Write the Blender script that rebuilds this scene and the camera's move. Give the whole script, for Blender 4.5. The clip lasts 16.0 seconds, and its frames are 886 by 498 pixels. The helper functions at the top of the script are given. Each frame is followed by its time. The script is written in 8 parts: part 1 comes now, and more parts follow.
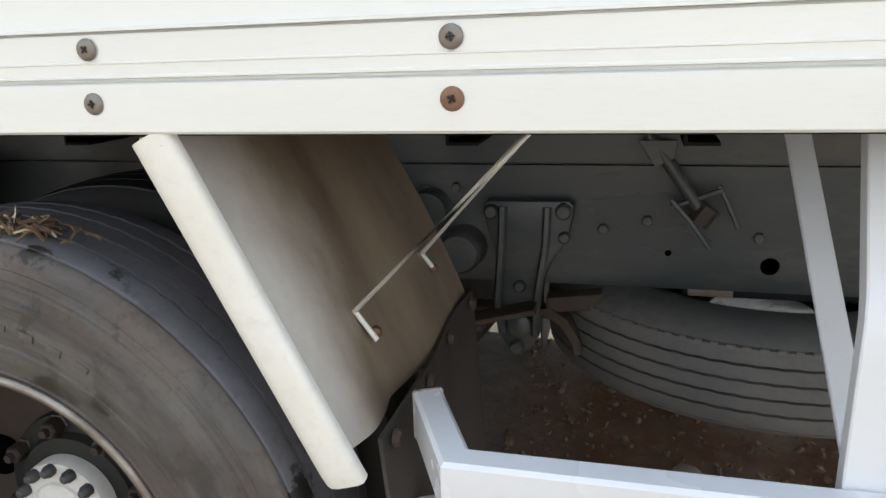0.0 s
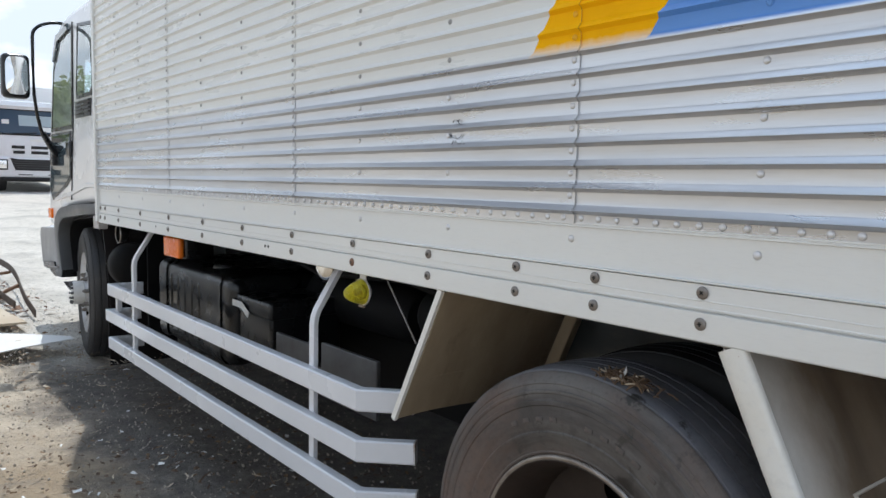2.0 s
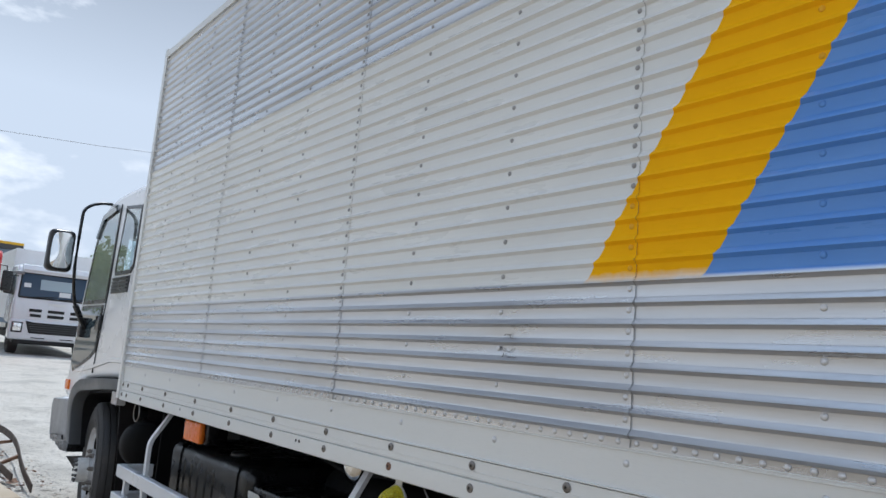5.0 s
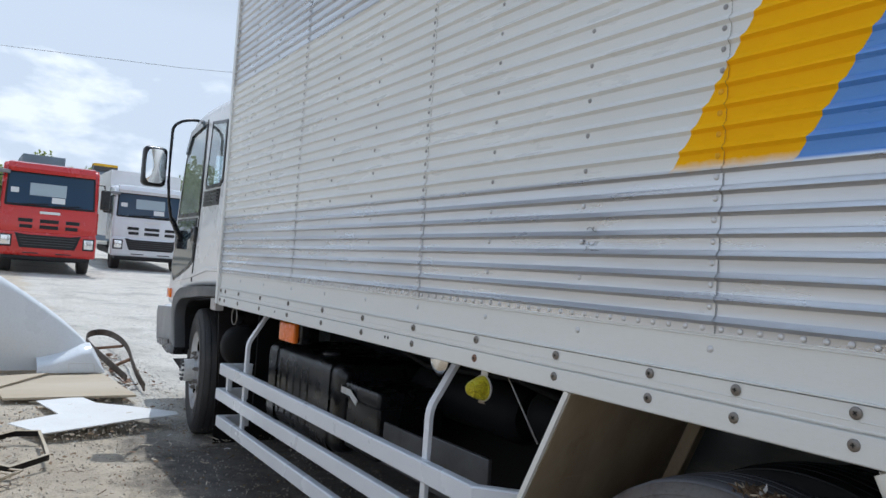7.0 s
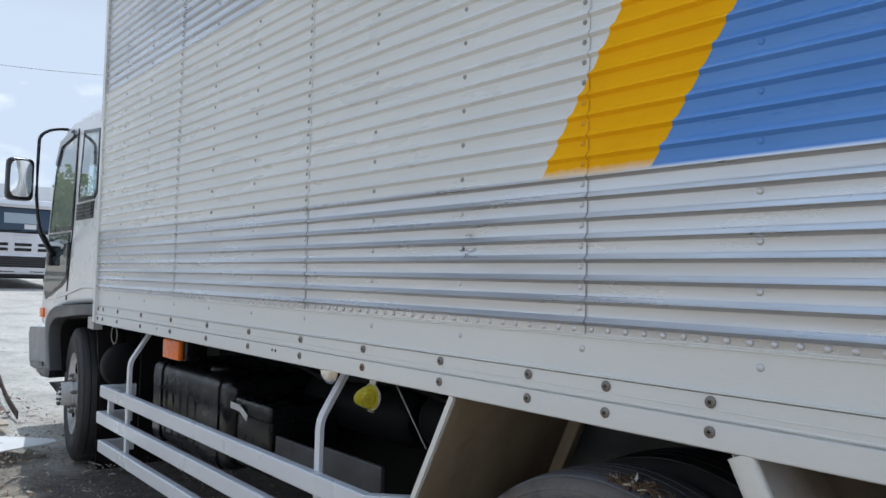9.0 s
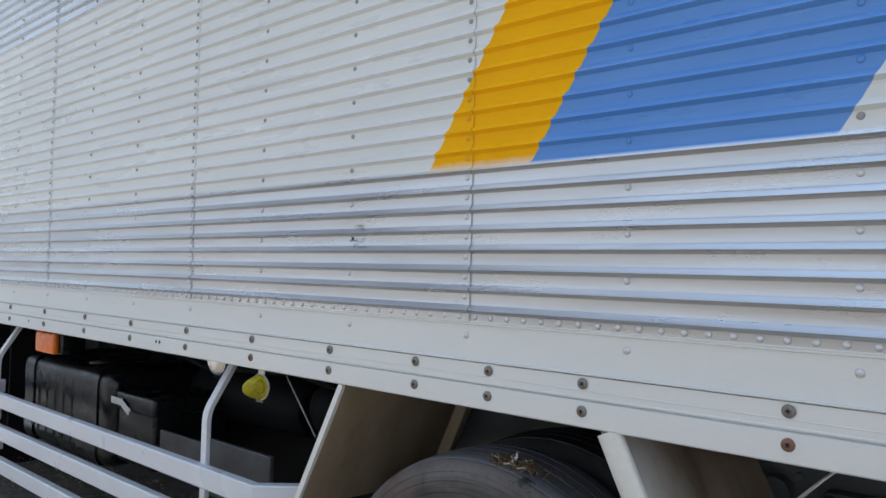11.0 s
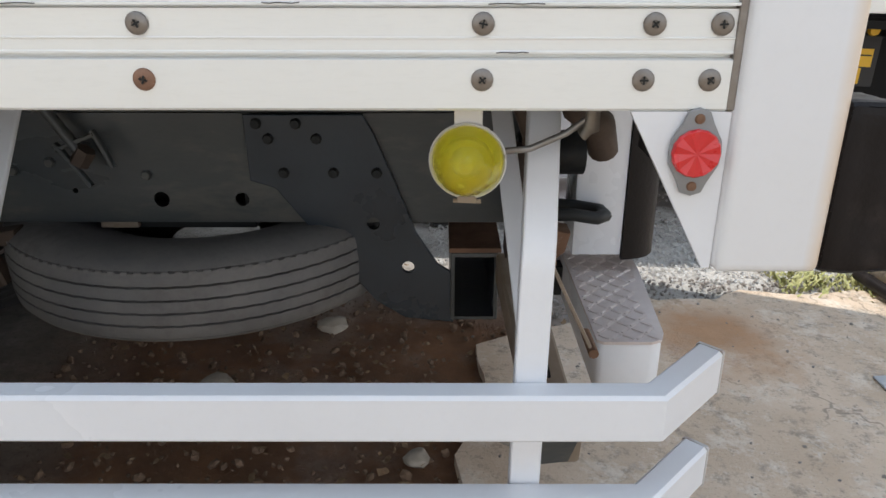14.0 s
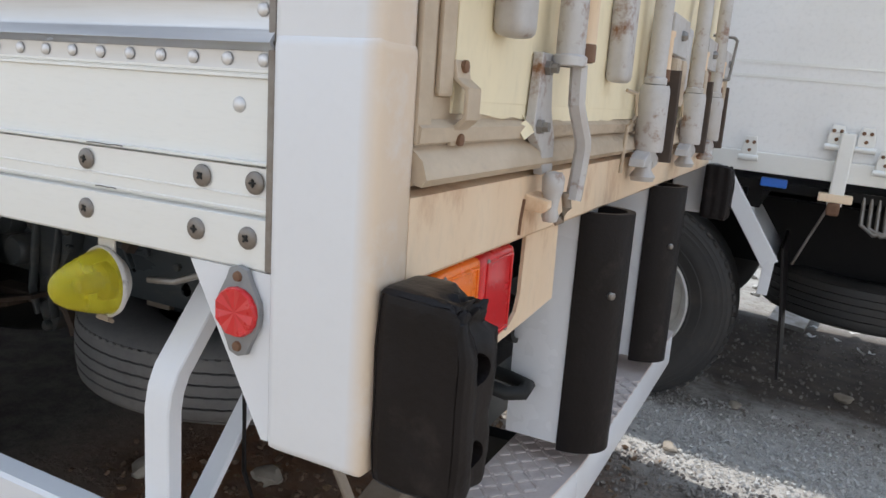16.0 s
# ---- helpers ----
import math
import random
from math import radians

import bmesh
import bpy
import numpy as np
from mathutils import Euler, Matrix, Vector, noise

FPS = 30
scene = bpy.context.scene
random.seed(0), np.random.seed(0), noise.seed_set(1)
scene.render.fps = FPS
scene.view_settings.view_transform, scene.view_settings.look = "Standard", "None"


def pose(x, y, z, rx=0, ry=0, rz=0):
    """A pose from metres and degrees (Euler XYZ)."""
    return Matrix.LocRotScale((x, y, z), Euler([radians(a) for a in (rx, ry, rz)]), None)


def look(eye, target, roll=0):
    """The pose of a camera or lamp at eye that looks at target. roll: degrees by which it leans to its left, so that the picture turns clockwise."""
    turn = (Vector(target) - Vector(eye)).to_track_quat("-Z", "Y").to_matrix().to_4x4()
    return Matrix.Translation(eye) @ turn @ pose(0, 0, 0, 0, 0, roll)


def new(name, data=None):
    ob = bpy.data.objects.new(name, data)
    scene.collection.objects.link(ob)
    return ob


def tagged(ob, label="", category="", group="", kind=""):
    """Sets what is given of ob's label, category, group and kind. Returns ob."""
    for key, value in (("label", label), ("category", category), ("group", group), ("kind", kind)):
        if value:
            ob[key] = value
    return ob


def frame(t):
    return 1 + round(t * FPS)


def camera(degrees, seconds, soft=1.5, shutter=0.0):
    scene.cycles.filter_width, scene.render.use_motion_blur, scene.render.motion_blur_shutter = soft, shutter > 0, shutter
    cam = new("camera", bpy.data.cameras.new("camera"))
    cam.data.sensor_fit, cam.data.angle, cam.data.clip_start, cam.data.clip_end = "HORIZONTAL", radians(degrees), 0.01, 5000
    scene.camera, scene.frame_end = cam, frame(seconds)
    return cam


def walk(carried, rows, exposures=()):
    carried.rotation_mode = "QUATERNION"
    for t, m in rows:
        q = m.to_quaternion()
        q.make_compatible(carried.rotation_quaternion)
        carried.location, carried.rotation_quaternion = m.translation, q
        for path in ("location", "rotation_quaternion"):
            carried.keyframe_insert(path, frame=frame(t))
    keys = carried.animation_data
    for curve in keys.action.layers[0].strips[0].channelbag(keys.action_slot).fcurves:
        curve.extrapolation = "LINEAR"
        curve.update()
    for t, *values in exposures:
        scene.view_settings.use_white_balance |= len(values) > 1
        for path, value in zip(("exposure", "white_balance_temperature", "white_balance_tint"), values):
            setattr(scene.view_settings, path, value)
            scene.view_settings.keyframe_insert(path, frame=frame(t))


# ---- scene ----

cam = camera(62.3, 16.0)
# the truck stands nose down by two degrees; the path is given in the truck's own axes
RAKE = pose(0, 0, 0, 0, -2.0, 0)
PATH = [
    (0, (0.91, -0.716, 1.244), (0.412, 1.144, 0.702), -2.0),
    (0.5, (0.997, -0.87, 1.316), (0.23, 0.9, 0.79), -0.8),
    (1, (1.157, -0.941, 1.34), (0.082, 0.68, 0.875), 0.6),
    (1.5, (1.141, -1.046, 1.391), (-0.223, 0.378, 1.055), 0.8),
    (2, (1.06, -1.238, 1.446), (-0.48, 0.025, 1.265), 1.1),
    (2.5, (1.001, -1.358, 1.469), (-0.605, -0.166, 1.44), 2.0),
    (3, (0.983, -1.346, 1.496), (-0.64, -0.195, 1.697), 3.8),
    (3.2, (0.987, -1.35, 1.539), (-0.633, -0.214, 1.833), 4.1),
    (5.3, (1.034, -1.376, 1.488), (-0.516, -0.152, 1.802), 4.5),
    (5.5, (1.037, -1.393, 1.476), (-0.56, -0.217, 1.733), 4.4),
    (6, (1.028, -1.417, 1.463), (-0.652, -0.341, 1.614), 4.3),
    (6.5, (1.039, -1.412, 1.464), (-0.665, -0.368, 1.556), 4.2),
    (7, (1.045, -1.396, 1.453), (-0.638, -0.318, 1.523), 3.9),
    (7.5, (1.052, -1.376, 1.456), (-0.587, -0.231, 1.511), 3.4),
    (8, (1.065, -1.367, 1.464), (-0.539, -0.174, 1.533), 3.0),
    (8.5, (1.071, -1.376, 1.469), (-0.494, -0.134, 1.558), 2.5),
    (8.7, (1.074, -1.374, 1.474), (-0.467, -0.103, 1.563), 2.0),
    (10.8, (1.168, -1.371, 1.478), (-0.207, 0.079, 1.552), 1.7),
    (11, (1.125, -1.392, 1.48), (-0.188, 0.115, 1.544), 1.4),
    (11.5, (1.094, -1.346, 1.469), (0.102, 0.391, 1.494), 1.2),
    (12, (1.162, -1.259, 1.385), (0.506, 0.63, 1.339), 1.4),
    (12.5, (1.399, -1.176, 1.353), (0.964, 0.77, 1.196), 0.9),
    (13, (1.627, -1.09, 1.356), (1.428, 0.864, 0.983), 0.7),
    (13.4, (1.734, -0.993, 1.332), (1.719, 0.933, 0.795), 0.7),
    (13.5, (1.751, -0.971, 1.328), (1.767, 0.945, 0.757), 0.9),
    (13.7, (1.791, -0.886, 1.322), (1.801, 1.008, 0.678), 0.6),
    (14, (1.851, -0.82, 1.317), (1.854, 1.037, 0.574), 0.1),
    (14.5, (2.061, -0.795, 1.295), (2.029, 1.051, 0.525), 0.1),
    (15, (2.351, -0.803, 1.309), (2.24, 1.067, 0.608), 1.8),
    (15.5, (2.521, -0.646, 1.307), (2.201, 1.24, 0.724), 4.5),
    (15.7, (2.577, -0.604, 1.339), (2.067, 1.258, 0.822), 4.6),
    (16, (2.663, -0.591, 1.353), (1.801, 1.166, 0.94), 4.0),
]
walk(cam, [(t, RAKE @ look(eye, target, roll)) for t, eye, target, roll in PATH],
     [(0.0, 0.17, 6430, 8), (0.5, -0.19, 6250, 9), (1.0, -0.24, 6100, 9), (1.5, -0.32, 6050, 9), (2.0, -0.69, 6000, 9), (2.6, -0.91, 5700, 9), (3.2, -1.03, 5750, 9), (5.3, -1.05, 5740, 9), (8.7, -1.02, 5680, 8), (11.2, -0.76, 5650, 9), (12.0, -0.47, 6050, 10), (12.5, -0.40, 6200, 10), (13.2, -0.39, 6500, 10), (14.0, -0.18, 6400, 10), (15.0, 0.02, 6550, 10), (15.5, -0.08, 6500, 10), (15.8, -0.22, 6300, 10), (16.0, -0.30, 6150, 10)])

# ---- world and sun ----
world = bpy.data.worlds.new("daylight")
scene.world = world
world.use_nodes = True
wn, wl = world.node_tree.nodes, world.node_tree.links
wn.clear()
sky = wn.new("ShaderNodeTexSky")
sky.sky_type = "NISHITA"
sky.sun_disc = False
sky.sun_elevation = radians(63.6)
sky.sun_rotation = radians(288)
sky.dust_density = 1.6
sky.air_density = 1.0
geo_w = wn.new("ShaderNodeTexCoord")
flat_w = wn.new("ShaderNodeMapping")
flat_w.inputs["Scale"].default_value = (1.0, 1.0, 2.4)
cloud = wn.new("ShaderNodeTexNoise")
cloud.inputs["Scale"].default_value = 3.0
cloud.inputs["Detail"].default_value = 9.0
cloud.inputs["Roughness"].default_value = 0.56
ramp_w = wn.new("ShaderNodeValToRGB")
ramp_w.color_ramp.elements[0].position, ramp_w.color_ramp.elements[0].color = 0.515, (0.06, 0.06, 0.06, 1)
ramp_w.color_ramp.elements[1].position, ramp_w.color_ramp.elements[1].color = 0.575, (0.92, 0.92, 0.92, 1)
mix_w = wn.new("ShaderNodeMix")
mix_w.data_type = "RGBA"
mix_w.inputs["B"].default_value = (42.0, 42.3, 42.6, 1)
back = wn.new("ShaderNodeBackground")
back.inputs["Strength"].default_value = 0.049
out_w = wn.new("ShaderNodeOutputWorld")
wl.new(geo_w.outputs["Generated"], flat_w.inputs["Vector"])
wl.new(flat_w.outputs["Vector"], cloud.inputs["Vector"])
wl.new(cloud.outputs["Fac"], ramp_w.inputs["Fac"])
split_w = wn.new("ShaderNodeSeparateXYZ")
haze_w = wn.new("ShaderNodeMapRange")
for key, val in (("From Min", 0.62), ("From Max", 0.26), ("To Min", 0.0), ("To Max", 0.88)):
    haze_w.inputs[key].default_value = val
hazy_w = wn.new("ShaderNodeMix")
hazy_w.data_type = "RGBA"
hazy_w.inputs["B"].default_value = (31.5, 34.0, 37.0, 1)
wl.new(geo_w.outputs["Generated"], split_w.inputs["Vector"])
wl.new(split_w.outputs["Z"], haze_w.inputs["Value"])
wl.new(haze_w.outputs["Result"], hazy_w.inputs["Factor"])
wl.new(sky.outputs["Color"], hazy_w.inputs["A"])
wl.new(hazy_w.outputs["Result"], mix_w.inputs["A"])
wl.new(ramp_w.outputs["Color"], mix_w.inputs["Factor"])
# bright haze round the sun, which stands almost overhead
glare_w = wn.new("ShaderNodeMapRange")
for key, val in (("From Min", 0.72), ("From Max", 1.0), ("To Min", 0.0), ("To Max", 0.85)):
    glare_w.inputs[key].default_value = val
mix2_w = wn.new("ShaderNodeMix")
mix2_w.data_type = "RGBA"
mix2_w.inputs["B"].default_value = (36.0, 47.0, 62.0, 1)
wl.new(split_w.outputs["Z"], glare_w.inputs["Value"])
wl.new(glare_w.outputs["Result"], mix2_w.inputs["Factor"])
wl.new(mix_w.outputs["Result"], mix2_w.inputs["A"])
wl.new(mix2_w.outputs["Result"], back.inputs["Color"])
wl.new(back.outputs["Background"], out_w.inputs["Surface"])

sun = new("sun", bpy.data.lights.new("sun", "SUN"))
sun.data.energy = 5.0
sun.data.angle = radians(0.5)
sun.data.color = (1.0, 0.95, 0.87)
sun.matrix_world = look((-4.71, 1.55, 10), (0, 0, 0))


# ---- materials ----
def material(name, base, rough=0.6, metal=0.0, second=None, scale=6.0, amount=0.5, grain=120.0, bump=0.15, stretch=(1, 1, 1),
             dirt=None, dirt_at=(0.55, 0.75), dirt_scale=2.0, rough_span=0.12, coat=0.0, per_piece=0.0, gloss=0.5, speck=0.35):
    """Base colour broken up by a broad and a fine noise, dirt with a shape of its own, and a fine bump."""
    m = bpy.data.materials.new(name)
    m.use_nodes = True
    n, l = m.node_tree.nodes, m.node_tree.links
    b = n["Principled BSDF"]
    b.inputs["Metallic"].default_value = metal
    b.inputs["Specular IOR Level"].default_value = gloss
    if coat:
        b.inputs["Coat Weight"].default_value = coat
        b.inputs["Coat Roughness"].default_value = 0.08
    tc = n.new("ShaderNodeTexCoord")
    mp = n.new("ShaderNodeMapping")
    mp.inputs["Scale"].default_value = stretch
    l.new(tc.outputs["Object"], mp.inputs["Vector"])

    def noise_at(s, detail=5.0, r=0.6):
        t = n.new("ShaderNodeTexNoise")
        t.inputs["Scale"].default_value, t.inputs["Detail"].default_value, t.inputs["Roughness"].default_value = s, detail, r
        l.new(mp.outputs["Vector"], t.inputs["Vector"])
        return t.outputs["Fac"]

    def mixed(a, c, fac):
        x = n.new("ShaderNodeMix")
        x.data_type = "RGBA"
        for key, v in (("A", a), ("B", c)):
            if isinstance(v, tuple):
                x.inputs[key].default_value = (*v[:3], 1)
            else:
                l.new(v, x.inputs[key])
        l.new(fac, x.inputs["Factor"])
        return x.outputs["Result"]

    def span(v, lo, hi, out_lo=0.0, out_hi=1.0):
        r = n.new("ShaderNodeMapRange")
        for key, val in (("From Min", lo), ("From Max", hi), ("To Min", out_lo), ("To Max", out_hi)):
            r.inputs[key].default_value = val
        l.new(v, r.inputs["Value"])
        return r.outputs["Result"]

    broad, fine = noise_at(scale), noise_at(grain, 3.0)
    second = second or tuple(c * 0.8 for c in base)
    col = mixed(base, second, span(broad, 0.35, 0.7, 0.0, amount))
    col = mixed(col, tuple(c * 0.72 for c in base), span(fine, 0.5, 0.8, 0.0, speck))
    if dirt:
        col = mixed(col, dirt, span(noise_at(dirt_scale, 8.0, 0.7), *dirt_at))
    if per_piece:
        info = n.new("ShaderNodeObjectInfo")
        col = mixed(col, tuple(c * 0.55 for c in base), span(info.outputs["Random"], 0, 1, 0, per_piece))
    l.new(col, b.inputs["Base Color"])
    l.new(span(broad, 0.3, 0.75, rough - rough_span, min(1.0, rough + rough_span)), b.inputs["Roughness"])
    if bump:
        bp = n.new("ShaderNodeBump")
        bp.inputs["Strength"].default_value = bump
        bp.inputs["Distance"].default_value = 0.002
        l.new(fine, bp.inputs["Height"])
        l.new(bp.outputs["Normal"], b.inputs["Normal"])
    return m


def plain(name, base, rough=0.5, metal=0.0, trans=0.0, alpha=1.0, ior=1.45):
    m = bpy.data.materials.new(name)
    m.use_nodes = True
    b = m.node_tree.nodes["Principled BSDF"]
    b.inputs["Base Color"].default_value = (*base, 1)
    b.inputs["Roughness"].default_value, b.inputs["Metallic"].default_value = rough, metal
    b.inputs["Transmission Weight"].default_value, b.inputs["IOR"].default_value = trans, ior
    return m


def side_sheet():
    """Weathered aluminium sheet with painted white, yellow and blue fields that lean forward."""
    m = bpy.data.materials.new("corrugated_sheet")
    m.use_nodes = True
    n, l = m.node_tree.nodes, m.node_tree.links
    b = n["Principled BSDF"]
    tc, sep = n.new("ShaderNodeTexCoord"), n.new("ShaderNodeSeparateXYZ")
    l.new(tc.outputs["Object"], sep.inputs["Vector"])

    def op(kind, a, c):
        x = n.new("ShaderNodeMath")
        x.operation = kind
        for i, v in enumerate((a, c)):
            if isinstance(v, (int, float)):
                x.inputs[i].default_value = v
            else:
                l.new(v, x.inputs[i])
        return x.outputs[0]

    def tex(s, stretch=(1, 1, 1), detail=5.0, r=0.6):
        mp, t = n.new("ShaderNodeMapping"), n.new("ShaderNodeTexNoise")
        mp.inputs["Scale"].default_value = stretch
        l.new(tc.outputs["Object"], mp.inputs["Vector"])
        t.inputs["Scale"].default_value, t.inputs["Detail"].default_value, t.inputs["Roughness"].default_value = s, detail, r
        l.new(mp.outputs["Vector"], t.inputs["Vector"])
        return t.outputs["Fac"]

    def span(v, lo, hi, a=0.0, c=1.0):
        r = n.new("ShaderNodeMapRange")
        for key, val in (("From Min", lo), ("From Max", hi), ("To Min", a), ("To Max", c)):
            r.inputs[key].default_value = val
        l.new(v, r.inputs["Value"])
        return r.outputs["Result"]

    def mixed(a, c, fac):
        x = n.new("ShaderNodeMix")
        x.data_type = "RGBA"
        for key, v in (("A", a), ("B", c)):
            if isinstance(v, tuple):
                x.inputs[key].default_value = (*v, 1)
            else:
                l.new(v, x.inputs[key])
        l.new(fac, x.inputs["Factor"])
        return x.outputs["Result"]

    x, z = sep.outputs["X"], sep.outputs["Z"]
    wob = op("MULTIPLY", op("SUBTRACT", tex(9.0), 0.5), 0.012)
    u = op("ADD", op("SUBTRACT", x, op("MULTIPLY", op("SUBTRACT", z, 1.736), 0.612)), wob)
    above = op("MULTIPLY", span(z, 1.733, 1.741), span(op("ADD", z, wob), 2.61, 2.60))
    soft_low = op("MULTIPLY", span(op("ADD", z, op("MULTIPLY", tex(30.0), 0.02)), 1.738, 1.765), span(z, 2.61, 2.60))
    yellow = op("MULTIPLY", op("MULTIPLY", op("GREATER_THAN", u, -0.14), op("LESS_THAN", u, 0.175)), soft_low)
    blue = op("MULTIPLY", op("MULTIPLY", op("GREATER_THAN", u, 0.175), op("LESS_THAN", u, 0.81)), above)
    bare = mixed((0.66, 0.67, 0.69), (0.52, 0.53, 0.55), span(tex(3.0, (0.3, 1, 3)), 0.35, 0.7))
    bare = mixed(bare, (0.42, 0.42, 0.43), span(tex(160.0, (0.05, 1, 1)), 0.55, 0.85, 0, 0.4))
    white = mixed((0.80, 0.81, 0.79), (0.66, 0.67, 0.66), span(tex(2.2, (0.4, 1, 2)), 0.4, 0.75, 0, 0.6))
    col = mixed(bare, white, above)
    col = mixed(col, mixed((0.97, 0.50, 0.0), (0.92, 0.465, 0.0), span(tex(5.0), 0.4, 0.7)), yellow)
    col = mixed(col, mixed((0.105, 0.275, 0.68), (0.14, 0.32, 0.72), span(tex(4.0, (0.5, 1, 2)), 0.4, 0.7)), blue)
    grime = op("MULTIPLY", span(tex(7.0, (1, 1, 1.6), 10.0, 0.75), 0.66, 0.74), span(x, -1.2, -2.6))
    grime = op("MULTIPLY", grime, span(z, 2.45, 2.9))
    col = mixed(col, (0.13, 0.13, 0.13), grime)
    l.new(col, b.inputs["Base Color"])
    paint = op("MINIMUM", op("ADD", above, yellow), 1.0)
    l.new(op("SUBTRACT", 0.85, op("MULTIPLY", paint, 0.83)), b.inputs["Metallic"])
    l.new(op("SUBTRACT", span(tex(6.0, (0.3, 1, 2)), 0.3, 0.7, 0.23, 0.37), op("MULTIPLY", paint, 0.0)), b.inputs["Roughness"])
    l.new(op("SUBTRACT", 0.5, op("MULTIPLY", yellow, 0.47)), b.inputs["Specular IOR Level"])
    bp = n.new("ShaderNodeBump")
    bp.inputs["Strength"].default_value, bp.inputs["Distance"].default_value = 0.25, 0.003
    l.new(op("ADD", tex(2.5, (0.4, 1, 6)), op("MULTIPLY", tex(60.0, (0.1, 1, 1)), 0.08)), bp.inputs["Height"])
    l.new(bp.outputs["Normal"], b.inputs["Normal"])
    return m


M_SIDE = side_sheet()
M_RUSTSCREW = material("rusty_screw", (0.27, 0.15, 0.10), 0.6, 0.4, (0.16, 0.09, 0.06), 40.0, 0.8, 300.0, 0.15)
M_RIVETG = plain("rivet_grey", (0.36, 0.36, 0.36), 0.5, 0.3)
M_RIVETY = plain("rivet_yellow", (0.80, 0.41, 0.003), 0.45)
M_RIVETB = plain("rivet_blue", (0.125, 0.295, 0.68), 0.4)
M_SEAM = plain("seam_gap", (0.10, 0.095, 0.09), 0.8)
M_RAIL = material("rail_paint", (0.77, 0.775, 0.755), 0.40, 0.2, (0.71, 0.71, 0.69), 2.2, 0.6, 160.0, 0.05, (0.25, 1, 1.6), speck=0.14,
                  dirt=(0.42, 0.40, 0.37), dirt_at=(0.66, 0.9), dirt_scale=1.6)


def post_paint():
    """White post paint whose rear edge has rubbed through to brown rust."""
    m = material("post_white", (0.725, 0.73, 0.75), 0.36, 0.0, (0.66, 0.655, 0.66), 2.0, 0.6, 70.0, 0.06, speck=0.08, dirt=(0.50, 0.40, 0.30), dirt_at=(0.78, 0.90), dirt_scale=5.0)
    n, l = m.node_tree.nodes, m.node_tree.links
    b = n["Principled BSDF"]
    tc, sep, tx = n.new("ShaderNodeTexCoord"), n.new("ShaderNodeSeparateXYZ"), n.new("ShaderNodeTexNoise")
    tx.inputs["Scale"].default_value, tx.inputs["Detail"].default_value, tx.inputs["Roughness"].default_value = 13.0, 8.0, 0.7
    l.new(tc.outputs["Object"], sep.inputs["Vector"])
    l.new(tc.outputs["Object"], tx.inputs["Vector"])
    edge, wear, both, mix = n.new("ShaderNodeMapRange"), n.new("ShaderNodeMapRange"), n.new("ShaderNodeMath"), n.new("ShaderNodeMix")
    for node, v in ((edge, (2.282, 2.3035, 0.0, 0.9)), (wear, (0.20, 0.50, 0.35, 1.0))):
        for key, val in zip(("From Min", "From Max", "To Min", "To Max"), v):
            node.inputs[key].default_value = val
    l.new(sep.outputs["X"], edge.inputs["Value"])
    l.new(tx.outputs["Fac"], wear.inputs["Value"])
    both.operation = "MULTIPLY"
    l.new(edge.outputs["Result"], both.inputs[0])
    l.new(wear.outputs["Result"], both.inputs[1])
    mix.data_type = "RGBA"
    l.new(both.outputs[0], mix.inputs["Factor"])
    l.new(b.inputs["Base Color"].links[0].from_socket, mix.inputs["A"])
    mix.inputs["B"].default_value = (0.66, 0.51, 0.36, 1)
    l.new(mix.outputs["Result"], b.inputs["Base Color"])
    return m


M_POST = post_paint()
M_RIVET = plain("rivet_alu", (0.66, 0.66, 0.67), 0.38, 0.6)
M_SCREW = material("screw_steel", (0.26, 0.245, 0.228), 0.42, 0.5, (0.17, 0.13, 0.10), 30.0, 0.9, 300.0, 0.1)
M_WHITE = material("white_enamel", (0.725, 0.735, 0.765), 0.34, 0.0, (0.65, 0.655, 0.675), 2.0, 0.6, 70.0, 0.06, speck=0.08,
                   dirt=(0.42, 0.33, 0.22), dirt_at=(0.70, 0.86), dirt_scale=5.0, coat=0.15)


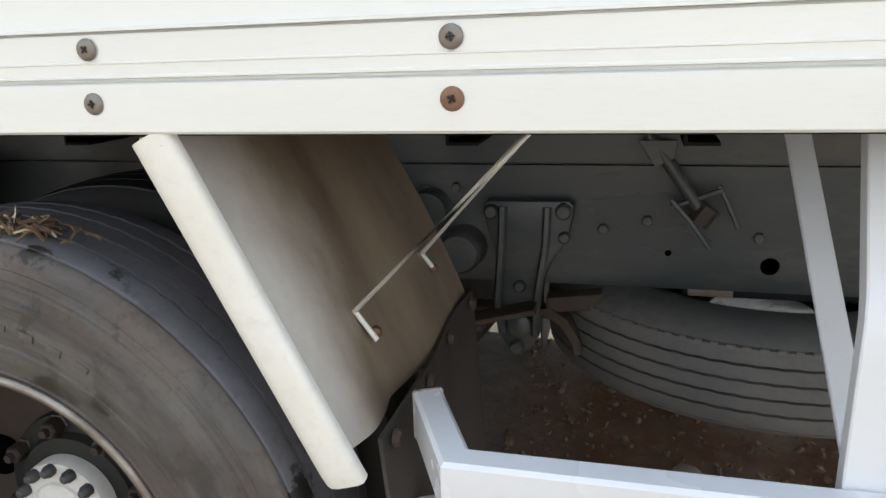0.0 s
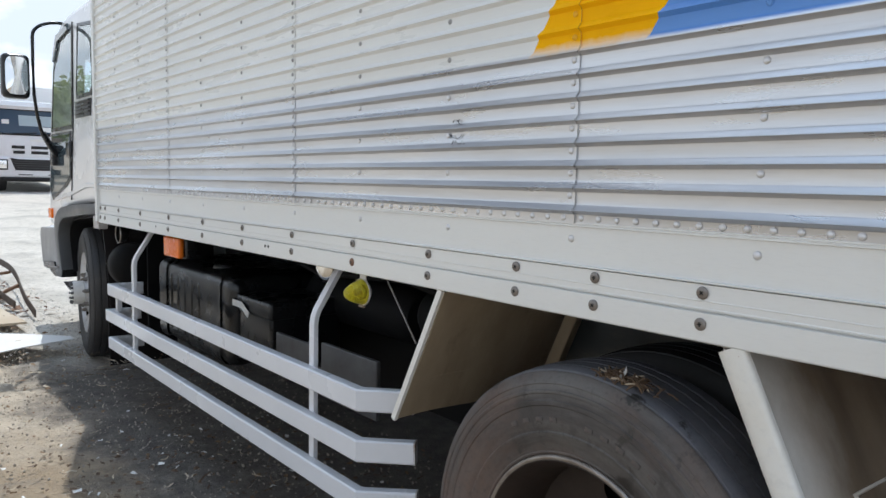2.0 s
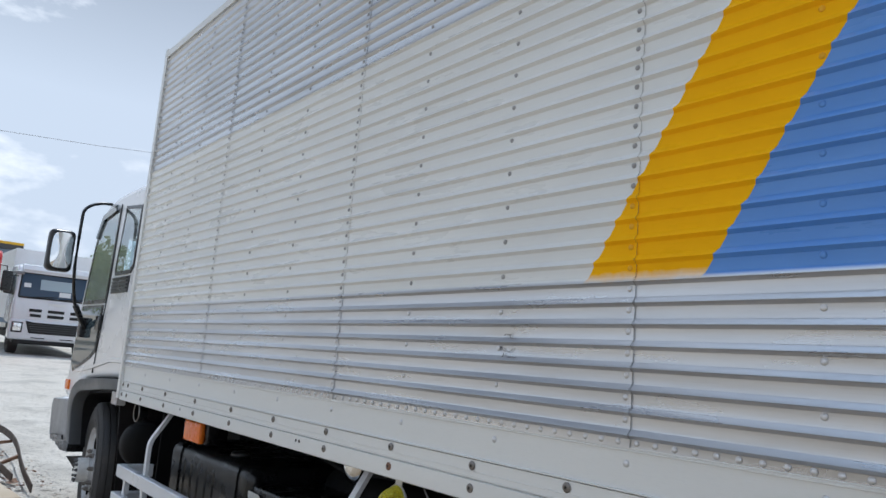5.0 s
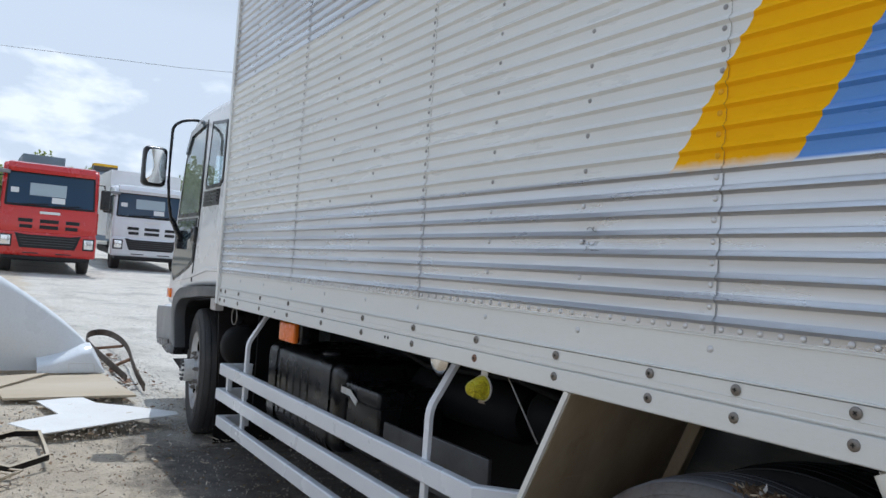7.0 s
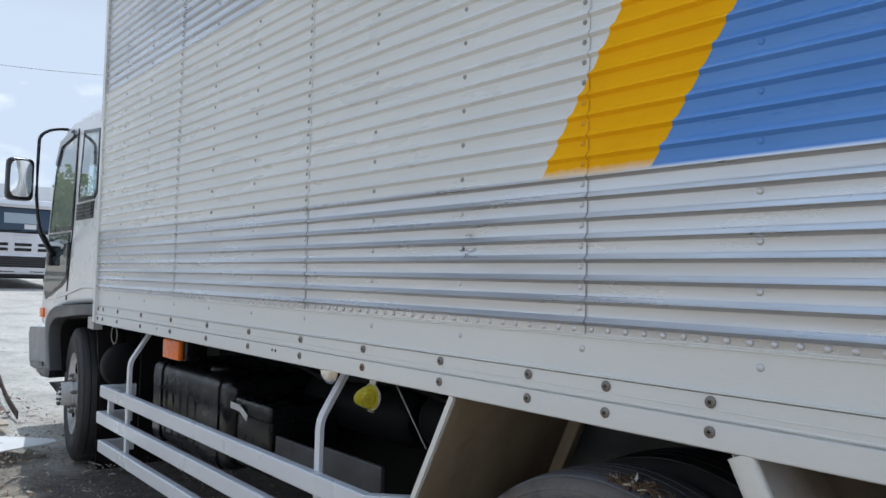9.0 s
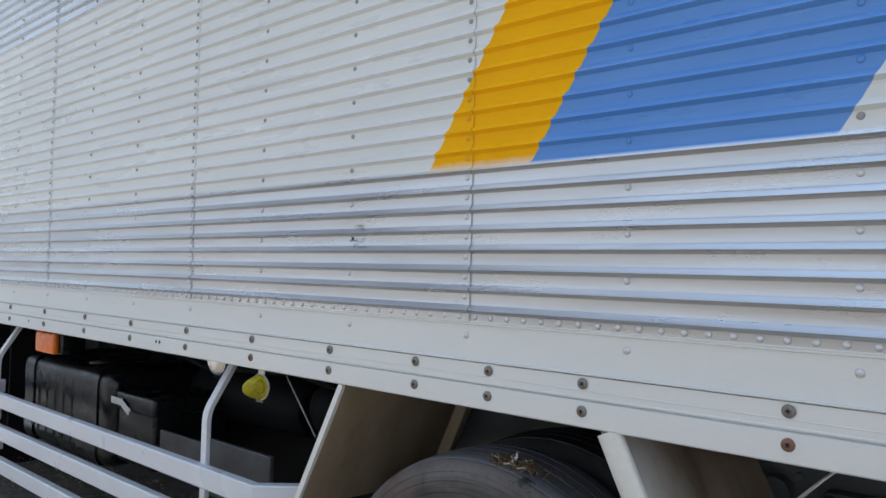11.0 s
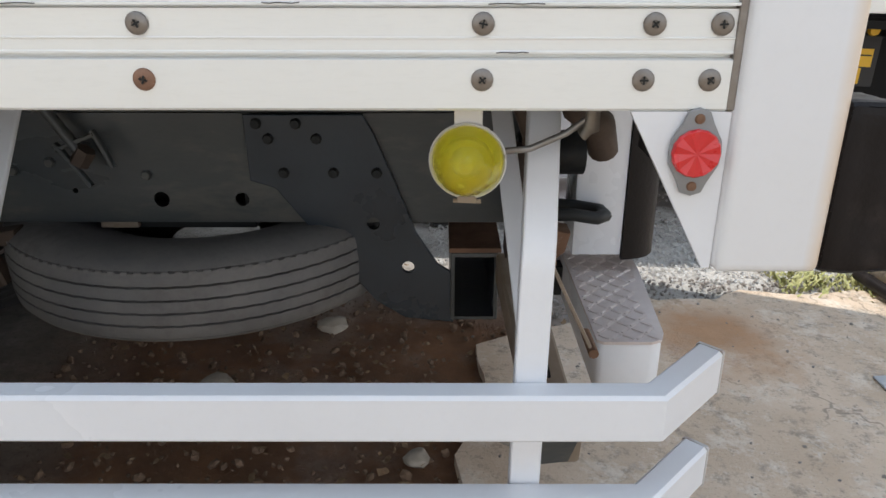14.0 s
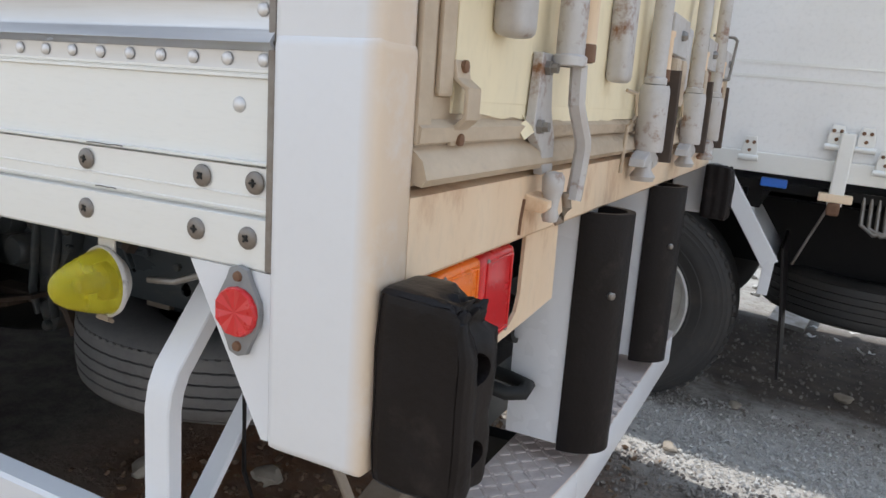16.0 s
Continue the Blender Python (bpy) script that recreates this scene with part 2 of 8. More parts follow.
def guard_paint():
    """White mudguard paint under dried road dust, with sky light painted in as paler colour at the outer edge."""
    m = material("mudguard_paint", (0.74, 0.73, 0.70), 0.48, 0.0, (0.62, 0.58, 0.52), 3.0, 0.8, 60.0, 0.12, speck=0.2)
    n, l = m.node_tree.nodes, m.node_tree.links
    b = n["Principled BSDF"]

    def tex(s, stretch):
        mp, t = n.new("ShaderNodeMapping"), n.new("ShaderNodeTexNoise")
        mp.inputs["Scale"].default_value = stretch
        t.inputs["Scale"].default_value, t.inputs["Detail"].default_value, t.inputs["Roughness"].default_value = s, 8.0, 0.65
        l.new(tc.outputs["Object"], mp.inputs["Vector"])
        l.new(mp.outputs["Vector"], t.inputs["Vector"])
        return t.outputs["Fac"]

    def span(v, lo, hi, p, q):
        r = n.new("ShaderNodeMapRange")
        for key, val in (("From Min", lo), ("From Max", hi), ("To Min", p), ("To Max", q)):
            r.inputs[key].default_value = val
        l.new(v, r.inputs["Value"])
        return r.outputs["Result"]

    def mixed(p, q, fac):
        x = n.new("ShaderNodeMix")
        x.data_type = "RGBA"
        for key, v in (("A", p), ("B", q)):
            if isinstance(v, tuple):
                x.inputs[key].default_value = (*v, 1)
            else:
                l.new(v, x.inputs[key])
        l.new(fac, x.inputs["Factor"])
        return x.outputs["Result"]

    tc, sep, add = n.new("ShaderNodeTexCoord"), n.new("ShaderNodeSeparateXYZ"), n.new("ShaderNodeMath")
    l.new(tc.outputs["Object"], sep.inputs["Vector"])
    add.operation = "ADD"
    l.new(sep.outputs["Y"], add.inputs[0])
    l.new(span(tex(3.0, (1, 1, 0.5)), 0.25, 0.75, -0.10, 0.10), add.inputs[1])
    dust = mixed((0.27, 0.205, 0.14), (0.16, 0.115, 0.078), span(tex(5.0, (1, 1.6, 0.35)), 0.38, 0.66, 0, 1))
    # brown dust grows inward; the pale outer edge carries the painted sky light
    col = mixed(b.inputs["Base Color"].links[0].from_socket, dust, span(add.outputs[0], 0.0, 0.18, 0.15, 0.97))
    l.new(col, b.inputs["Base Color"])
    return m


M_GUARD = guard_paint()
M_GUARDF = material("front_mudguard_dust", (0.36, 0.285, 0.19), 0.55, 0.0, (0.22, 0.165, 0.108), 3.5, 0.9, 60.0, 0.15, (1, 1.5, 0.5), dirt=(0.12, 0.09, 0.065), dirt_at=(0.58, 0.8), dirt_scale=4.0)
M_GEDGE = material("mudguard_edge", (0.80, 0.79, 0.75), 0.42, 0.0, (0.70, 0.66, 0.57), 5.0, 0.7, 70.0, 0.1,
                   dirt=(0.34, 0.20, 0.10), dirt_at=(0.645, 0.68), dirt_scale=16.0)
M_GREYP = material("grey_fitting", (0.53, 0.515, 0.51), 0.5, 0.15, (0.44, 0.40, 0.36), 9.0, 0.8, 90.0, 0.15,
                   dirt=(0.20, 0.088, 0.034), dirt_at=(0.55, 0.66), dirt_scale=11.0)
M_CREAM = material("cream_paint", (0.82, 0.66, 0.48), 0.45, 0.0, (0.74, 0.53, 0.34), 3.0, 0.8, 70.0, 0.12, (1, 1, 0.45),
                   dirt=(0.42, 0.20, 0.075), dirt_at=(0.57, 0.78), dirt_scale=6.0)
M_SHEET = material("door_sheet", (0.90, 0.79, 0.54), 0.5, 0.0, (0.78, 0.68, 0.48), 3.0, 0.8, 50.0, 0.1, (1, 1, 0.4),
                   dirt=(0.42, 0.29, 0.15), dirt_at=(0.62, 0.84), dirt_scale=7.0)
M_WORNALU = material("worn_aluminium", (0.57, 0.465, 0.345), 0.55, 0.1, (0.36, 0.27, 0.18), 8.0, 0.9, 110.0, 0.25, (1, 0.5, 1),
                     dirt=(0.15, 0.11, 0.08), dirt_at=(0.56, 0.76), dirt_scale=9.0)
M_FRAME = material("chassis_paint", (0.012, 0.013, 0.014), 0.5, 0.0, (0.022, 0.023, 0.022), 5.0, 0.9, 80.0, 0.2, gloss=0.25,
                   dirt=(0.045, 0.038, 0.03), dirt_at=(0.58, 0.9), dirt_scale=4.0)
M_NAVY = material("dark_bracket_paint", (0.018, 0.026, 0.036), 0.36, 0.0, (0.032, 0.042, 0.053), 5.0, 0.9, 80.0, 0.2, dirt=(0.08, 0.07, 0.06), dirt_at=(0.62, 0.9), dirt_scale=5.0)
M_CHASS = material("dusty_chassis_paint", (0.046, 0.053, 0.057), 0.38, 0.0, (0.078, 0.079, 0.073), 4.0, 0.9, 70.0, 0.2, (0.5, 1, 1.6),
                   dirt=(0.16, 0.14, 0.116), dirt_at=(0.51, 0.85), dirt_scale=4.0)
# darker copy of the chassis steel, deep shade under the trucks put into its colour
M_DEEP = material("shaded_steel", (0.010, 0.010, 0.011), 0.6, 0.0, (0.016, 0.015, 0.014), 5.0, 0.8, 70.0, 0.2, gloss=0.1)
M_BLACK = material("black_plastic", (0.007, 0.0075, 0.0085), 0.30, 0.0, (0.012, 0.012, 0.013), 6.0, 0.8, 150.0, 0.10)
M_RUBBER = material("rubber", (0.0075, 0.0058, 0.0060), 0.46, 0.0, (0.0135, 0.0102, 0.0102), 9.0, 0.8, 90.0, 0.45,
                    dirt=(0.045, 0.035, 0.031), dirt_at=(0.58, 0.85), dirt_scale=7.0, gloss=0.2)
M_FLAP = material("flap_rubber", (0.045, 0.040, 0.038), 0.6, 0.0, (0.075, 0.062, 0.052), 4.0, 0.9, 90.0, 0.3,
                  dirt=(0.12, 0.085, 0.06), dirt_at=(0.6, 0.85), dirt_scale=8.0)


def tyre_material(name, a, c, mud, wet):
    """Rubber with mud smeared in rings round the axle (the object's y) and patches of dark wet dirt."""
    m = bpy.data.materials.new(name)
    m.use_nodes = True
    n, l = m.node_tree.nodes, m.node_tree.links
    b = n["Principled BSDF"]
    tc, sep = n.new("ShaderNodeTexCoord"), n.new("ShaderNodeSeparateXYZ")
    l.new(tc.outputs["Object"], sep.inputs["Vector"])

    def op(kind, u, v):
        x = n.new("ShaderNodeMath")
        x.operation = kind
        for i, w in enumerate((u, v)):
            if isinstance(w, (int, float)):
                x.inputs[i].default_value = w
            else:
                l.new(w, x.inputs[i])
        return x.outputs[0]

    radius = op("SQRT", op("ADD", op("MULTIPLY", sep.outputs["X"], sep.outputs["X"]), op("MULTIPLY", sep.outputs["Z"], sep.outputs["Z"])), 0)

    def tex(scale, rings=0.0, detail=6.0, r=0.65):
        t, comb = n.new("ShaderNodeTexNoise"), n.new("ShaderNodeCombineXYZ")
        t.inputs["Scale"].default_value, t.inputs["Detail"].default_value, t.inputs["Roughness"].default_value = scale, detail, r
        if rings:
            l.new(op("MULTIPLY", radius, rings), comb.inputs["X"])
            l.new(sep.outputs["X"], comb.inputs["Y"])
            l.new(sep.outputs["Z"], comb.inputs["Z"])
            l.new(comb.outputs["Vector"], t.inputs["Vector"])
        else:
            l.new(tc.outputs["Object"], t.inputs["Vector"])
        return t.outputs["Fac"]

    def span(v, lo, hi, p=0.0, q=1.0):
        r = n.new("ShaderNodeMapRange")
        for key, val in (("From Min", lo), ("From Max", hi), ("To Min", p), ("To Max", q)):
            r.inputs[key].default_value = val
        l.new(v, r.inputs["Value"])
        return r.outputs["Result"]

    def mixed(p, q, fac):
        x = n.new("ShaderNodeMix")
        x.data_type = "RGBA"
        for key, v in (("A", p), ("B", q)):
            if isinstance(v, tuple):
                x.inputs[key].default_value = (*v, 1)
            else:
                l.new(v, x.inputs[key])
        l.new(fac, x.inputs["Factor"])
        return x.outputs["Result"]

    col = mixed(a, c, span(tex(2.2, 6.0), 0.40, 0.62))
    col = mixed(col, mud, span(tex(3.0, 1.2, 8.0), 0.44, 0.68, 0, 0.95))
    col = mixed(col, tuple(k * 0.6 for k in a), span(tex(70.0), 0.52, 0.8, 0, 0.6))
    damp = op("MULTIPLY", span(tex(9.0, 0, 9.0, 0.7), 0.54, 0.58), span(tex(2.6, 0, 2.0), 0.48, 0.54))
    col = mixed(col, wet, damp)
    l.new(col, b.inputs["Base Color"])
    l.new(op("SUBTRACT", span(tex(9.0), 0.3, 0.7, 0.62, 0.86), op("MULTIPLY", damp, 0.35)), b.inputs["Roughness"])
    bp = n.new("ShaderNodeBump")
    bp.inputs["Strength"].default_value, bp.inputs["Distance"].default_value = 0.4, 0.002
    l.new(op("ADD", tex(80.0), op("MULTIPLY", tex(3.0, 18.0), 0.5)), bp.inputs["Height"])
    l.new(bp.outputs["Normal"], b.inputs["Normal"])
    return m


M_TYRE = tyre_material("tyre_sidewall", (0.062, 0.054, 0.050), (0.135, 0.126, 0.118), (0.135, 0.092, 0.072), (0.03, 0.026, 0.023))
M_TREAD = tyre_material("tyre_tread", (0.100, 0.102, 0.116), (0.150, 0.152, 0.170), (0.120, 0.112, 0.112), (0.012, 0.011, 0.010))
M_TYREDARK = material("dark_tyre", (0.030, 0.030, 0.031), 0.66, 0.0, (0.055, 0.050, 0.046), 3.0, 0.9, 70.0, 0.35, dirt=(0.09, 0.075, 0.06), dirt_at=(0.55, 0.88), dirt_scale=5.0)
M_SPARE = material("dusty_tyre", (0.125, 0.124, 0.124), 0.85, 0.0, (0.20, 0.19, 0.18), 4.0, 0.9, 60.0, 0.35,
                   dirt=(0.10, 0.09, 0.085), dirt_at=(0.55, 0.8), dirt_scale=6.0)
M_RIM = material("rusty_rim", (0.046, 0.032, 0.025), 0.6, 0.1, (0.026, 0.019, 0.016), 6.0, 0.9, 90.0, 0.3,
                 dirt=(0.095, 0.066, 0.047), dirt_at=(0.60, 0.9), dirt_scale=8.0)
M_RIMEDGE = material("rim_edge", (0.36, 0.33, 0.30), 0.45, 0.7, (0.16, 0.12, 0.09), 12.0, 0.9, 90.0, 0.2)
M_HUB = material("hub_paint", (0.72, 0.71, 0.68), 0.55, 0.0, (0.52, 0.50, 0.47), 14.0, 0.8, 90.0, 0.25,
                 dirt=(0.16, 0.14, 0.13), dirt_at=(0.62, 0.74), dirt_scale=22.0)
M_DISC = material("front_disc_steel", (0.50, 0.51, 0.53), 0.42, 0.4, (0.34, 0.31, 0.28), 6.0, 0.8, 90.0, 0.15, dirt=(0.10, 0.08, 0.07), dirt_at=(0.58, 0.8), dirt_scale=8.0)
M_HOLE = plain("hole_black", (0.002, 0.002, 0.002), 1.0)
M_HOLE.node_tree.nodes["Principled BSDF"].inputs["Specular IOR Level"].default_value = 0.0
M_WIRE = plain("galvanised_wire", (0.86, 0.84, 0.79), 0.45)
M_STEEL = material("dull_steel", (0.30, 0.29, 0.28), 0.5, 0.7, (0.18, 0.15, 0.12), 12.0, 0.9, 120.0, 0.2)
M_RUST = material("rusty_steel", (0.22, 0.12, 0.07), 0.75, 0.2, (0.12, 0.065, 0.04), 9.0, 0.9, 90.0, 0.4)
M_RUSTD = material("dark_rust", (0.085, 0.058, 0.042), 0.7, 0.1, (0.05, 0.036, 0.028), 9.0, 0.9, 90.0, 0.4)
M_TAN = material("tan_primer_steel", (0.30, 0.245, 0.19), 0.6, 0.1, (0.20, 0.14, 0.09), 7.0, 0.9, 80.0, 0.25)
M_CHECK = material("checker_plate", (0.64, 0.57, 0.545), 0.5, 0.15, (0.50, 0.42, 0.38), 6.0, 0.9, 90.0, 0.2,
                   dirt=(0.22, 0.16, 0.12), dirt_at=(0.6, 0.85), dirt_scale=7.0)
M_YLENS = plain("yellow_lens", (0.90, 0.80, 0.05), 0.10, 0.0, 0.72, ior=1.25)
M_SHEETP = material("painted_sheet", (0.55, 0.56, 0.57), 0.5, 0.1, (0.30, 0.32, 0.36), 4.0, 1.0, 60.0, 0.1, dirt=(0.20, 0.21, 0.25), dirt_at=(0.52, 0.60), dirt_scale=6.0)
M_OLENS = material("orange_lens", (0.88, 0.20, 0.012), 0.25, 0.0, (0.80, 0.15, 0.01), 20.0, 0.5, 60.0, 0.05, coat=0.2)
M_RLENS = material("red_lens", (0.62, 0.018, 0.022), 0.25, 0.0, (0.50, 0.013, 0.018), 20.0, 0.5, 60.0, 0.05, coat=0.3)
M_CHROME = plain("chrome", (0.80, 0.80, 0.80), 0.12, 1.0)
M_GLASS = plain("tinted_glass", (0.06, 0.085, 0.10), 0.03, 0.0, 0.0, ior=1.9)
M_PANE = plain("clear_pane", (0.80, 0.88, 0.90), 0.0, 0.0, 1.0, ior=1.45)
M_MIRROR = plain("mirror_glass", (0.85, 0.87, 0.88), 0.03, 1.0)
M_CAB = material("cab_white", (0.80, 0.81, 0.83), 0.25, 0.0, (0.74, 0.75, 0.77), 1.5, 0.5, 60.0, 0.03, coat=0.5)
M_ARCH = material("grey_plastic", (0.055, 0.056, 0.058), 0.4, 0.0, (0.075, 0.075, 0.075), 5.0, 0.7, 120.0, 0.1)
M_GREYC = material("pale_grey_plastic", (0.24, 0.24, 0.245), 0.4, 0.0, (0.19, 0.19, 0.19), 4.0, 0.7, 120.0, 0.1)
M_BOXGREY = material("grey_sheet", (0.12, 0.122, 0.128), 0.5, 0.2, (0.075, 0.072, 0.07), 5.0, 0.8, 80.0, 0.12, dirt=(0.06, 0.05, 0.045), dirt_at=(0.56, 0.8), dirt_scale=5.0)
M_FIELD = plain("plate_black", (0.012, 0.012, 0.013), 0.5)
M_TAG = plain("tag_white", (0.78, 0.78, 0.76), 0.5)
M_BLUEP = plain("blue_lamp", (0.03, 0.14, 0.55), 0.35)
M_YELP = material("yellow_panel", (0.80, 0.47, 0.02), 0.5, 0.0, (0.70, 0.40, 0.02), 8.0, 0.6, 60.0, 0.05)
M_RED = material("red_cab_paint", (0.58, 0.028, 0.022), 0.28, 0.0, (0.50, 0.02, 0.018), 1.0, 0.5, 60.0, 0.03, coat=0.5)
M_WSCREEN = plain("windscreen", (0.030, 0.060, 0.105), 0.05)
M_INNER = plain("cab_interior_light_panel", (0.40, 0.48, 0.52), 0.6)
M_BLUEGREY = material("blue_grey_steel", (0.20, 0.25, 0.31), 0.6, 0.0, (0.16, 0.19, 0.23), 1.0, 0.7, 20.0, 0.05)
M_BOXWHITE = material("box_white", (0.84, 0.84, 0.84), 0.45, 0.0, (0.72, 0.72, 0.71), 1.2, 0.6, 50.0, 0.05, dirt=(0.45, 0.42, 0.38), dirt_at=(0.7, 0.9), dirt_scale=2.0)
M_NEST = material("brown_straw", (0.085, 0.052, 0.032), 0.8, 0.0, (0.16, 0.105, 0.06), 60.0, 0.9, 200.0, 0.2)
M_BAND = material("grey_band_paint", (0.56, 0.57, 0.62), 0.5, 0.0, (0.50, 0.51, 0.55), 2.0, 0.6, 50.0, 0.04, speck=0.1)
M_LEAFDRY = material("dry_leaves", (0.26, 0.17, 0.09), 0.8, 0.0, (0.12, 0.07, 0.04), 30.0, 0.9, 90.0, 0.2)
M_FRP = material("white_fibreglass", (0.80, 0.81, 0.82), 0.3, 0.0, (0.72, 0.73, 0.74), 2.0, 0.6, 60.0, 0.04, dirt=(0.52, 0.47, 0.40), dirt_at=(0.7, 0.92), dirt_scale=3.0, coat=0.3)
M_PLY = material("plywood", (0.52, 0.44, 0.33), 0.7, 0.0, (0.44, 0.35, 0.24), 2.0, 0.9, 60.0, 0.2, (1, 0.2, 1), dirt=(0.36, 0.24, 0.13), dirt_at=(0.62, 0.82), dirt_scale=3.0)
M_PAPER = material("white_board", (0.78, 0.77, 0.75), 0.6, 0.0, (0.66, 0.65, 0.62), 3.0, 0.7, 60.0, 0.1, dirt=(0.42, 0.38, 0.32), dirt_at=(0.64, 0.85), dirt_scale=4.0)
M_LANESTONE = material("crushed_stone", (0.58, 0.565, 0.54), 0.85, 0.0, (0.24, 0.225, 0.21), 18.0, 0.95, 60.0, 0.4)
M_DULLSTONE = material("dull_stone", (0.27, 0.24, 0.215), 0.85, 0.0, (0.15, 0.13, 0.115), 18.0, 0.95, 60.0, 0.4)
M_ZINC = material("zinc_plate", (0.70, 0.71, 0.73), 0.42, 0.35, (0.60, 0.61, 0.63), 30.0, 0.7, 120.0, 0.1)
M_PEBBLE = material("tan_stone", (0.38, 0.33, 0.27), 0.85, 0.0, (0.24, 0.205, 0.165), 12.0, 0.9, 60.0, 0.4)
M_SOILSTONE = material("soil_stone", (0.17, 0.105, 0.065), 0.9, 0.0, (0.11, 0.07, 0.045), 9.0, 0.9, 60.0, 0.4)


def leaf_material():
    """Dusty leaves that let some of the light through."""
    m = material("foliage", (0.15, 0.185, 0.075), 0.55, 0.0, (0.24, 0.25, 0.11), 0.8, 0.9, 12.0, 0.1)
    n, l = m.node_tree.nodes, m.node_tree.links
    thin, mix = n.new("ShaderNodeBsdfTranslucent"), n.new("ShaderNodeMixShader")
    thin.inputs["Color"].default_value = (0.34, 0.40, 0.14, 1)
    mix.inputs["Fac"].default_value = 0.5
    l.new(n["Principled BSDF"].outputs["BSDF"], mix.inputs[1])
    l.new(thin.outputs["BSDF"], mix.inputs[2])
    l.new(mix.outputs["Shader"], n["Material Output"].inputs["Surface"])
    return m


M_LEAF = leaf_material()
M_BARK = material("bark", (0.13, 0.10, 0.07), 0.85, 0.0, (0.08, 0.06, 0.045), 9.0, 0.9, 60.0, 0.5)
def concrete_material():
    """Old concrete: sand grain, pits, blotches and one field of brown oily stain."""
    m = bpy.data.materials.new("concrete")
    m.use_nodes = True
    n, l = m.node_tree.nodes, m.node_tree.links
    b = n["Principled BSDF"]
    tc = n.new("ShaderNodeTexCoord")

    def tex(s, detail=6.0, r=0.65):
        t = n.new("ShaderNodeTexNoise")
        t.inputs["Scale"].default_value, t.inputs["Detail"].default_value, t.inputs["Roughness"].default_value = s, detail, r
        l.new(tc.outputs["Object"], t.inputs["Vector"])
        return t.outputs["Fac"]

    def span(v, lo, hi, p=0.0, q=1.0):
        r = n.new("ShaderNodeMapRange")
        for key, val in (("From Min", lo), ("From Max", hi), ("To Min", p), ("To Max", q)):
            r.inputs[key].default_value = val
        l.new(v, r.inputs["Value"])
        return r.outputs["Result"]

    def mixed(p, q, fac):
        x = n.new("ShaderNodeMix")
        x.data_type = "RGBA"
        for key, v in (("A", p), ("B", q)):
            if isinstance(v, tuple):
                x.inputs[key].default_value = (*v, 1)
            else:
                l.new(v, x.inputs[key])
        l.new(fac, x.inputs["Factor"])
        return x.outputs["Result"]

    col = mixed((0.61, 0.485, 0.370), (0.49, 0.375, 0.27), span(tex(2.4, 8.0), 0.38, 0.66))
    col = mixed(col, (0.72, 0.655, 0.57), span(tex(7.0, 9.0, 0.8), 0.51, 0.62, 0, 0.65))
    col = mixed(col, (0.27, 0.22, 0.175), span(tex(15.0, 9.0, 0.82), 0.51, 0.62, 0, 0.78))
    col = mixed(col, (0.33, 0.32, 0.33), span(tex(1.7, 9.0, 0.75), 0.60, 0.68, 0, 0.8))
    col = mixed(col, (0.24, 0.19, 0.15), span(tex(60.0, 6.0, 0.7), 0.60, 0.70, 0, 0.7))
    # fine wandering cracks
    def both(p, q):
        k = n.new("ShaderNodeMath")
        k.operation = "MULTIPLY"
        l.new(p, k.inputs[0])
        l.new(q, k.inputs[1])
        return k.outputs[0]

    warp, crack = n.new("ShaderNodeVectorMath"), n.new("ShaderNodeTexVoronoi")
    wander = n.new("ShaderNodeTexNoise")
    wander.inputs["Scale"].default_value, wander.inputs["Detail"].default_value = 4.0, 8.0
    l.new(tc.outputs["Object"], wander.inputs["Vector"])
    warp.operation = "MULTIPLY_ADD"
    warp.inputs[1].default_value = (0.35, 0.35, 0.35)
    l.new(wander.outputs["Color"], warp.inputs[0])
    l.new(tc.outputs["Object"], warp.inputs[2])
    crack.feature = "DISTANCE_TO_EDGE"
    crack.inputs["Scale"].default_value = 1.9
    l.new(warp.outputs["Vector"], crack.inputs["Vector"])
    col = mixed(col, (0.16, 0.125, 0.10), both(span(crack.outputs["Distance"], 0.003, 0.010, 0.6, 0), span(tex(1.3, 6.0), 0.50, 0.58)))
    # the oily stain lies round one spot of the slab
    at = n.new("ShaderNodeVectorMath")
    at.operation = "DISTANCE"
    at.inputs[1].default_value = (2.93, 1.74, 0.02)
    l.new(tc.outputs["Object"], at.inputs[0])
    far = n.new("ShaderNodeMath")
    far.operation = "ADD"
    l.new(at.outputs["Value"], far.inputs[0])
    l.new(span(tex(4.0, 8.0, 0.7), 0.2, 0.8, -0.16, 0.16), far.inputs[1])
    col = mixed(col, mixed((0.44, 0.245, 0.125), (0.36, 0.20, 0.105), span(tex(8.0), 0.4, 0.7)), span(far.outputs[0], 0.36, 0.10, 0, 0.92))
    l.new(col, b.inputs["Base Color"])
    b.inputs["Roughness"].default_value = 0.88
    bp = n.new("ShaderNodeBump")
    bp.inputs["Strength"].default_value, bp.inputs["Distance"].default_value = 0.8, 0.012
    hgt = n.new("ShaderNodeMath")
    hgt.operation = "ADD"
    l.new(tex(14.0, 9.0, 0.75), hgt.inputs[0])
    l.new(span(tex(80.0, 4.0), 0.3, 0.7, 0, 0.25), hgt.inputs[1])
    l.new(hgt.outputs[0], bp.inputs["Height"])
    l.new(bp.outputs["Normal"], b.inputs["Normal"])
    return m


M_CONC = concrete_material()


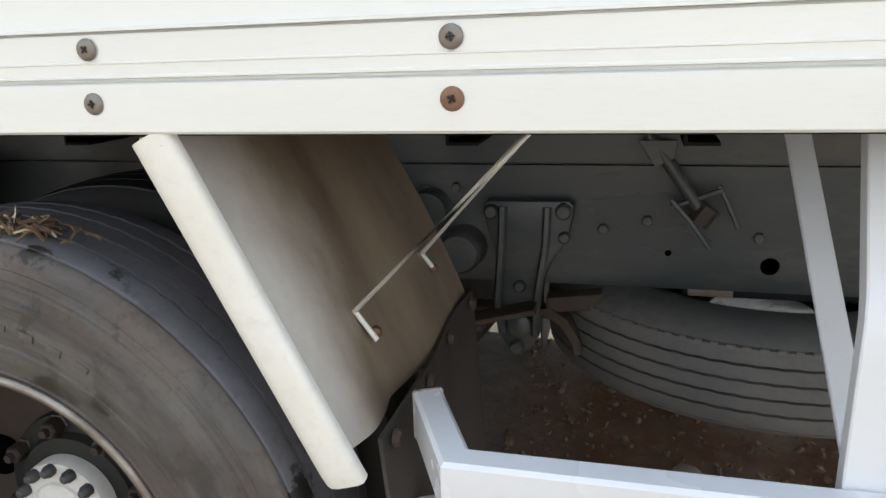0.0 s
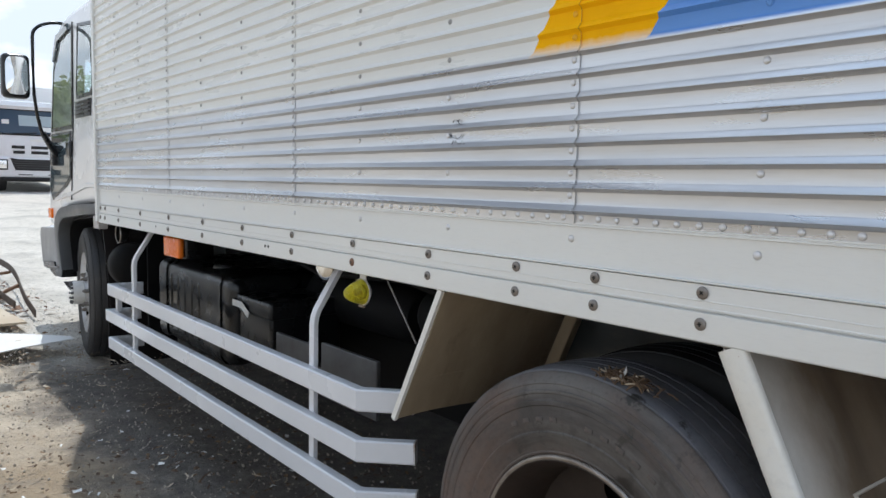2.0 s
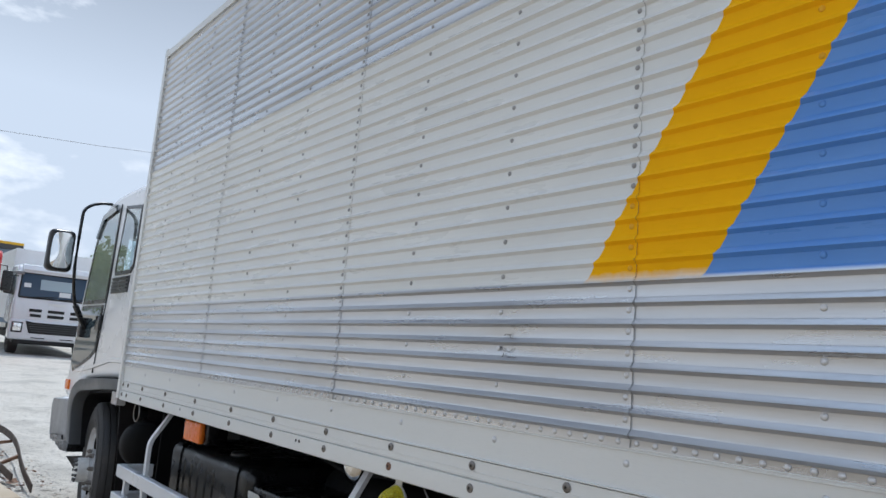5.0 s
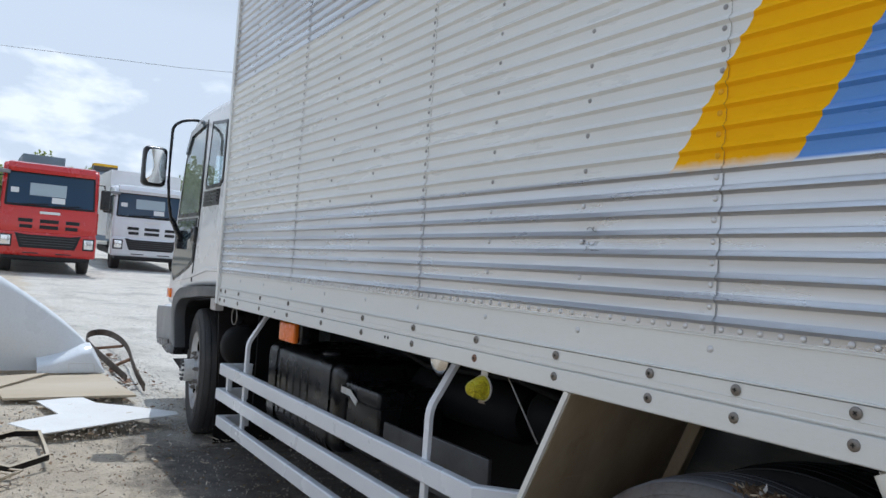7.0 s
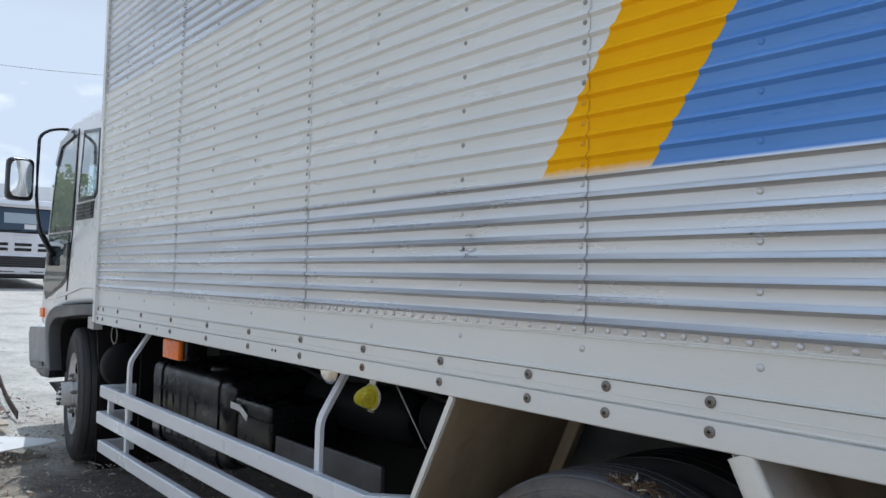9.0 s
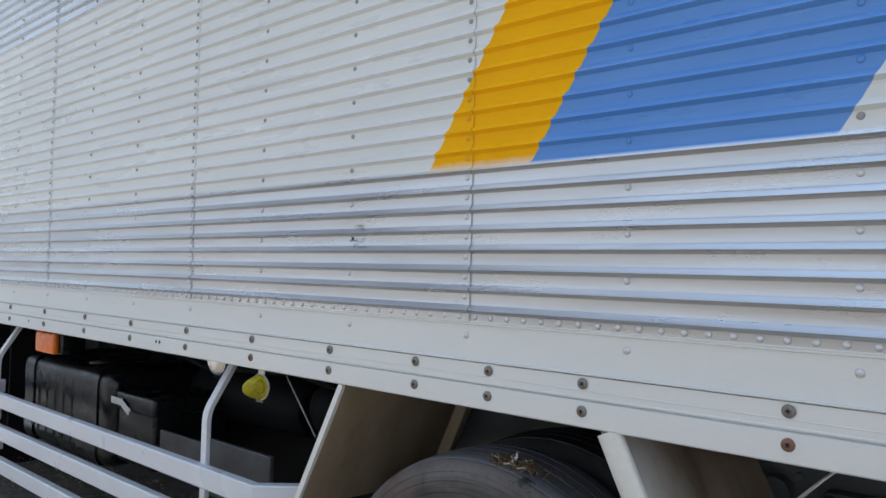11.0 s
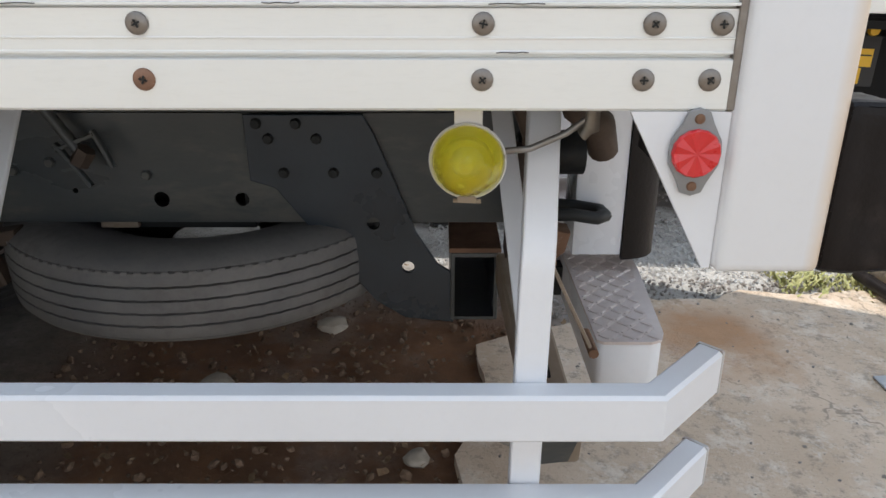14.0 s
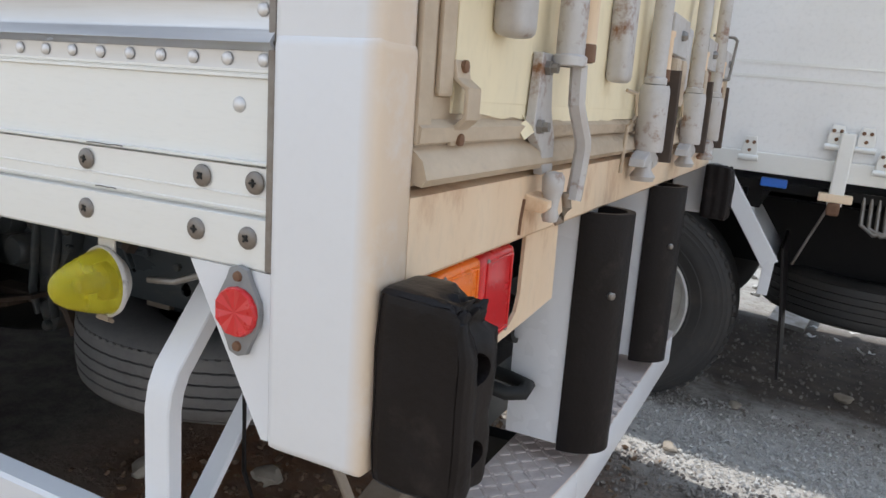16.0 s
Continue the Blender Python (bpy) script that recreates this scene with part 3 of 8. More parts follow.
def ground_material():
    m = bpy.data.materials.new("yard_gravel")
    m.use_nodes = True
    n, l = m.node_tree.nodes, m.node_tree.links
    b = n["Principled BSDF"]
    tc, sep = n.new("ShaderNodeTexCoord"), n.new("ShaderNodeSeparateXYZ")
    l.new(tc.outputs["Object"], sep.inputs["Vector"])

    def tex(s, detail=6.0, r=0.65):
        t = n.new("ShaderNodeTexNoise")
        t.inputs["Scale"].default_value, t.inputs["Detail"].default_value, t.inputs["Roughness"].default_value = s, detail, r
        l.new(tc.outputs["Object"], t.inputs["Vector"])
        return t.outputs["Fac"]

    def span(v, lo, hi, a=0.0, c=1.0):
        r = n.new("ShaderNodeMapRange")
        for key, val in (("From Min", lo), ("From Max", hi), ("To Min", a), ("To Max", c)):
            r.inputs[key].default_value = val
        l.new(v, r.inputs["Value"])
        return r.outputs["Result"]

    def mixed(a, c, fac):
        x = n.new("ShaderNodeMix")
        x.data_type = "RGBA"
        for key, v in (("A", a), ("B", c)):
            if isinstance(v, tuple):
                x.inputs[key].default_value = (*v, 1)
            else:
                l.new(v, x.inputs[key])
        l.new(fac, x.inputs["Factor"])
        return x.outputs["Result"]

    vor = n.new("ShaderNodeTexVoronoi")
    vor.inputs["Scale"].default_value = 38.0
    l.new(tc.outputs["Object"], vor.inputs["Vector"])
    col = mixed((0.44, 0.42, 0.39), (0.33, 0.31, 0.28), span(tex(0.7), 0.35, 0.7))
    col = mixed(col, (0.50, 0.48, 0.45), span(tex(9.0), 0.5, 0.75, 0, 0.7))
    col = mixed(col, (0.17, 0.145, 0.125), span(tex(3.0, 9.0), 0.55, 0.75, 0, 0.8))
    grey = n.new("ShaderNodeMath")
    grey.operation = "MULTIPLY"
    l.new(span(vor.outputs["Color"], 0.4, 1.0, 0, 0.35), grey.inputs[0])
    l.new(span(tex(1.6), 0.42, 0.6), grey.inputs[1])
    col = mixed(col, (0.54, 0.53, 0.51), grey.outputs[0])
    earth = n.new("ShaderNodeMath")
    earth.operation = "ADD"
    l.new(sep.outputs["X"], earth.inputs[0])
    l.new(span(tex(0.9), 0.2, 0.8, -0.8, 0.8), earth.inputs[1])
    col = mixed(col, mixed((0.31, 0.262, 0.20), (0.52, 0.45, 0.355), span(tex(5.0, 9.0, 0.7), 0.42, 0.64)), span(earth.outputs[0], 0.9, 0.1, 0, 0.92))
    dust = n.new("ShaderNodeMath")
    dust.operation = "ADD"
    l.new(sep.outputs["X"], dust.inputs[0])
    l.new(span(tex(0.6), 0.2, 0.8, -1.5, 1.5), dust.inputs[1])
    col = mixed(col, mixed((0.74, 0.70, 0.63), (0.60, 0.56, 0.49), span(tex(2.2, 8.0, 0.7), 0.35, 0.7)), span(dust.outputs[0], -3.9, -5.6, 0, 0.92))
    col = mixed(col, (0.085, 0.08, 0.075), span(tex(0.9, 3.0), 0.50, 0.66, 0, 0.3))
    col = mixed(col, (0.10, 0.088, 0.075), span(tex(48.0, 8.0, 0.8), 0.53, 0.66, 0, 0.75))
    col = mixed(col, (0.62, 0.585, 0.53), span(tex(31.0, 8.0, 0.8), 0.58, 0.70, 0, 0.55))
    col = mixed(col, (0.15, 0.125, 0.10), span(tex(11.0, 9.0, 0.8), 0.54, 0.64, 0, 0.7))
    col = mixed(col, (0.66, 0.60, 0.50), span(tex(17.0, 9.0, 0.8), 0.57, 0.67, 0, 0.6))
    # dark soil under and along the truck, its colour also deepening the shade there
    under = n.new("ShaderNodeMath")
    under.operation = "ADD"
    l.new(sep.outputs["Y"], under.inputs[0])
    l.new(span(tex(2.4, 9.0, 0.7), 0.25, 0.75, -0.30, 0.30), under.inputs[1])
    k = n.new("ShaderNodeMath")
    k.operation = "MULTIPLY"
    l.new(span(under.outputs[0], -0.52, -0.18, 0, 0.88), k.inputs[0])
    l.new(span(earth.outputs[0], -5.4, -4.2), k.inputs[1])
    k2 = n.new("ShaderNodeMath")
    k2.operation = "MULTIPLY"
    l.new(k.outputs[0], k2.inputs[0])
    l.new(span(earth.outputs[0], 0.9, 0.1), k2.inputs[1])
    # dusty hardstanding alongside the truck, paled in colour to strengthen the sunlight
    front = n.new("ShaderNodeMath")
    front.operation = "ADD"
    l.new(sep.outputs["Y"], front.inputs[0])
    l.new(span(tex(1.2, 8.0), 0.25, 0.75, -0.35, 0.35), front.inputs[1])
    dusty = mixed((0.42, 0.325, 0.215), (0.31, 0.24, 0.16), span(tex(3.0, 9.0, 0.7), 0.38, 0.66))
    dusty = mixed(dusty, mixed((0.62, 0.53, 0.41), (0.50, 0.42, 0.32), span(tex(3.0, 9.0, 0.7), 0.38, 0.66)), span(earth.outputs[0], -2.4, -3.4))
    dusty = mixed(dusty, (0.24, 0.20, 0.16), span(tex(34.0, 9.0, 0.8), 0.54, 0.66, 0, 0.7))
    dusty = mixed(dusty, (0.30, 0.26, 0.21), span(tex(6.0, 9.0, 0.8), 0.53, 0.63, 0, 0.6))
    col = mixed(col, dusty, span(front.outputs[0], -0.20, -0.50, 0, 0.9))
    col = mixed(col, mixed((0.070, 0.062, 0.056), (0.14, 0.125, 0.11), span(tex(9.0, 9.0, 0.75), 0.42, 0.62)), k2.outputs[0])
    # crushed stone between the trucks, colour paled to brighten the strip of sun
    def both(p, q):
        k = n.new("ShaderNodeMath")
        k.operation = "MULTIPLY"
        l.new(p, k.inputs[0])
        l.new(q, k.inputs[1])
        return k.outputs[0]

    edge = n.new("ShaderNodeMath")
    edge.operation = "ADD"
    l.new(sep.outputs["Y"], edge.inputs[0])
    l.new(span(tex(1.5, 8.0), 0.25, 0.75, -0.45, 0.45), edge.inputs[1])
    lane = both(span(sep.outputs["X"], 1.6, 2.0), span(sep.outputs["Y"], 2.15, 2.38))
    pale = mixed((0.66, 0.63, 0.595), (0.50, 0.47, 0.44), span(tex(3.5, 9.0, 0.75), 0.4, 0.66))
    pale = mixed(pale, (0.30, 0.275, 0.25), span(tex(40.0, 8.0, 0.75), 0.52, 0.66, 0, 0.8))
    col = mixed(col, pale, both(lane, span(edge.outputs[0], 3.60, 3.20, 0, 0.9)))
    # ground turned darker brown beneath the parked truck
    under_brown = mixed((0.050, 0.037, 0.030), (0.12, 0.088, 0.068), span(tex(6.0, 9.0), 0.4, 0.65))
    col = mixed(col, under_brown, both(both(lane, span(sep.outputs["X"], 5.2, 4.5)), both(span(edge.outputs[0], 3.20, 3.60, 0, 0.90), span(sep.outputs["Y"], 5.4, 5.1))))
    # red soil under the tail of the truck
    soil = n.new("ShaderNodeMath")
    soil.operation = "MULTIPLY"
    l.new(span(sep.outputs["X"], 0.2, 0.8), soil.inputs[0])
    l.new(span(sep.outputs["X"], 2.6, 2.1), soil.inputs[1])
    soil_y = n.new("ShaderNodeMath")
    soil_y.operation = "MULTIPLY"
    l.new(soil.outputs[0], soil_y.inputs[0])
    l.new(span(sep.outputs["Y"], 2.5, 1.8), soil_y.inputs[1])
    tail = n.new("ShaderNodeMath")
    tail.operation = "MULTIPLY"
    l.new(soil_y.outputs[0], tail.inputs[0])
    l.new(span(sep.outputs["Y"], -0.5, 0.1), tail.inputs[1])
    soil2 = n.new("ShaderNodeMath")
    soil2.operation = "MULTIPLY"
    l.new(tail.outputs[0], soil2.inputs[0])
    l.new(span(tex(1.8), 0.3, 0.5, 0.6, 1.0), soil2.inputs[1])
    col = mixed(col, mixed((0.17, 0.087, 0.047), (0.27, 0.133, 0.064), span(tex(4.0), 0.4, 0.7)), soil2.outputs[0])
    l.new(col, b.inputs["Base Color"])
    b.inputs["Roughness"].default_value = 0.95
    bp = n.new("ShaderNodeBump")
    bp.inputs["Strength"].default_value, bp.inputs["Distance"].default_value = 0.9, 0.02
    add = n.new("ShaderNodeMath")
    add.operation = "ADD"
    l.new(span(vor.outputs["Distance"], 0.0, 0.6, 0.22, 0.0), add.inputs[0])
    l.new(tex(26.0, 10.0, 0.8), add.inputs[1])
    l.new(add.outputs[0], bp.inputs["Height"])
    l.new(bp.outputs["Normal"], b.inputs["Normal"])
    return m


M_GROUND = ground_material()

# ---- mesh helpers ----
def link(name, bm, mat, parent=None, label="", smooth=None):
    """One mesh object from a bmesh; smooth: the angle in degrees below which edges shade smooth."""
    bmesh.ops.recalc_face_normals(bm, faces=bm.faces)
    if smooth:
        for f in bm.faces:
            f.smooth = True
        for e in bm.edges:
            e.smooth = len(e.link_faces) == 2 and e.calc_face_angle(0) < radians(smooth)
    me = bpy.data.meshes.new(name)
    bm.to_mesh(me)
    bm.free()
    me.materials.append(mat)
    ob = new(name, me)
    if parent:
        ob.parent = parent
    if label:
        ob["label"] = label
    return ob


def part(name, bm, mat, parent, label="", smooth=None):
    return link(name, bm, mat, parent, label, smooth)


def again(ob, m, parent=None):
    """Another object on the same mesh, at the pose m in its parent."""
    c = bpy.data.objects.new(ob.name.split(".")[0], ob.data)
    scene.collection.objects.link(c)
    c.parent = parent or ob.parent
    c.matrix_basis = m
    if "label" in ob:
        c["label"] = ob["label"]
    return c


def thing(name, m, label, category, group="", kind=""):
    ob = new(name)
    ob.empty_display_size = 0.2
    ob.matrix_basis = m
    return tagged(ob, label, category, group, kind)


def box(x0, x1, y0, y1, z0, z1, bevel=0.0, seg=2, bm=None):
    bm = bm or bmesh.new()
    m = Matrix.Translation(((x0 + x1) / 2, (y0 + y1) / 2, (z0 + z1) / 2)) @ Matrix.Diagonal((abs(x1 - x0), abs(y1 - y0), abs(z1 - z0), 1))
    made = bmesh.ops.create_cube(bm, size=1, matrix=m)["verts"]
    if bevel:
        es = {e for v in made for e in v.link_edges}
        bmesh.ops.bevel(bm, geom=list(es), offset=bevel, segments=seg, affect="EDGES", profile=0.6)
    return bm


def prism(profile, lo, hi, axis="x", bm=None, bevel=0.0):
    """A closed outline drawn out along an axis: for x it holds (y, z), for y (x, z), for z (x, y)."""
    bm = bm or bmesh.new()
    put = {"x": lambda a, b, c: (c, a, b), "y": lambda a, b, c: (a, c, b), "z": lambda a, b, c: (a, b, c)}[axis]
    r0 = [bm.verts.new(put(a, b, lo)) for a, b in profile]
    r1 = [bm.verts.new(put(a, b, hi)) for a, b in profile]
    k = len(profile)
    for i in range(k):
        bm.faces.new((r0[i], r0[(i + 1) % k], r1[(i + 1) % k], r1[i]))
    caps = [bm.faces.new(r0), bm.faces.new(r1[::-1])]
    if bevel:
        bmesh.ops.recalc_face_normals(bm, faces=bm.faces)
        es = {e for f in caps for e in f.edges}
        bmesh.ops.bevel(bm, geom=list(es), offset=bevel, segments=2, affect="EDGES", profile=0.6)
    return bm


def lathe(profile, steps=48, centre=(0, 0, 0), axis="y", bm=None):
    """Turns (radius, along) points round an axis; radius 0 closes an end."""
    bm = bm or bmesh.new()
    c = Vector(centre)

    def at(r, a, i):
        w = 2 * math.pi * i / steps
        p, q = r * math.cos(w), r * math.sin(w)
        v = {"y": (p, a, q), "x": (a, p, q), "z": (p, q, a)}[axis]
        return bm.verts.new(c + Vector(v))

    rings = []
    for r, a in profile:
        rings.append([at(0, a, 0)] if r < 1e-6 else [at(r, a, i) for i in range(steps)])
    for s, t in zip(rings, rings[1:]):
        for i in range(steps):
            j = (i + 1) % steps
            if len(s) == 1 and len(t) == 1:
                break
            if len(s) == 1:
                bm.faces.new((s[0], t[j], t[i]))
            elif len(t) == 1:
                bm.faces.new((s[i], s[j], t[0]))
            else:
                bm.faces.new((s[i], s[j], t[j], t[i]))
    return bm


def sweep(points, outline, up=(0, 0, 1), bm=None, caps=True):
    """Draws an outline of (side, up) points along a line with mitred corners."""
    bm = bm or bmesh.new()
    pts = [Vector(p) for p in points]
    rings = []
    for i, p in enumerate(pts):
        a = (p - pts[i - 1]).normalized() if i else (pts[1] - p).normalized()
        b = (pts[i + 1] - p).normalized() if i < len(pts) - 1 else a
        t = (a + b).normalized()
        stretch = 1 / max(0.35, t.dot(a))
        u = Vector(up)
        side = a.cross(u)
        side = side.normalized() if side.length > 1e-4 else Vector((1, 0, 0))
        v = side.cross(a).normalized()
        ring = []
        for s, h in outline:
            off = side * s + v * h
            off = off - a * (off.dot(t) / t.dot(a))
            ring.append(bm.verts.new(p + off))
        rings.append(ring)
    k = len(outline)
    for r, s in zip(rings, rings[1:]):
        for i in range(k):
            bm.faces.new((r[i], r[(i + 1) % k], s[(i + 1) % k], s[i]))
    if caps:
        bm.faces.new(rings[0][::-1])
        bm.faces.new(rings[-1])
    return bm


def rect(w, h, r=0.006):
    """Outline of a rectangular tube with clipped corners."""
    w, h = w / 2, h / 2
    return [(-w + r, -h), (w - r, -h), (w, -h + r), (w, h - r), (w - r, h), (-w + r, h), (-w, h - r), (-w, -h + r)]


def ring(r, k=8):
    return [(r * math.cos(2 * math.pi * i / k), r * math.sin(2 * math.pi * i / k)) for i in range(k)]


def rod(points, r, k=8, bm=None):
    return sweep(points, ring(r, k), bm=bm)


def shell(grid, thick=0.0):
    """A sheet from rows of points; with thick it becomes a closed plate."""
    bm = bmesh.new()
    vs = [[bm.verts.new(p) for p in row] for row in grid]
    for r, s in zip(vs, vs[1:]):
        for i in range(len(r) - 1):
            bm.faces.new((r[i], r[i + 1], s[i + 1], s[i]))
    if thick:
        bmesh.ops.recalc_face_normals(bm, faces=bm.faces)
        bmesh.ops.solidify(bm, geom=bm.faces[:], thickness=thick)
    return bm


def bolt_mesh(r=0.012, h=0.01, sides=6, axis="y"):
    return lathe([(r, 0), (r, -h * 0.8), (r * 0.8, -h), (0, -h)], sides, axis=axis)


def cut(ob, cutter):
    """Takes the cutter's volume out of a mesh object and bakes the result into its mesh."""
    tool_mesh = bpy.data.meshes.new("tool")
    bmesh.ops.recalc_face_normals(cutter, faces=cutter.faces)
    cutter.to_mesh(tool_mesh)
    cutter.free()
    tool = bpy.data.objects.new("tool", tool_mesh)
    blank = bpy.data.objects.new("blank", ob.data)
    for o in (tool, blank):
        scene.collection.objects.link(o)
    mod = blank.modifiers.new("cut", "BOOLEAN")
    mod.operation, mod.solver, mod.object = "DIFFERENCE", "EXACT", tool
    bpy.context.view_layer.update()
    made = bpy.data.meshes.new_from_object(blank.evaluated_get(bpy.context.evaluated_depsgraph_get()))
    ob.data = made
    for o in (tool, blank):
        bpy.data.objects.remove(o)
    return ob

# ---- ground ----
def build_ground():
    bm = bmesh.new()
    xs = [-400, -150, -70, -40] + [-30 + i * 1.5 for i in range(14)] + [-9 + i * 0.2 for i in range(81)] + [8, 12, 30, 80, 200, 400]
    ys = [-400, -150, -50, -20, -8] + [-4 + i * 0.2 for i in range(51)] + [8, 12, 20, 40, 100, 200, 400]
    grid = []
    for x in xs:
        row = []
        for y in ys:
            near = abs(x) < 12 and -5 < y < 8
            z = (noise.noise(Vector((x * 0.9, y * 0.9, 0))) * 0.016 + noise.noise(Vector((x * 3.1, y * 3.1, 4))) * 0.009) if near else 0.0
            z -= 0.10 * math.exp(-((x + 4.7) ** 2 + (y - 0.25) ** 2) / 1.4)
            row.append((x, y, z - 0.01))
        grid.append(row)
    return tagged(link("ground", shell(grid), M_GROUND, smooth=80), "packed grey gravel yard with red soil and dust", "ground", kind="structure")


GROUND = build_ground()

# ---- the box truck ----
TRUCK = thing("box_truck", RAKE, "white and silver box truck with yellow and blue stripes", "truck")

X_FRONT, X_REAR, FAR = -3.85, 2.172, 2.49
SEAMS = [X_FRONT, -2.56, -1.28, 0.0, 1.288, X_REAR]
BEAD0, PITCH, Z_LOW, Z_TOP = 1.390, 0.0486, 1.3625, 3.43
N_BEAD = 42


def sheet_profile():
    """Heights and outward depths of the beads, from the foot of the sheet to its head."""
    pts = [(Z_LOW, 0.0)]
    for i in range(N_BEAD):
        z = BEAD0 + i * PITCH
        pts += [(z - 0.0100, 0.0), (z - 0.0080, 0.0005), (z - 0.0068, 0.0020), (z - 0.0011, 0.0095), (z + 0.0001, 0.0103), (z + 0.0014, 0.0098), (z + 0.0114, 0.0013), (z + 0.0134, 0.0002), (z + 0.0160, 0.0)]
    return pts + [(Z_TOP, 0.0)]


def dent(x, z):
    """A few knocks in the sheet."""
    d = 0.0
    for cx, cz, r, deep in ((-0.42, 1.585, 0.05, 0.006), (1.27, 1.59, 0.06, 0.005), (-2.2, 1.9, 0.12, 0.003), (0.7, 1.62, 0.1, 0.002)):
        q = ((x - cx) ** 2 + (z - cz) ** 2) / (r * r)
        if q < 6:
            d += deep * math.exp(-q)
    return d


PANELS = []
prof = sheet_profile()
for a, c in zip(SEAMS, SEAMS[1:]):
    bm = bmesh.new()
    nx = 26
    cols = []
    for k in range(nx + 1):
        x = a + (c + 0.004 - a) * k / nx
        lap = 0.0022 * (k / nx)
        wave = 0.0012 * math.sin(3.1 * x + a)
        edge = 0.00015
        cols.append([bm.verts.new((x + (edge * math.sin(z * 129.0) if k == nx else 0), -d - lap + dent(x, z) + wave * (0.3 + 0.7 * math.sin(z * 2)), z)) for z, d in prof])
    for r, s in zip(cols, cols[1:]):
        for i in range(len(prof) - 1):
            bm.faces.new((r[i], s[i], s[i + 1], r[i + 1]))
    # turned-in rear edge
    back = [bm.verts.new(v.co + Vector((0, 0.006, 0))) for v in cols[-1]]
    for i in range(len(prof) - 1):
        bm.faces.new((cols[-1][i], back[i], back[i + 1], cols[-1][i + 1]))
    gap = [[(v.co.x + dx, v.co.y + 0.0028, v.co.z) for v in cols[-1]] for dx in (0.0003, 0.0012)] if c < 2 else None
    PANELS.append(part("side_panel", bm, M_SIDE, TRUCK, smooth=30))
    if gap:
        part("seam_gap", shell([[(x, y - 0.0036, z) for x, y, z in row] for row in gap]), M_SEAM, PANELS[-1])

# rivets: a close row along the foot, a column before each lap, and two looser columns on every sheet
RIVET_LINE = [(0.0072, 0), (0.0068, -0.0014), (0.0048, -0.0028), (0.0022, -0.0034), (0, -0.0035)]
RIVET_MAT = {"bare": M_RIVET, "yellow": M_RIVETY, "blue": M_RIVETB, "white": M_RIVETG}
RIVET = {}
far_rivets, far_bare = bmesh.new(), bmesh.new()


def rivet(panel, x, y, z, near):
    if near:
        u = x - 0.612 * (z - 1.736)
        kind = "bare" if z < 1.736 else "yellow" if -0.14 < u < 0.175 else "blue" if 0.175 < u < 0.81 else "white"
        if kind not in RIVET:
            RIVET[kind] = part("rivet", lathe(RIVET_LINE, 10), RIVET_MAT[kind], panel, smooth=70)
            RIVET[kind].matrix_basis = Matrix.Translation((x, y, z))
        else:
            again(RIVET[kind], Matrix.Translation((x, y, z)), panel)
    else:
        lathe([(0.0072, 0), (0.0052, -0.003), (0, -0.0042)], 6, (x, y, z), bm=far_bare if z < 1.736 else far_rivets)


n_near = 0
for panel, a, c in zip(PANELS, SEAMS, SEAMS[1:]):
    spots = []
    k = 0
    x = a + 0.02
    while x < c - 0.005:
        spots.append((x, 1.3735))
        x += 0.0474
    mids = [z for z in [BEAD0 + PITCH * (i + 0.66) for i in range(N_BEAD - 1)]]
    spots += [(c - 0.012, z) for z in mids]
    for f in (0.3333, 0.6667):
        spots += [(a - 0.009 + 1.28 * f, z) for z in mids[1::2] if a + 1.28 * f < c - 0.1]
    for x, z in spots:
        near = x > -1.35 and (z < 1.9 or 0 <= x - 0.612 * (z - 1.736) + 0.14 < 0.95 and z < 2.65) and n_near < 300
        n_near += near
        rivet(panel, x, -0.0022 * (x - a) / (c - a) - 0.0003, z, near)
tagged(part("far_rivets", far_rivets, M_RIVETG, TRUCK, "columns of small grey rivets", smooth=70), kind="stuff")
tagged(part("far_rivets", far_bare, M_RIVET, TRUCK, "rows of small bare rivets", smooth=70), kind="stuff")

# lower rail: three bands with grooves between
rail_prof = [(0.0, 1.156), (-0.003, 1.159), (-0.003, 1.2115), (0.0, 1.2130), (0.008, 1.2138), (0.008, 1.2168), (-0.001, 1.2180), (-0.001, 1.2205), (0.0, 1.2215),
             (0.0, 1.2330), (-0.0012, 1.2338), (-0.0012, 1.2352), (0.0, 1.2360), (0.0, 1.2650), (0.010, 1.2656), (0.010, 1.2680), (-0.0035, 1.2684), (-0.0035, 1.2712), (0.0045, 1.2720), (0.0045, 1.3545),
             (-0.002, 1.3560), (-0.002, 1.3590), (0.0, 1.3596), (0.0, 1.3606), (-0.002, 1.3612), (-0.002, 1.3640), (0.012, 1.3645), (0.035, 1.3645), (0.035, 1.156)]
RAIL = part("lower_rail", prism(rail_prof, X_FRONT, X_REAR - 0.004), M_RAIL, TRUCK, "cream aluminium rail with long grooves", smooth=25)
SCREW_LINE = [(0.0124, 0), (0.0124, -0.0014), (0.0112, -0.0030), (0.0080, -0.0042), (0.0042, -0.0046), (0.0034, -0.0036), (0, -0.0036)]
SCREW = part("screw", lathe(SCREW_LINE, 18), M_SCREW, RAIL, smooth=40)
cross = bmesh.new()
box(-0.0048, 0.0048, -0.0050, -0.0030, -0.0010, 0.0010, bm=cross)
box(-0.0010, 0.0010, -0.0051, -0.0030, -0.0048, 0.0048, bm=cross)
screw_x = [-3.80, -3.70, -3.42, -3.02, -2.58, -2.14, -1.72, -1.30, -0.897, -0.511, -0.172, 0.065, 0.319, 0.734, 1.148, 1.524, 1.895, 2.079, 2.152]
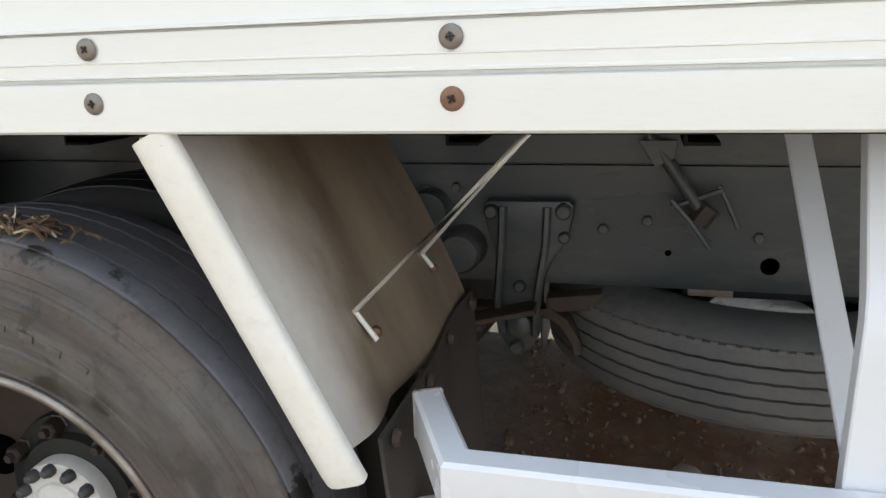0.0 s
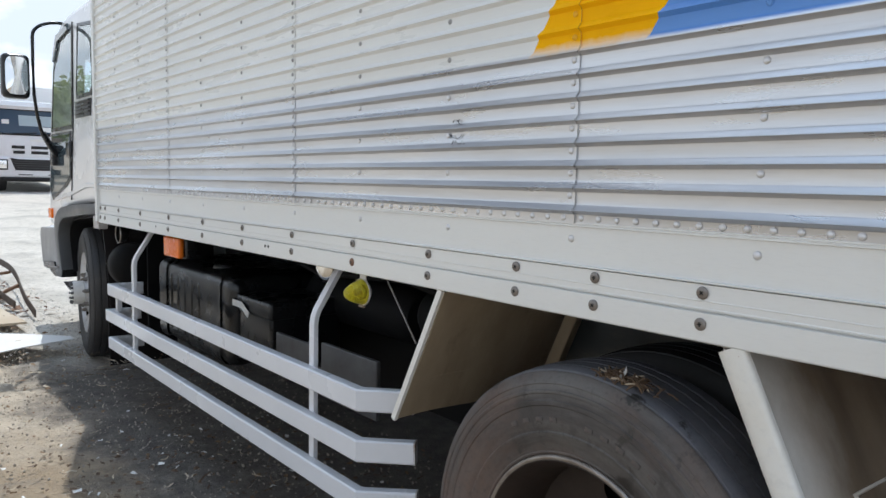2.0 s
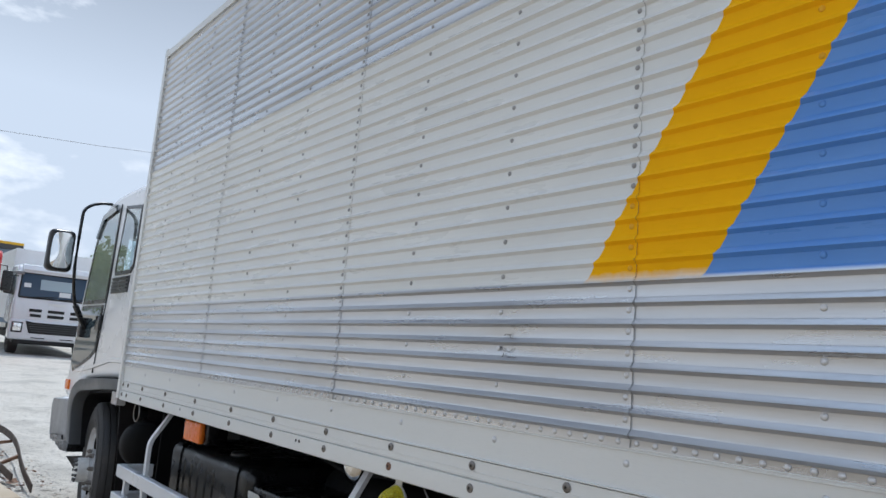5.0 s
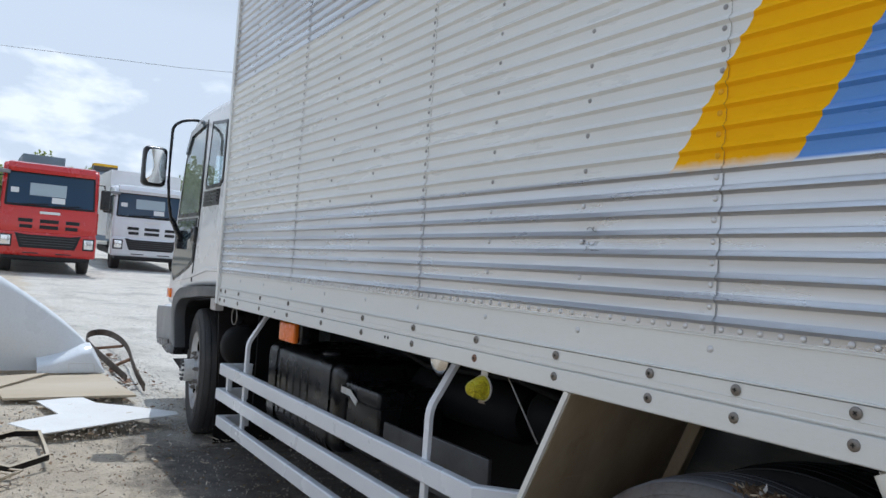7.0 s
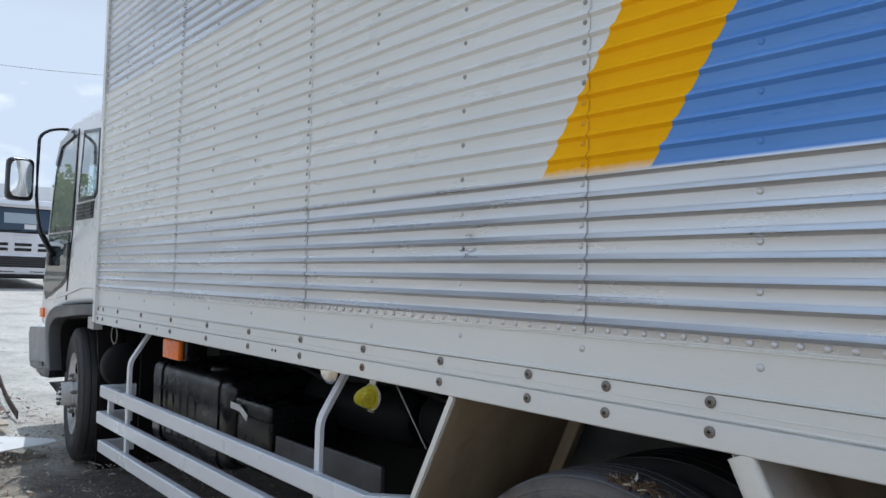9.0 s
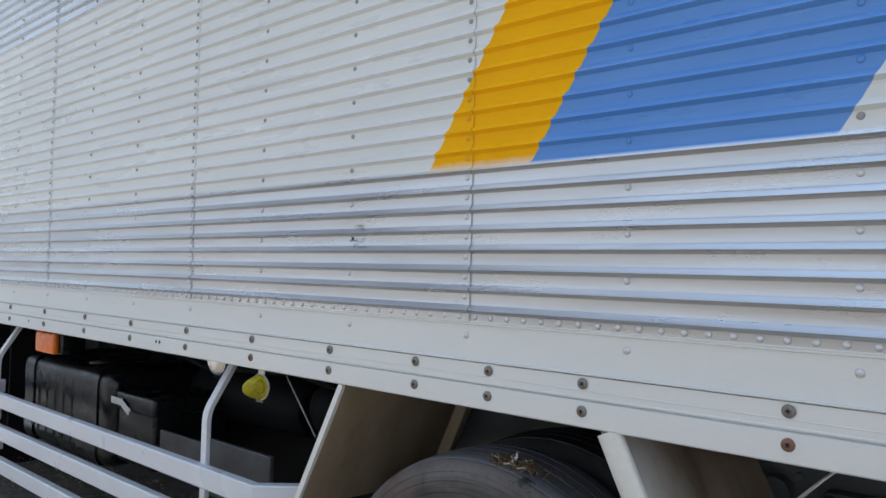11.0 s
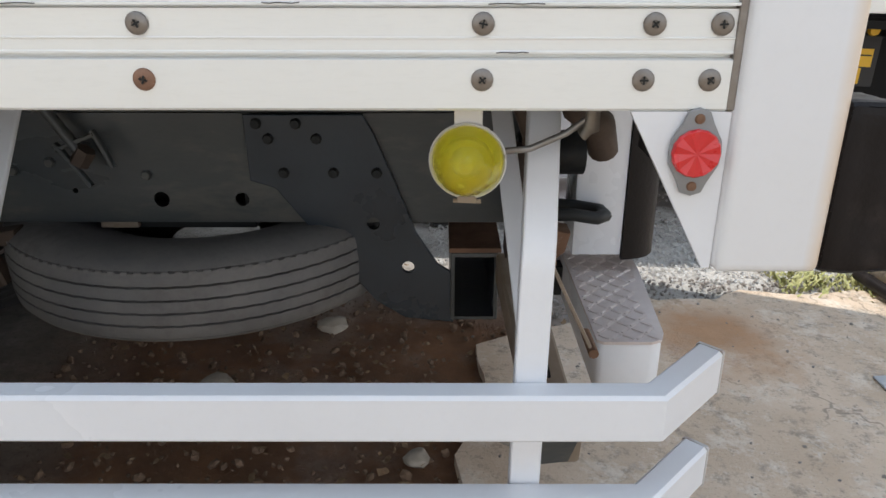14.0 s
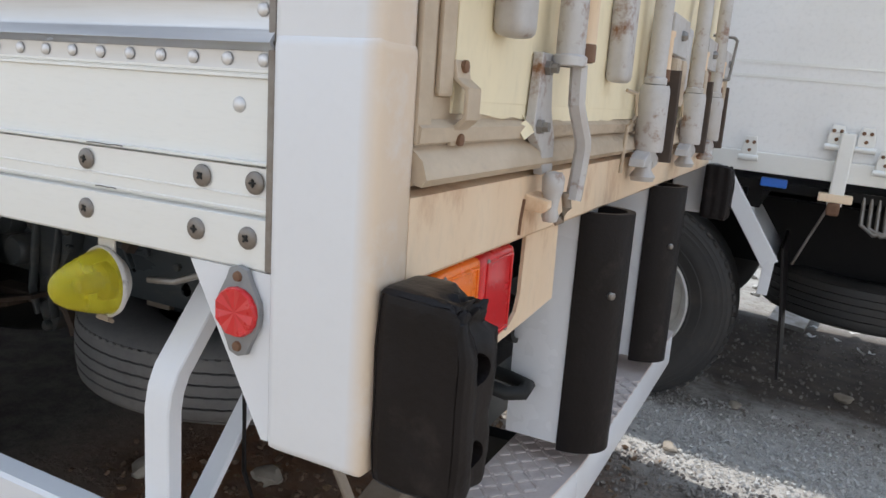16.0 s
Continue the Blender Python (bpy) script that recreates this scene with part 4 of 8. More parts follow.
CROSS = part("screw_slot", cross, M_FRAME, RAIL, "dark cross recess")
first, RUSTY = True, None
for i, x in enumerate(screw_x):
    for z in (1.2495, 1.1905):
        m = Matrix.Translation((x - (0.007 if x > 2 and z < 1.22 else 0), -0.001 if z > 1.22 else -0.003, z)) @ Matrix.Rotation(radians((i * 37 + (z > 1.2) * 50) % 90), 4, "Y")
        if first:
            SCREW.matrix_basis, CROSS.matrix_basis, first = m, m, False
        else:
            if z < 1.22 and i in (13, 15, 8):
                if RUSTY is None:
                    RUSTY = part("screw", lathe(SCREW_LINE, 18), M_RUSTSCREW, RAIL, "rusty screw", smooth=40)
                    RUSTY.matrix_basis = m
                else:
                    again(RUSTY, m)
            else:
                again(SCREW, m)
            again(CROSS, m)
RAILRIV = part("rail_rivet", lathe([(0.0085, 0), (0.008, -0.0014), (0.005, -0.003), (0, -0.0036)], 12), M_RIVET, RAIL, smooth=60)
for i in range(14):
    x = 2.125 if i == 0 else 1.698 - 0.4267 * (i - 1)
    m = Matrix.Translation((x, 0.0042, 1.328))
    if i == 0:
        RAILRIV.matrix_basis = m
    else:
        again(RAILRIV, m)
PIN = None
for x in (-2.763, -2.594, -1.51, -1.484):
    m = Matrix.Translation((x, -0.0032, 1.193))
    if PIN is None:
        PIN = part("pin_hole", lathe([(0.006, 0), (0.006, -0.001), (0, -0.001)], 10), M_FIELD, RAIL, "small dark drilled hole")
        PIN.matrix_basis = m
    else:
        again(PIN, m)

# the rest of the cargo box
part("top_rail", prism([(-0.012, 3.41), (-0.012, 3.455), (0.02, 3.478), (0.06, 3.478), (0.06, 3.41)], X_FRONT - 0.01, 2.30), M_RAIL, TRUCK, smooth=30)
part("front_corner_trim", prism([(X_FRONT - 0.03, -0.014), (X_FRONT + 0.014, -0.014), (X_FRONT + 0.014, 0.004), (X_FRONT - 0.014, 0.02), (X_FRONT - 0.03, 0.02)], 1.165, 3.47, "z"), M_RAIL, TRUCK)
part("front_wall", box(X_FRONT - 0.026, X_FRONT + 0.0, 0.021, FAR, 1.165, 3.46), M_BOXWHITE, TRUCK)
part("far_wall", box(X_FRONT, 2.3, FAR - 0.03, FAR, 1.165, 3.46), M_BOXWHITE, TRUCK)
part("roof", box(X_FRONT, 2.3, 0.061, FAR - 0.031, 3.455, 3.475), M_RAIL, TRUCK)
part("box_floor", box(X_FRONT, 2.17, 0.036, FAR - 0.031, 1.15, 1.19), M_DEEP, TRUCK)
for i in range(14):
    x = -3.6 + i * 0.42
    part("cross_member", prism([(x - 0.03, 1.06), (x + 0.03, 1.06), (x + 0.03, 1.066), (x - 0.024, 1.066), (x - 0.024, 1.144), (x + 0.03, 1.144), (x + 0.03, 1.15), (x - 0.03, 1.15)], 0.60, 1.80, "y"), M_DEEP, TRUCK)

# chassis rails
for y0, d in ((0.84, 1), (1.56, -1)):
    rail = prism([(y0, 0.722), (y0, 0.985), (y0 + d * 0.075, 0.985), (y0 + d * 0.075, 0.978), (y0 + d * 0.007, 0.978), (y0 + d * 0.007, 0.729), (y0 + d * 0.075, 0.729), (y0 + d * 0.075, 0.722)], -5.4, 2.08)
    R_OB = part("chassis_rail", rail, M_CHASS, TRUCK, "dusty grey-green steel chassis rail")
    if d > 0:
        drill = bmesh.new()
        for x, z, r in ((1.186, 0.779, 0.019), (1.377, 0.779, 0.017), (0.985, 0.80, 0.007)):
            lathe([(0, 0.82), (r, 0.82), (r, 0.86), (0, 0.86)], 20, (x, 0, z), bm=drill)
        cut(R_OB, drill)
    part("sub_rail", box(-3.7, 2.08, y0 + d * 0.012 - 0.03, y0 + d * 0.07, 0.99, 1.058, 0.004), M_CHASS, TRUCK)
for x in (-2.6, -1.2, 0.2, 1.38, 2.03):
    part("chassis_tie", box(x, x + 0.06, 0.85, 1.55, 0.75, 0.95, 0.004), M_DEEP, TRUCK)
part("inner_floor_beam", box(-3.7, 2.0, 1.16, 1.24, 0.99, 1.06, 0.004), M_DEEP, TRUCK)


# ---- wheels ----
def tyre_bm(R=0.51, w=0.26, rim=0.302, grooves=4, steps=72, tread=False, wavy=0.0):
    """Lathed half section; y grows inward from the outer sidewall. Either the two walls or, with tread, the grooved belt."""
    t0, t1 = 0.030, w - 0.030
    crown = lambda y: R + 0.004 - 0.012 * ((y - w / 2) / (w / 2)) ** 2
    if not tread:
        p = [(rim - 0.006, 0.030), (rim + 0.004, 0.016), (rim + 0.010, 0.012), (rim + 0.014, 0.013), (rim + 0.020, 0.010), (rim + 0.052, 0.004), (rim + 0.055, 0.0015), (rim + 0.060, 0.0015), (rim + 0.062, 0.0035), (rim + 0.070, 0.002), (rim + 0.073, 0.0005), (rim + 0.10, -0.001),
             (rim + 0.122, 0.0005), (rim + 0.124, -0.0018), (R - 0.074, -0.0018), (R - 0.072, 0.001), (R - 0.058, 0.0025), (R - 0.056, 0.0005), (R - 0.050, 0.001), (R - 0.048, 0.0045), (R - 0.036, 0.0085), (R - 0.034, 0.007), (R - 0.024, 0.0115), (R - 0.021, 0.0145), (R - 0.010, 0.020), (crown(t0) - 0.004, t0 - 0.004), (crown(t0) - 0.014, t0 + 0.002),
             (R - 0.03, w / 2), (crown(t1) - 0.014, t1), (R - 0.006, w - 0.026), (R - 0.02, w - 0.012), (R - 0.07, w + 0.001), (rim + 0.07, w - 0.002), (rim - 0.006, w - 0.03)]
        return lathe(p, steps)
    p = [(crown(t0) - 0.012, t0 - 0.0015), (crown(t0) - 0.001, t0 - 0.001), (crown(t0), t0)]
    band = (t1 - t0) / (grooves + 1)
    for g in range(grooves):
        c = t0 + band * (g + 1)
        p += [(crown(c), c - 0.0060), (crown(c), c - 0.0028), (crown(c) - 0.014, c - 0.0023), (crown(c) - 0.014, c + 0.0023), (crown(c), c + 0.0028), (crown(c), c + 0.0060)]
    p += [(crown(t1), t1), (crown(t1) - 0.012, t1 + 0.002)]
    bm = lathe(p, steps)
    if wavy:
        for v in bm.verts:
            if t0 + 0.01 < v.co.y < t1 - 0.01:
                v.co.y += wavy * math.sin(76 * math.atan2(v.co.z, v.co.x) + 1.3 * round((v.co.y - t0) / band))
    return bm


def dress_tyre(parent, R, w=0.26, rim=0.302, grooves=4, near=False, wall=None, belt=None, turn=None):
    """Side walls and tread of one tyre under its wheel."""
    made = []
    for name, tread, mat in (("tyre", False, wall or M_TYRE), ("tread", True, belt or M_TREAD)):
        bm = tyre_bm(R, w, rim, grooves, 456 if near and tread else 96 if near else 64, tread, (0.0008 if turn else 0.0016) if near else 0.0)
        if turn:
            bmesh.ops.rotate(bm, verts=bm.verts, cent=(0, 0, 0), matrix=turn)
        made.append(part(name, bm, mat, parent, "worn truck tyre smeared with dry mud" if not tread else "worn tread with thin wavy grooves", smooth=40))
    return made


def wheel(name, centre, label, flip=1, R=0.51, dish=0.16, hub_out=0.03, hub=True, steer=False):
    """A disc wheel whose outer sidewall lies in its own y = 0 and which looks towards -y; flip -1 turns it about."""
    m = Matrix.Translation(centre) @ (Matrix.Rotation(math.pi, 4, "Z") if flip < 0 else Matrix.Identity(4))
    rim = lathe([(0.302, 0.036), (0.304, 0.022), (0.300, 0.012), (0.293, 0.010), (0.288, 0.016), (0.283, 0.030), (0.272, 0.045), (0.268, 0.085), (0.262, 0.10),
                 (0.256, dish - 0.012), (0.244, dish), (0.20, dish + 0.004), (0.165, dish + 0.012), (0.14, dish + 0.014), (0.14, dish + 0.024), (0.25, dish + 0.02), (0.278, 0.12), (0.296, 0.06), (0.302, 0.036)], 56)
    W = part(name, rim, M_RIM if not steer else M_DISC, TRUCK, label, smooth=40)
    W.matrix_basis = m
    near = hub and not steer and flip > 0
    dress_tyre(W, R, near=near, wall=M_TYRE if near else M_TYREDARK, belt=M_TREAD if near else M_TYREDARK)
    if near:
        for k in range(9):
            w = radians(58 + 6.5 * k + (9 if k > 4 else 0))
            mark = part("wall_mark", box(-0.011, 0.011, -0.0014, 0.001, -0.006 if k % 3 else -0.004, 0.006, 0.0006, 1), M_TYRE, W)
            mark.matrix_basis = Matrix.Rotation(-w, 4, "Y") @ Matrix.Translation((0.392, -0.001, 0)) @ Matrix.Rotation(radians(90), 4, "Y")
        part("balance_weight", box(-0.008, 0.008, -0.002, 0.012, -0.026, 0.026, 0.003), M_STEEL, W, "clip-on balance weight").matrix_basis = Matrix.Rotation(radians(192), 4, "Y") @ Matrix.Translation((0.292, 0.008, 0))
    part("rim_flange", lathe([(0.3055, 0.020), (0.3062, 0.014), (0.3035, 0.0095), (0.298, 0.0085), (0.2945, 0.0105), (0.296, 0.016), (0.3055, 0.020)], 72), M_RIMEDGE, W, "bare steel rim flange", smooth=60)
    # flat black discs stand for the dark depth of the hand holes
    h0 = None
    for i in range(5):
        w = 2 * math.pi * i / 5 + radians(22)
        mh = Matrix.Translation((0.186 * math.cos(w), dish + 0.0015, 0.186 * math.sin(w)))
        if h0 is None:
            h0 = part("hand_hole", lathe([(0.040, 0.010), (0.0405, -0.001), (0.039, -0.003), (0.037, -0.0015), (0.0385, 0.0005), (0, 0.0005)], 24), M_HOLE, W, "flat black disc for a hand hole")
            h0.matrix_basis = mh
        else:
            again(h0, mh)
    if hub:
        drum = lathe([(0.150, dish + 0.012), (0.148, dish - 0.006), (0.118, dish - 0.012), (0.112, dish - 0.026), (0.085, dish - 0.030), (0, dish - 0.030)], 40)
        part("hub_flange", drum, M_FRAME if not steer else M_DISC, W, "greasy black hub flange", smooth=35)
        top = dish - 0.030 - hub_out
        cap = lathe([(0.086, dish - 0.026), (0.086, top + 0.010), (0.083, top + 0.003), (0.060, top), (0.052, top - 0.001), (0.049, top - 0.006), (0.044, top - 0.008), (0.012, top - 0.009), (0.010, top - 0.014), (0, top - 0.015)], 40)
        part("hub_cap", cap, M_HUB, W, "chalky white hub cap", smooth=35)
        b0 = None
        for i in range(12):
            w = 2 * math.pi * i / 12 + 0.13
            mb = Matrix.Translation((0.0735 * math.cos(w), top + 0.002, 0.0735 * math.sin(w)))
            if b0 is None:
                b0 = part("hub_stud", lathe([(0.0112, 0), (0.0112, -0.010), (0.0090, -0.012), (0.0075, -0.018), (0.005, -0.020), (0, -0.020)], 10), M_ARCH, W, "grey hub stud", smooth=50)
                b0.matrix_basis = mb
            else:
                again(b0, mb)
        n0 = None
        for i in range(8):
            w = 2 * math.pi * i / 8 + 0.2
            mb = Matrix.Translation((0.131 * math.cos(w), dish - 0.006, 0.131 * math.sin(w)))
            if n0 is None:
                n0 = part("wheel_nut", lathe([(0.020, 0.002), (0.020, -0.004), (0.0165, -0.006), (0.0165, -0.028), (0.014, -0.032), (0.009, -0.032), (0.008, -0.042), (0, -0.042)], 6), M_RIM if not steer else M_STEEL, W)
                n0.matrix_basis = mb
            else:
                again(n0, mb)
    return W


wheel("rear_wheel", (0.0, 0.028, 0.511), "deep-dished rusty rear disc wheel", dish=0.185, hub_out=0.030)
wheel("rear_wheel", (0.0, 0.62, 0.511), "inner wheel of the rear pair", flip=-1, dish=0.05, hub=False)
wheel("rear_wheel", (0.0, 2.352, 0.511), "deep-dished rusty rear disc wheel", flip=-1, dish=0.175)
wheel("rear_wheel", (0.0, 1.76, 0.511), "inner wheel of the rear pair", dish=0.05, hub=False)
X_AXLE = -4.90
Z_AXLE = 0.565
FW = wheel("front_wheel", (X_AXLE, 0.145, Z_AXLE), "bright steel front disc wheel", R=0.49, dish=0.03, hub_out=0.075, steer=True)
FW.matrix_basis = Matrix.Translation((X_AXLE, 0.275, Z_AXLE)) @ Matrix.Rotation(radians(-7.5), 4, "Z") @ Matrix.Translation((0, -0.13, 0))
wheel("front_wheel", (X_AXLE, 2.28, Z_AXLE), "bright steel front disc wheel", flip=-1, R=0.49, dish=0.03, hub_out=0.075, steer=True)
part("rear_axle", lathe([(0, 0.3), (0.07, 0.31), (0.075, 0.9), (0.16, 1.1), (0.19, 1.2), (0.16, 1.3), (0.075, 1.5), (0.07, 2.07), (0, 2.08)], 20, (0, 0, 0.511)), M_FRAME, TRUCK, smooth=50)
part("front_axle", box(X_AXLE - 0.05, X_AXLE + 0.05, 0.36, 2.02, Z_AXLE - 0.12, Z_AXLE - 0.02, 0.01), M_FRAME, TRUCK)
part("prop_shaft", lathe([(0, -3.4), (0.05, -3.4), (0.05, -0.25), (0, -0.25)], 16, (0, 1.2, 0.62), axis="x"), M_FRAME, TRUCK, smooth=60)
# leaf springs and their hangers
for y in (0.74, 1.62):
    bm = bmesh.new()
    for k in range(5):
        half = 0.72 - 0.11 * k
        pts = [(x, y, 0.60 + 0.10 * (x / 0.72) ** 2 - 0.014 * k) for x in [-half + 2 * half * i / 10 for i in range(11)]]
        sweep(pts, rect(0.07, 0.012, 0.002), bm=bm)
    part("leaf_spring", bm, M_RUSTD, TRUCK, "rusty leaf spring pack")

# cast spring hanger on the chassis rail
hang = prism([(0.597, 0.905), (0.607, 0.916), (0.780, 0.918), (0.791, 0.908), (0.790, 0.885), (0.776, 0.828), (0.752, 0.795), (0.733, 0.760), (0.725, 0.705), (0.727, 0.660), (0.718, 0.610), (0.700, 0.578), (0.675, 0.562), (0.652, 0.574), (0.632, 0.605), (0.622, 0.655), (0.628, 0.705), (0.626, 0.770), (0.612, 0.830), (0.600, 0.880)], 0.792, 0.838, "y", bevel=0.010)
HANG = part("spring_hanger", hang, M_CHASS, TRUCK, "cast iron spring hanger", smooth=40)
for x0, x1 in ((0.643, 0.632), (0.737, 0.716)):
    part("rib", sweep([(x0, 0.786, 0.905), (x0 - 0.002, 0.776, 0.83), (x1, 0.768, 0.70), (x1 + (0.008 if x1 < 0.68 else -0.004), 0.780, 0.62)], [(-0.007, -0.012), (0.007, -0.012), (0.009, 0.004), (0.004, 0.010), (-0.004, 0.010), (-0.009, 0.004)], up=(0, -1, 0)), M_CHASS, HANG, smooth=50)
for x, z, r, y in ((0.617, 0.893, 0.017, 0.790), (0.770, 0.896, 0.018, 0.790), (0.772, 0.840, 0.013, 0.794), (0.677, 0.639, 0.027, 0.784), (0.671, 0.586, 0.017, 0.786), (0.677, 0.728, 0.014, 0.792)):
    b = part("bolt", lathe([(r, 0.006), (r, -0.006), (r * 0.7, -0.012), (0, -0.012)], 14), M_CHASS, HANG, smooth=40)
    b.matrix_basis = Matrix.Translation((x, y, z))
part("shackle", sweep([(0.700, 0.80, 0.672), (0.745, 0.795, 0.672), (0.775, 0.79, 0.655), (0.798, 0.79, 0.612), (0.805, 0.79, 0.585)], rect(0.05, 0.022)), M_RUSTD, TRUCK, "rusty spring shackle end", smooth=30)
part("spring_eye", prism([(0.735, 0.706), (0.852, 0.722), (0.854, 0.684), (0.735, 0.672)], 0.78, 0.83, "y", bevel=0.006), M_RUSTD, TRUCK)
part("spring_tail", sweep([(0.44, 0.80, 0.665), (0.63, 0.80, 0.665)], rect(0.06, 0.03, 0.003)), M_RUSTD, TRUCK)
part("shock_mount", lathe([(0, 0.77), (0.040, 0.77), (0.048, 0.78), (0.048, 0.82), (0.052, 0.84), (0, 0.84)], 20, (0.545, 0, 0.80)), M_CHASS, TRUCK, smooth=40)
part("spring_pad", lathe([(0, 0.79), (0.045, 0.79), (0.05, 0.80), (0.05, 0.84), (0, 0.84)], 20, (0.47, 0, 0.885)), M_CHASS, TRUCK, smooth=40)
for x, z in ((0.46, 0.93), (0.53, 0.935), (0.47, 0.86), (0.94, 0.87), (1.16, 0.84), (0.85, 0.85)):
    b = part("rail_bolt", bolt_mesh(0.012, 0.012), M_CHASS, TRUCK)
    b.matrix_basis = Matrix.Translation((x, 0.84, z))
# spare wheel winch arm with its hook
WR = part("winch_rod", rod([(0.935, 0.80, 1.055), (0.985, 0.795, 0.985), (1.050, 0.785, 0.892)], 0.0135, 12), M_CHASS, TRUCK, "dusty winch shaft of the spare wheel", smooth=60)
part("shaft_nut", lathe([(0, -0.02), (0.022, -0.02), (0.022, 0.02), (0, 0.02)], 6, axis="z"), M_RUSTD, WR).matrix_basis = pose(1.046, 0.782, 0.898, 0, 35, 0)
part("top_tab", prism([(0.915, 1.045), (0.950, 0.992), (0.985, 1.010), (0.990, 1.045)], 0.785, 0.791, "y", bevel=0.001), M_CHASS, WR)
for line in ([(0.985, 0.79, 0.925), (1.022, 0.778, 0.885), (1.060, 0.772, 0.832)], [(1.072, 0.79, 0.955), (1.092, 0.785, 0.918), (1.112, 0.782, 0.872)], [(0.985, 0.788, 0.912), (1.078, 0.786, 0.948)]):
    part("yoke_arm", sweep(line, rect(0.010, 0.016, 0.002), up=(0, 1, 0)), M_CHASS, WR, "bent flat yoke", smooth=20)
# spare wheel, slung flat under the frame
SPARE = part("spare_wheel", lathe([(0.12, 0.10), (0.25, 0.11), (0.29, 0.06), (0.30, 0.03), (0.29, 0.05), (0.24, 0.09), (0.12, 0.085)], 40, axis="z"), M_RIM, TRUCK, "spare wheel slung flat under the frame", smooth=40)
SPARE.matrix_basis = Matrix.Translation((1.221, 1.106, 0.506))
dress_tyre(SPARE, 0.51, 0.215, 0.30, 4, True, M_SPARE, M_SPARE, Matrix.Rotation(radians(90), 3, "X"))
lug = None
for i in range(110):
    w = 2 * math.pi * i / 110
    m = Matrix.Rotation(w, 4, "Z") @ Matrix.Translation((0.5025, 0, 0.183))
    if lug is None:
        lug = part("tread_tooth", box(-0.006, 0.006, -0.008, 0.008, -0.012, 0.006, 0.0015, 1), M_SPARE, SPARE)
        lug.matrix_basis = m
    else:
        again(lug, m)
part("spare_carrier", box(1.02, 1.40, 0.86, 1.0, 0.70, 0.718, 0.003), M_FRAME, TRUCK)
part("carrier_clip", box(1.03, 1.12, 0.842, 0.86, 0.706, 0.722, 0.003), M_TAN, TRUCK, "tan steel clip")

# tail bracket and under-run bar
brk = [(1.40, 0.985), (1.405, 0.83), (1.462, 0.812), (1.60, 0.63), (1.69, 0.52), (1.76, 0.475), (1.88, 0.462), (1.88, 0.594), (1.84, 0.62), (1.79, 0.70), (1.74, 0.83), (1.693, 0.945), (1.67, 0.985)]
BRK = part("tail_bracket", prism(brk, 0.822, 0.836, "y", bevel=0.003), M_NAVY, TRUCK, "dark steel bracket down to the under-run bar")
drill = bmesh.new()
for x, z in ((1.688, 0.725), (1.769, 0.612)):
    lathe([(0, 0.80), (0.0155, 0.80), (0.0155, 0.86), (0, 0.86)], 18, (x, 0, z), bm=drill)
cut(BRK, drill)
part("tail_bracket", prism(brk, 1.56, 1.574, "y"), M_FRAME, TRUCK, "black steel bracket down to the under-run bar")
for x, z in ((1.455, 0.93), (1.565, 0.93), (1.485, 0.85), (1.60, 0.85), (1.70, 0.85), (1.43, 0.965), (1.52, 0.965)):
    b = part("bolt", lathe([(0.013, 0), (0.013, -0.004), (0.010, -0.006), (0.010, -0.013), (0, -0.014)], 8), M_FRAME, BRK)
    b.matrix_basis = Matrix.Translation((x, 0.822, z))
# open box-section under-run bar
URB = part("under_run_bar", box(1.872, 1.988, 0.806, 1.594, 0.476, 0.655, 0.006), M_CHASS, TRUCK, "rusty box-section under-run bar, open at its end", smooth=30)
cut(URB, box(1.882, 1.978, 0.70, 1.70, 0.486, 0.645))
part("bar_flange", box(1.868, 1.994, 0.806, 1.594, 0.656, 0.668, 0.002), M_RUST, URB, "rusty top flange")

# ---- mudguards over the rear wheels ----
def guard_sheet(x_top, z_top, x_foot, z_foot, y0, y1, bow, roll=0.0):
    """A leaning plate from the deck down, bowed towards the wheel."""
    rows = []
    for i in range(9):
        f = i / 8
        x, z = x_top + (x_foot - x_top) * f, z_top + (z_foot - z_top) * f
        row = []
        for k in range(31):
            g = (k / 30) ** 1.5
            y = y0 + (y1 - y0) * g
            turn = -roll * max(0.0, 1 - (y - y0) / 0.15) ** 2
            crease = -0.020 * max(0.0, f - 0.55) / 0.45 * max(0.0, 1 - abs(y - 0.20) / 0.10)
            buckle = 0.010 * math.exp(-((y - 0.42) / 0.10) ** 2) * math.sin(3 * f + 0.4) - 0.006 * math.exp(-((y - 0.30) / 0.05) ** 2)
            row.append((x + bow * math.sin(math.pi * f) * (0.4 + 0.6 * g) + turn + (crease + buckle if roll else 0.004 * math.sin(9 * g + 4 * f)), y, z + 0.004 * math.sin(7 * g)))
        rows.append(row)
    return rows


REARG = part("rear_mudguard", shell(guard_sheet(0.395, 1.15, 0.598, 0.748, 0.020, 0.63, 0.012, 0.040), 0.003), M_GUARD, TRUCK, "dusty beige steel mudguard behind the rear wheel", smooth=50)
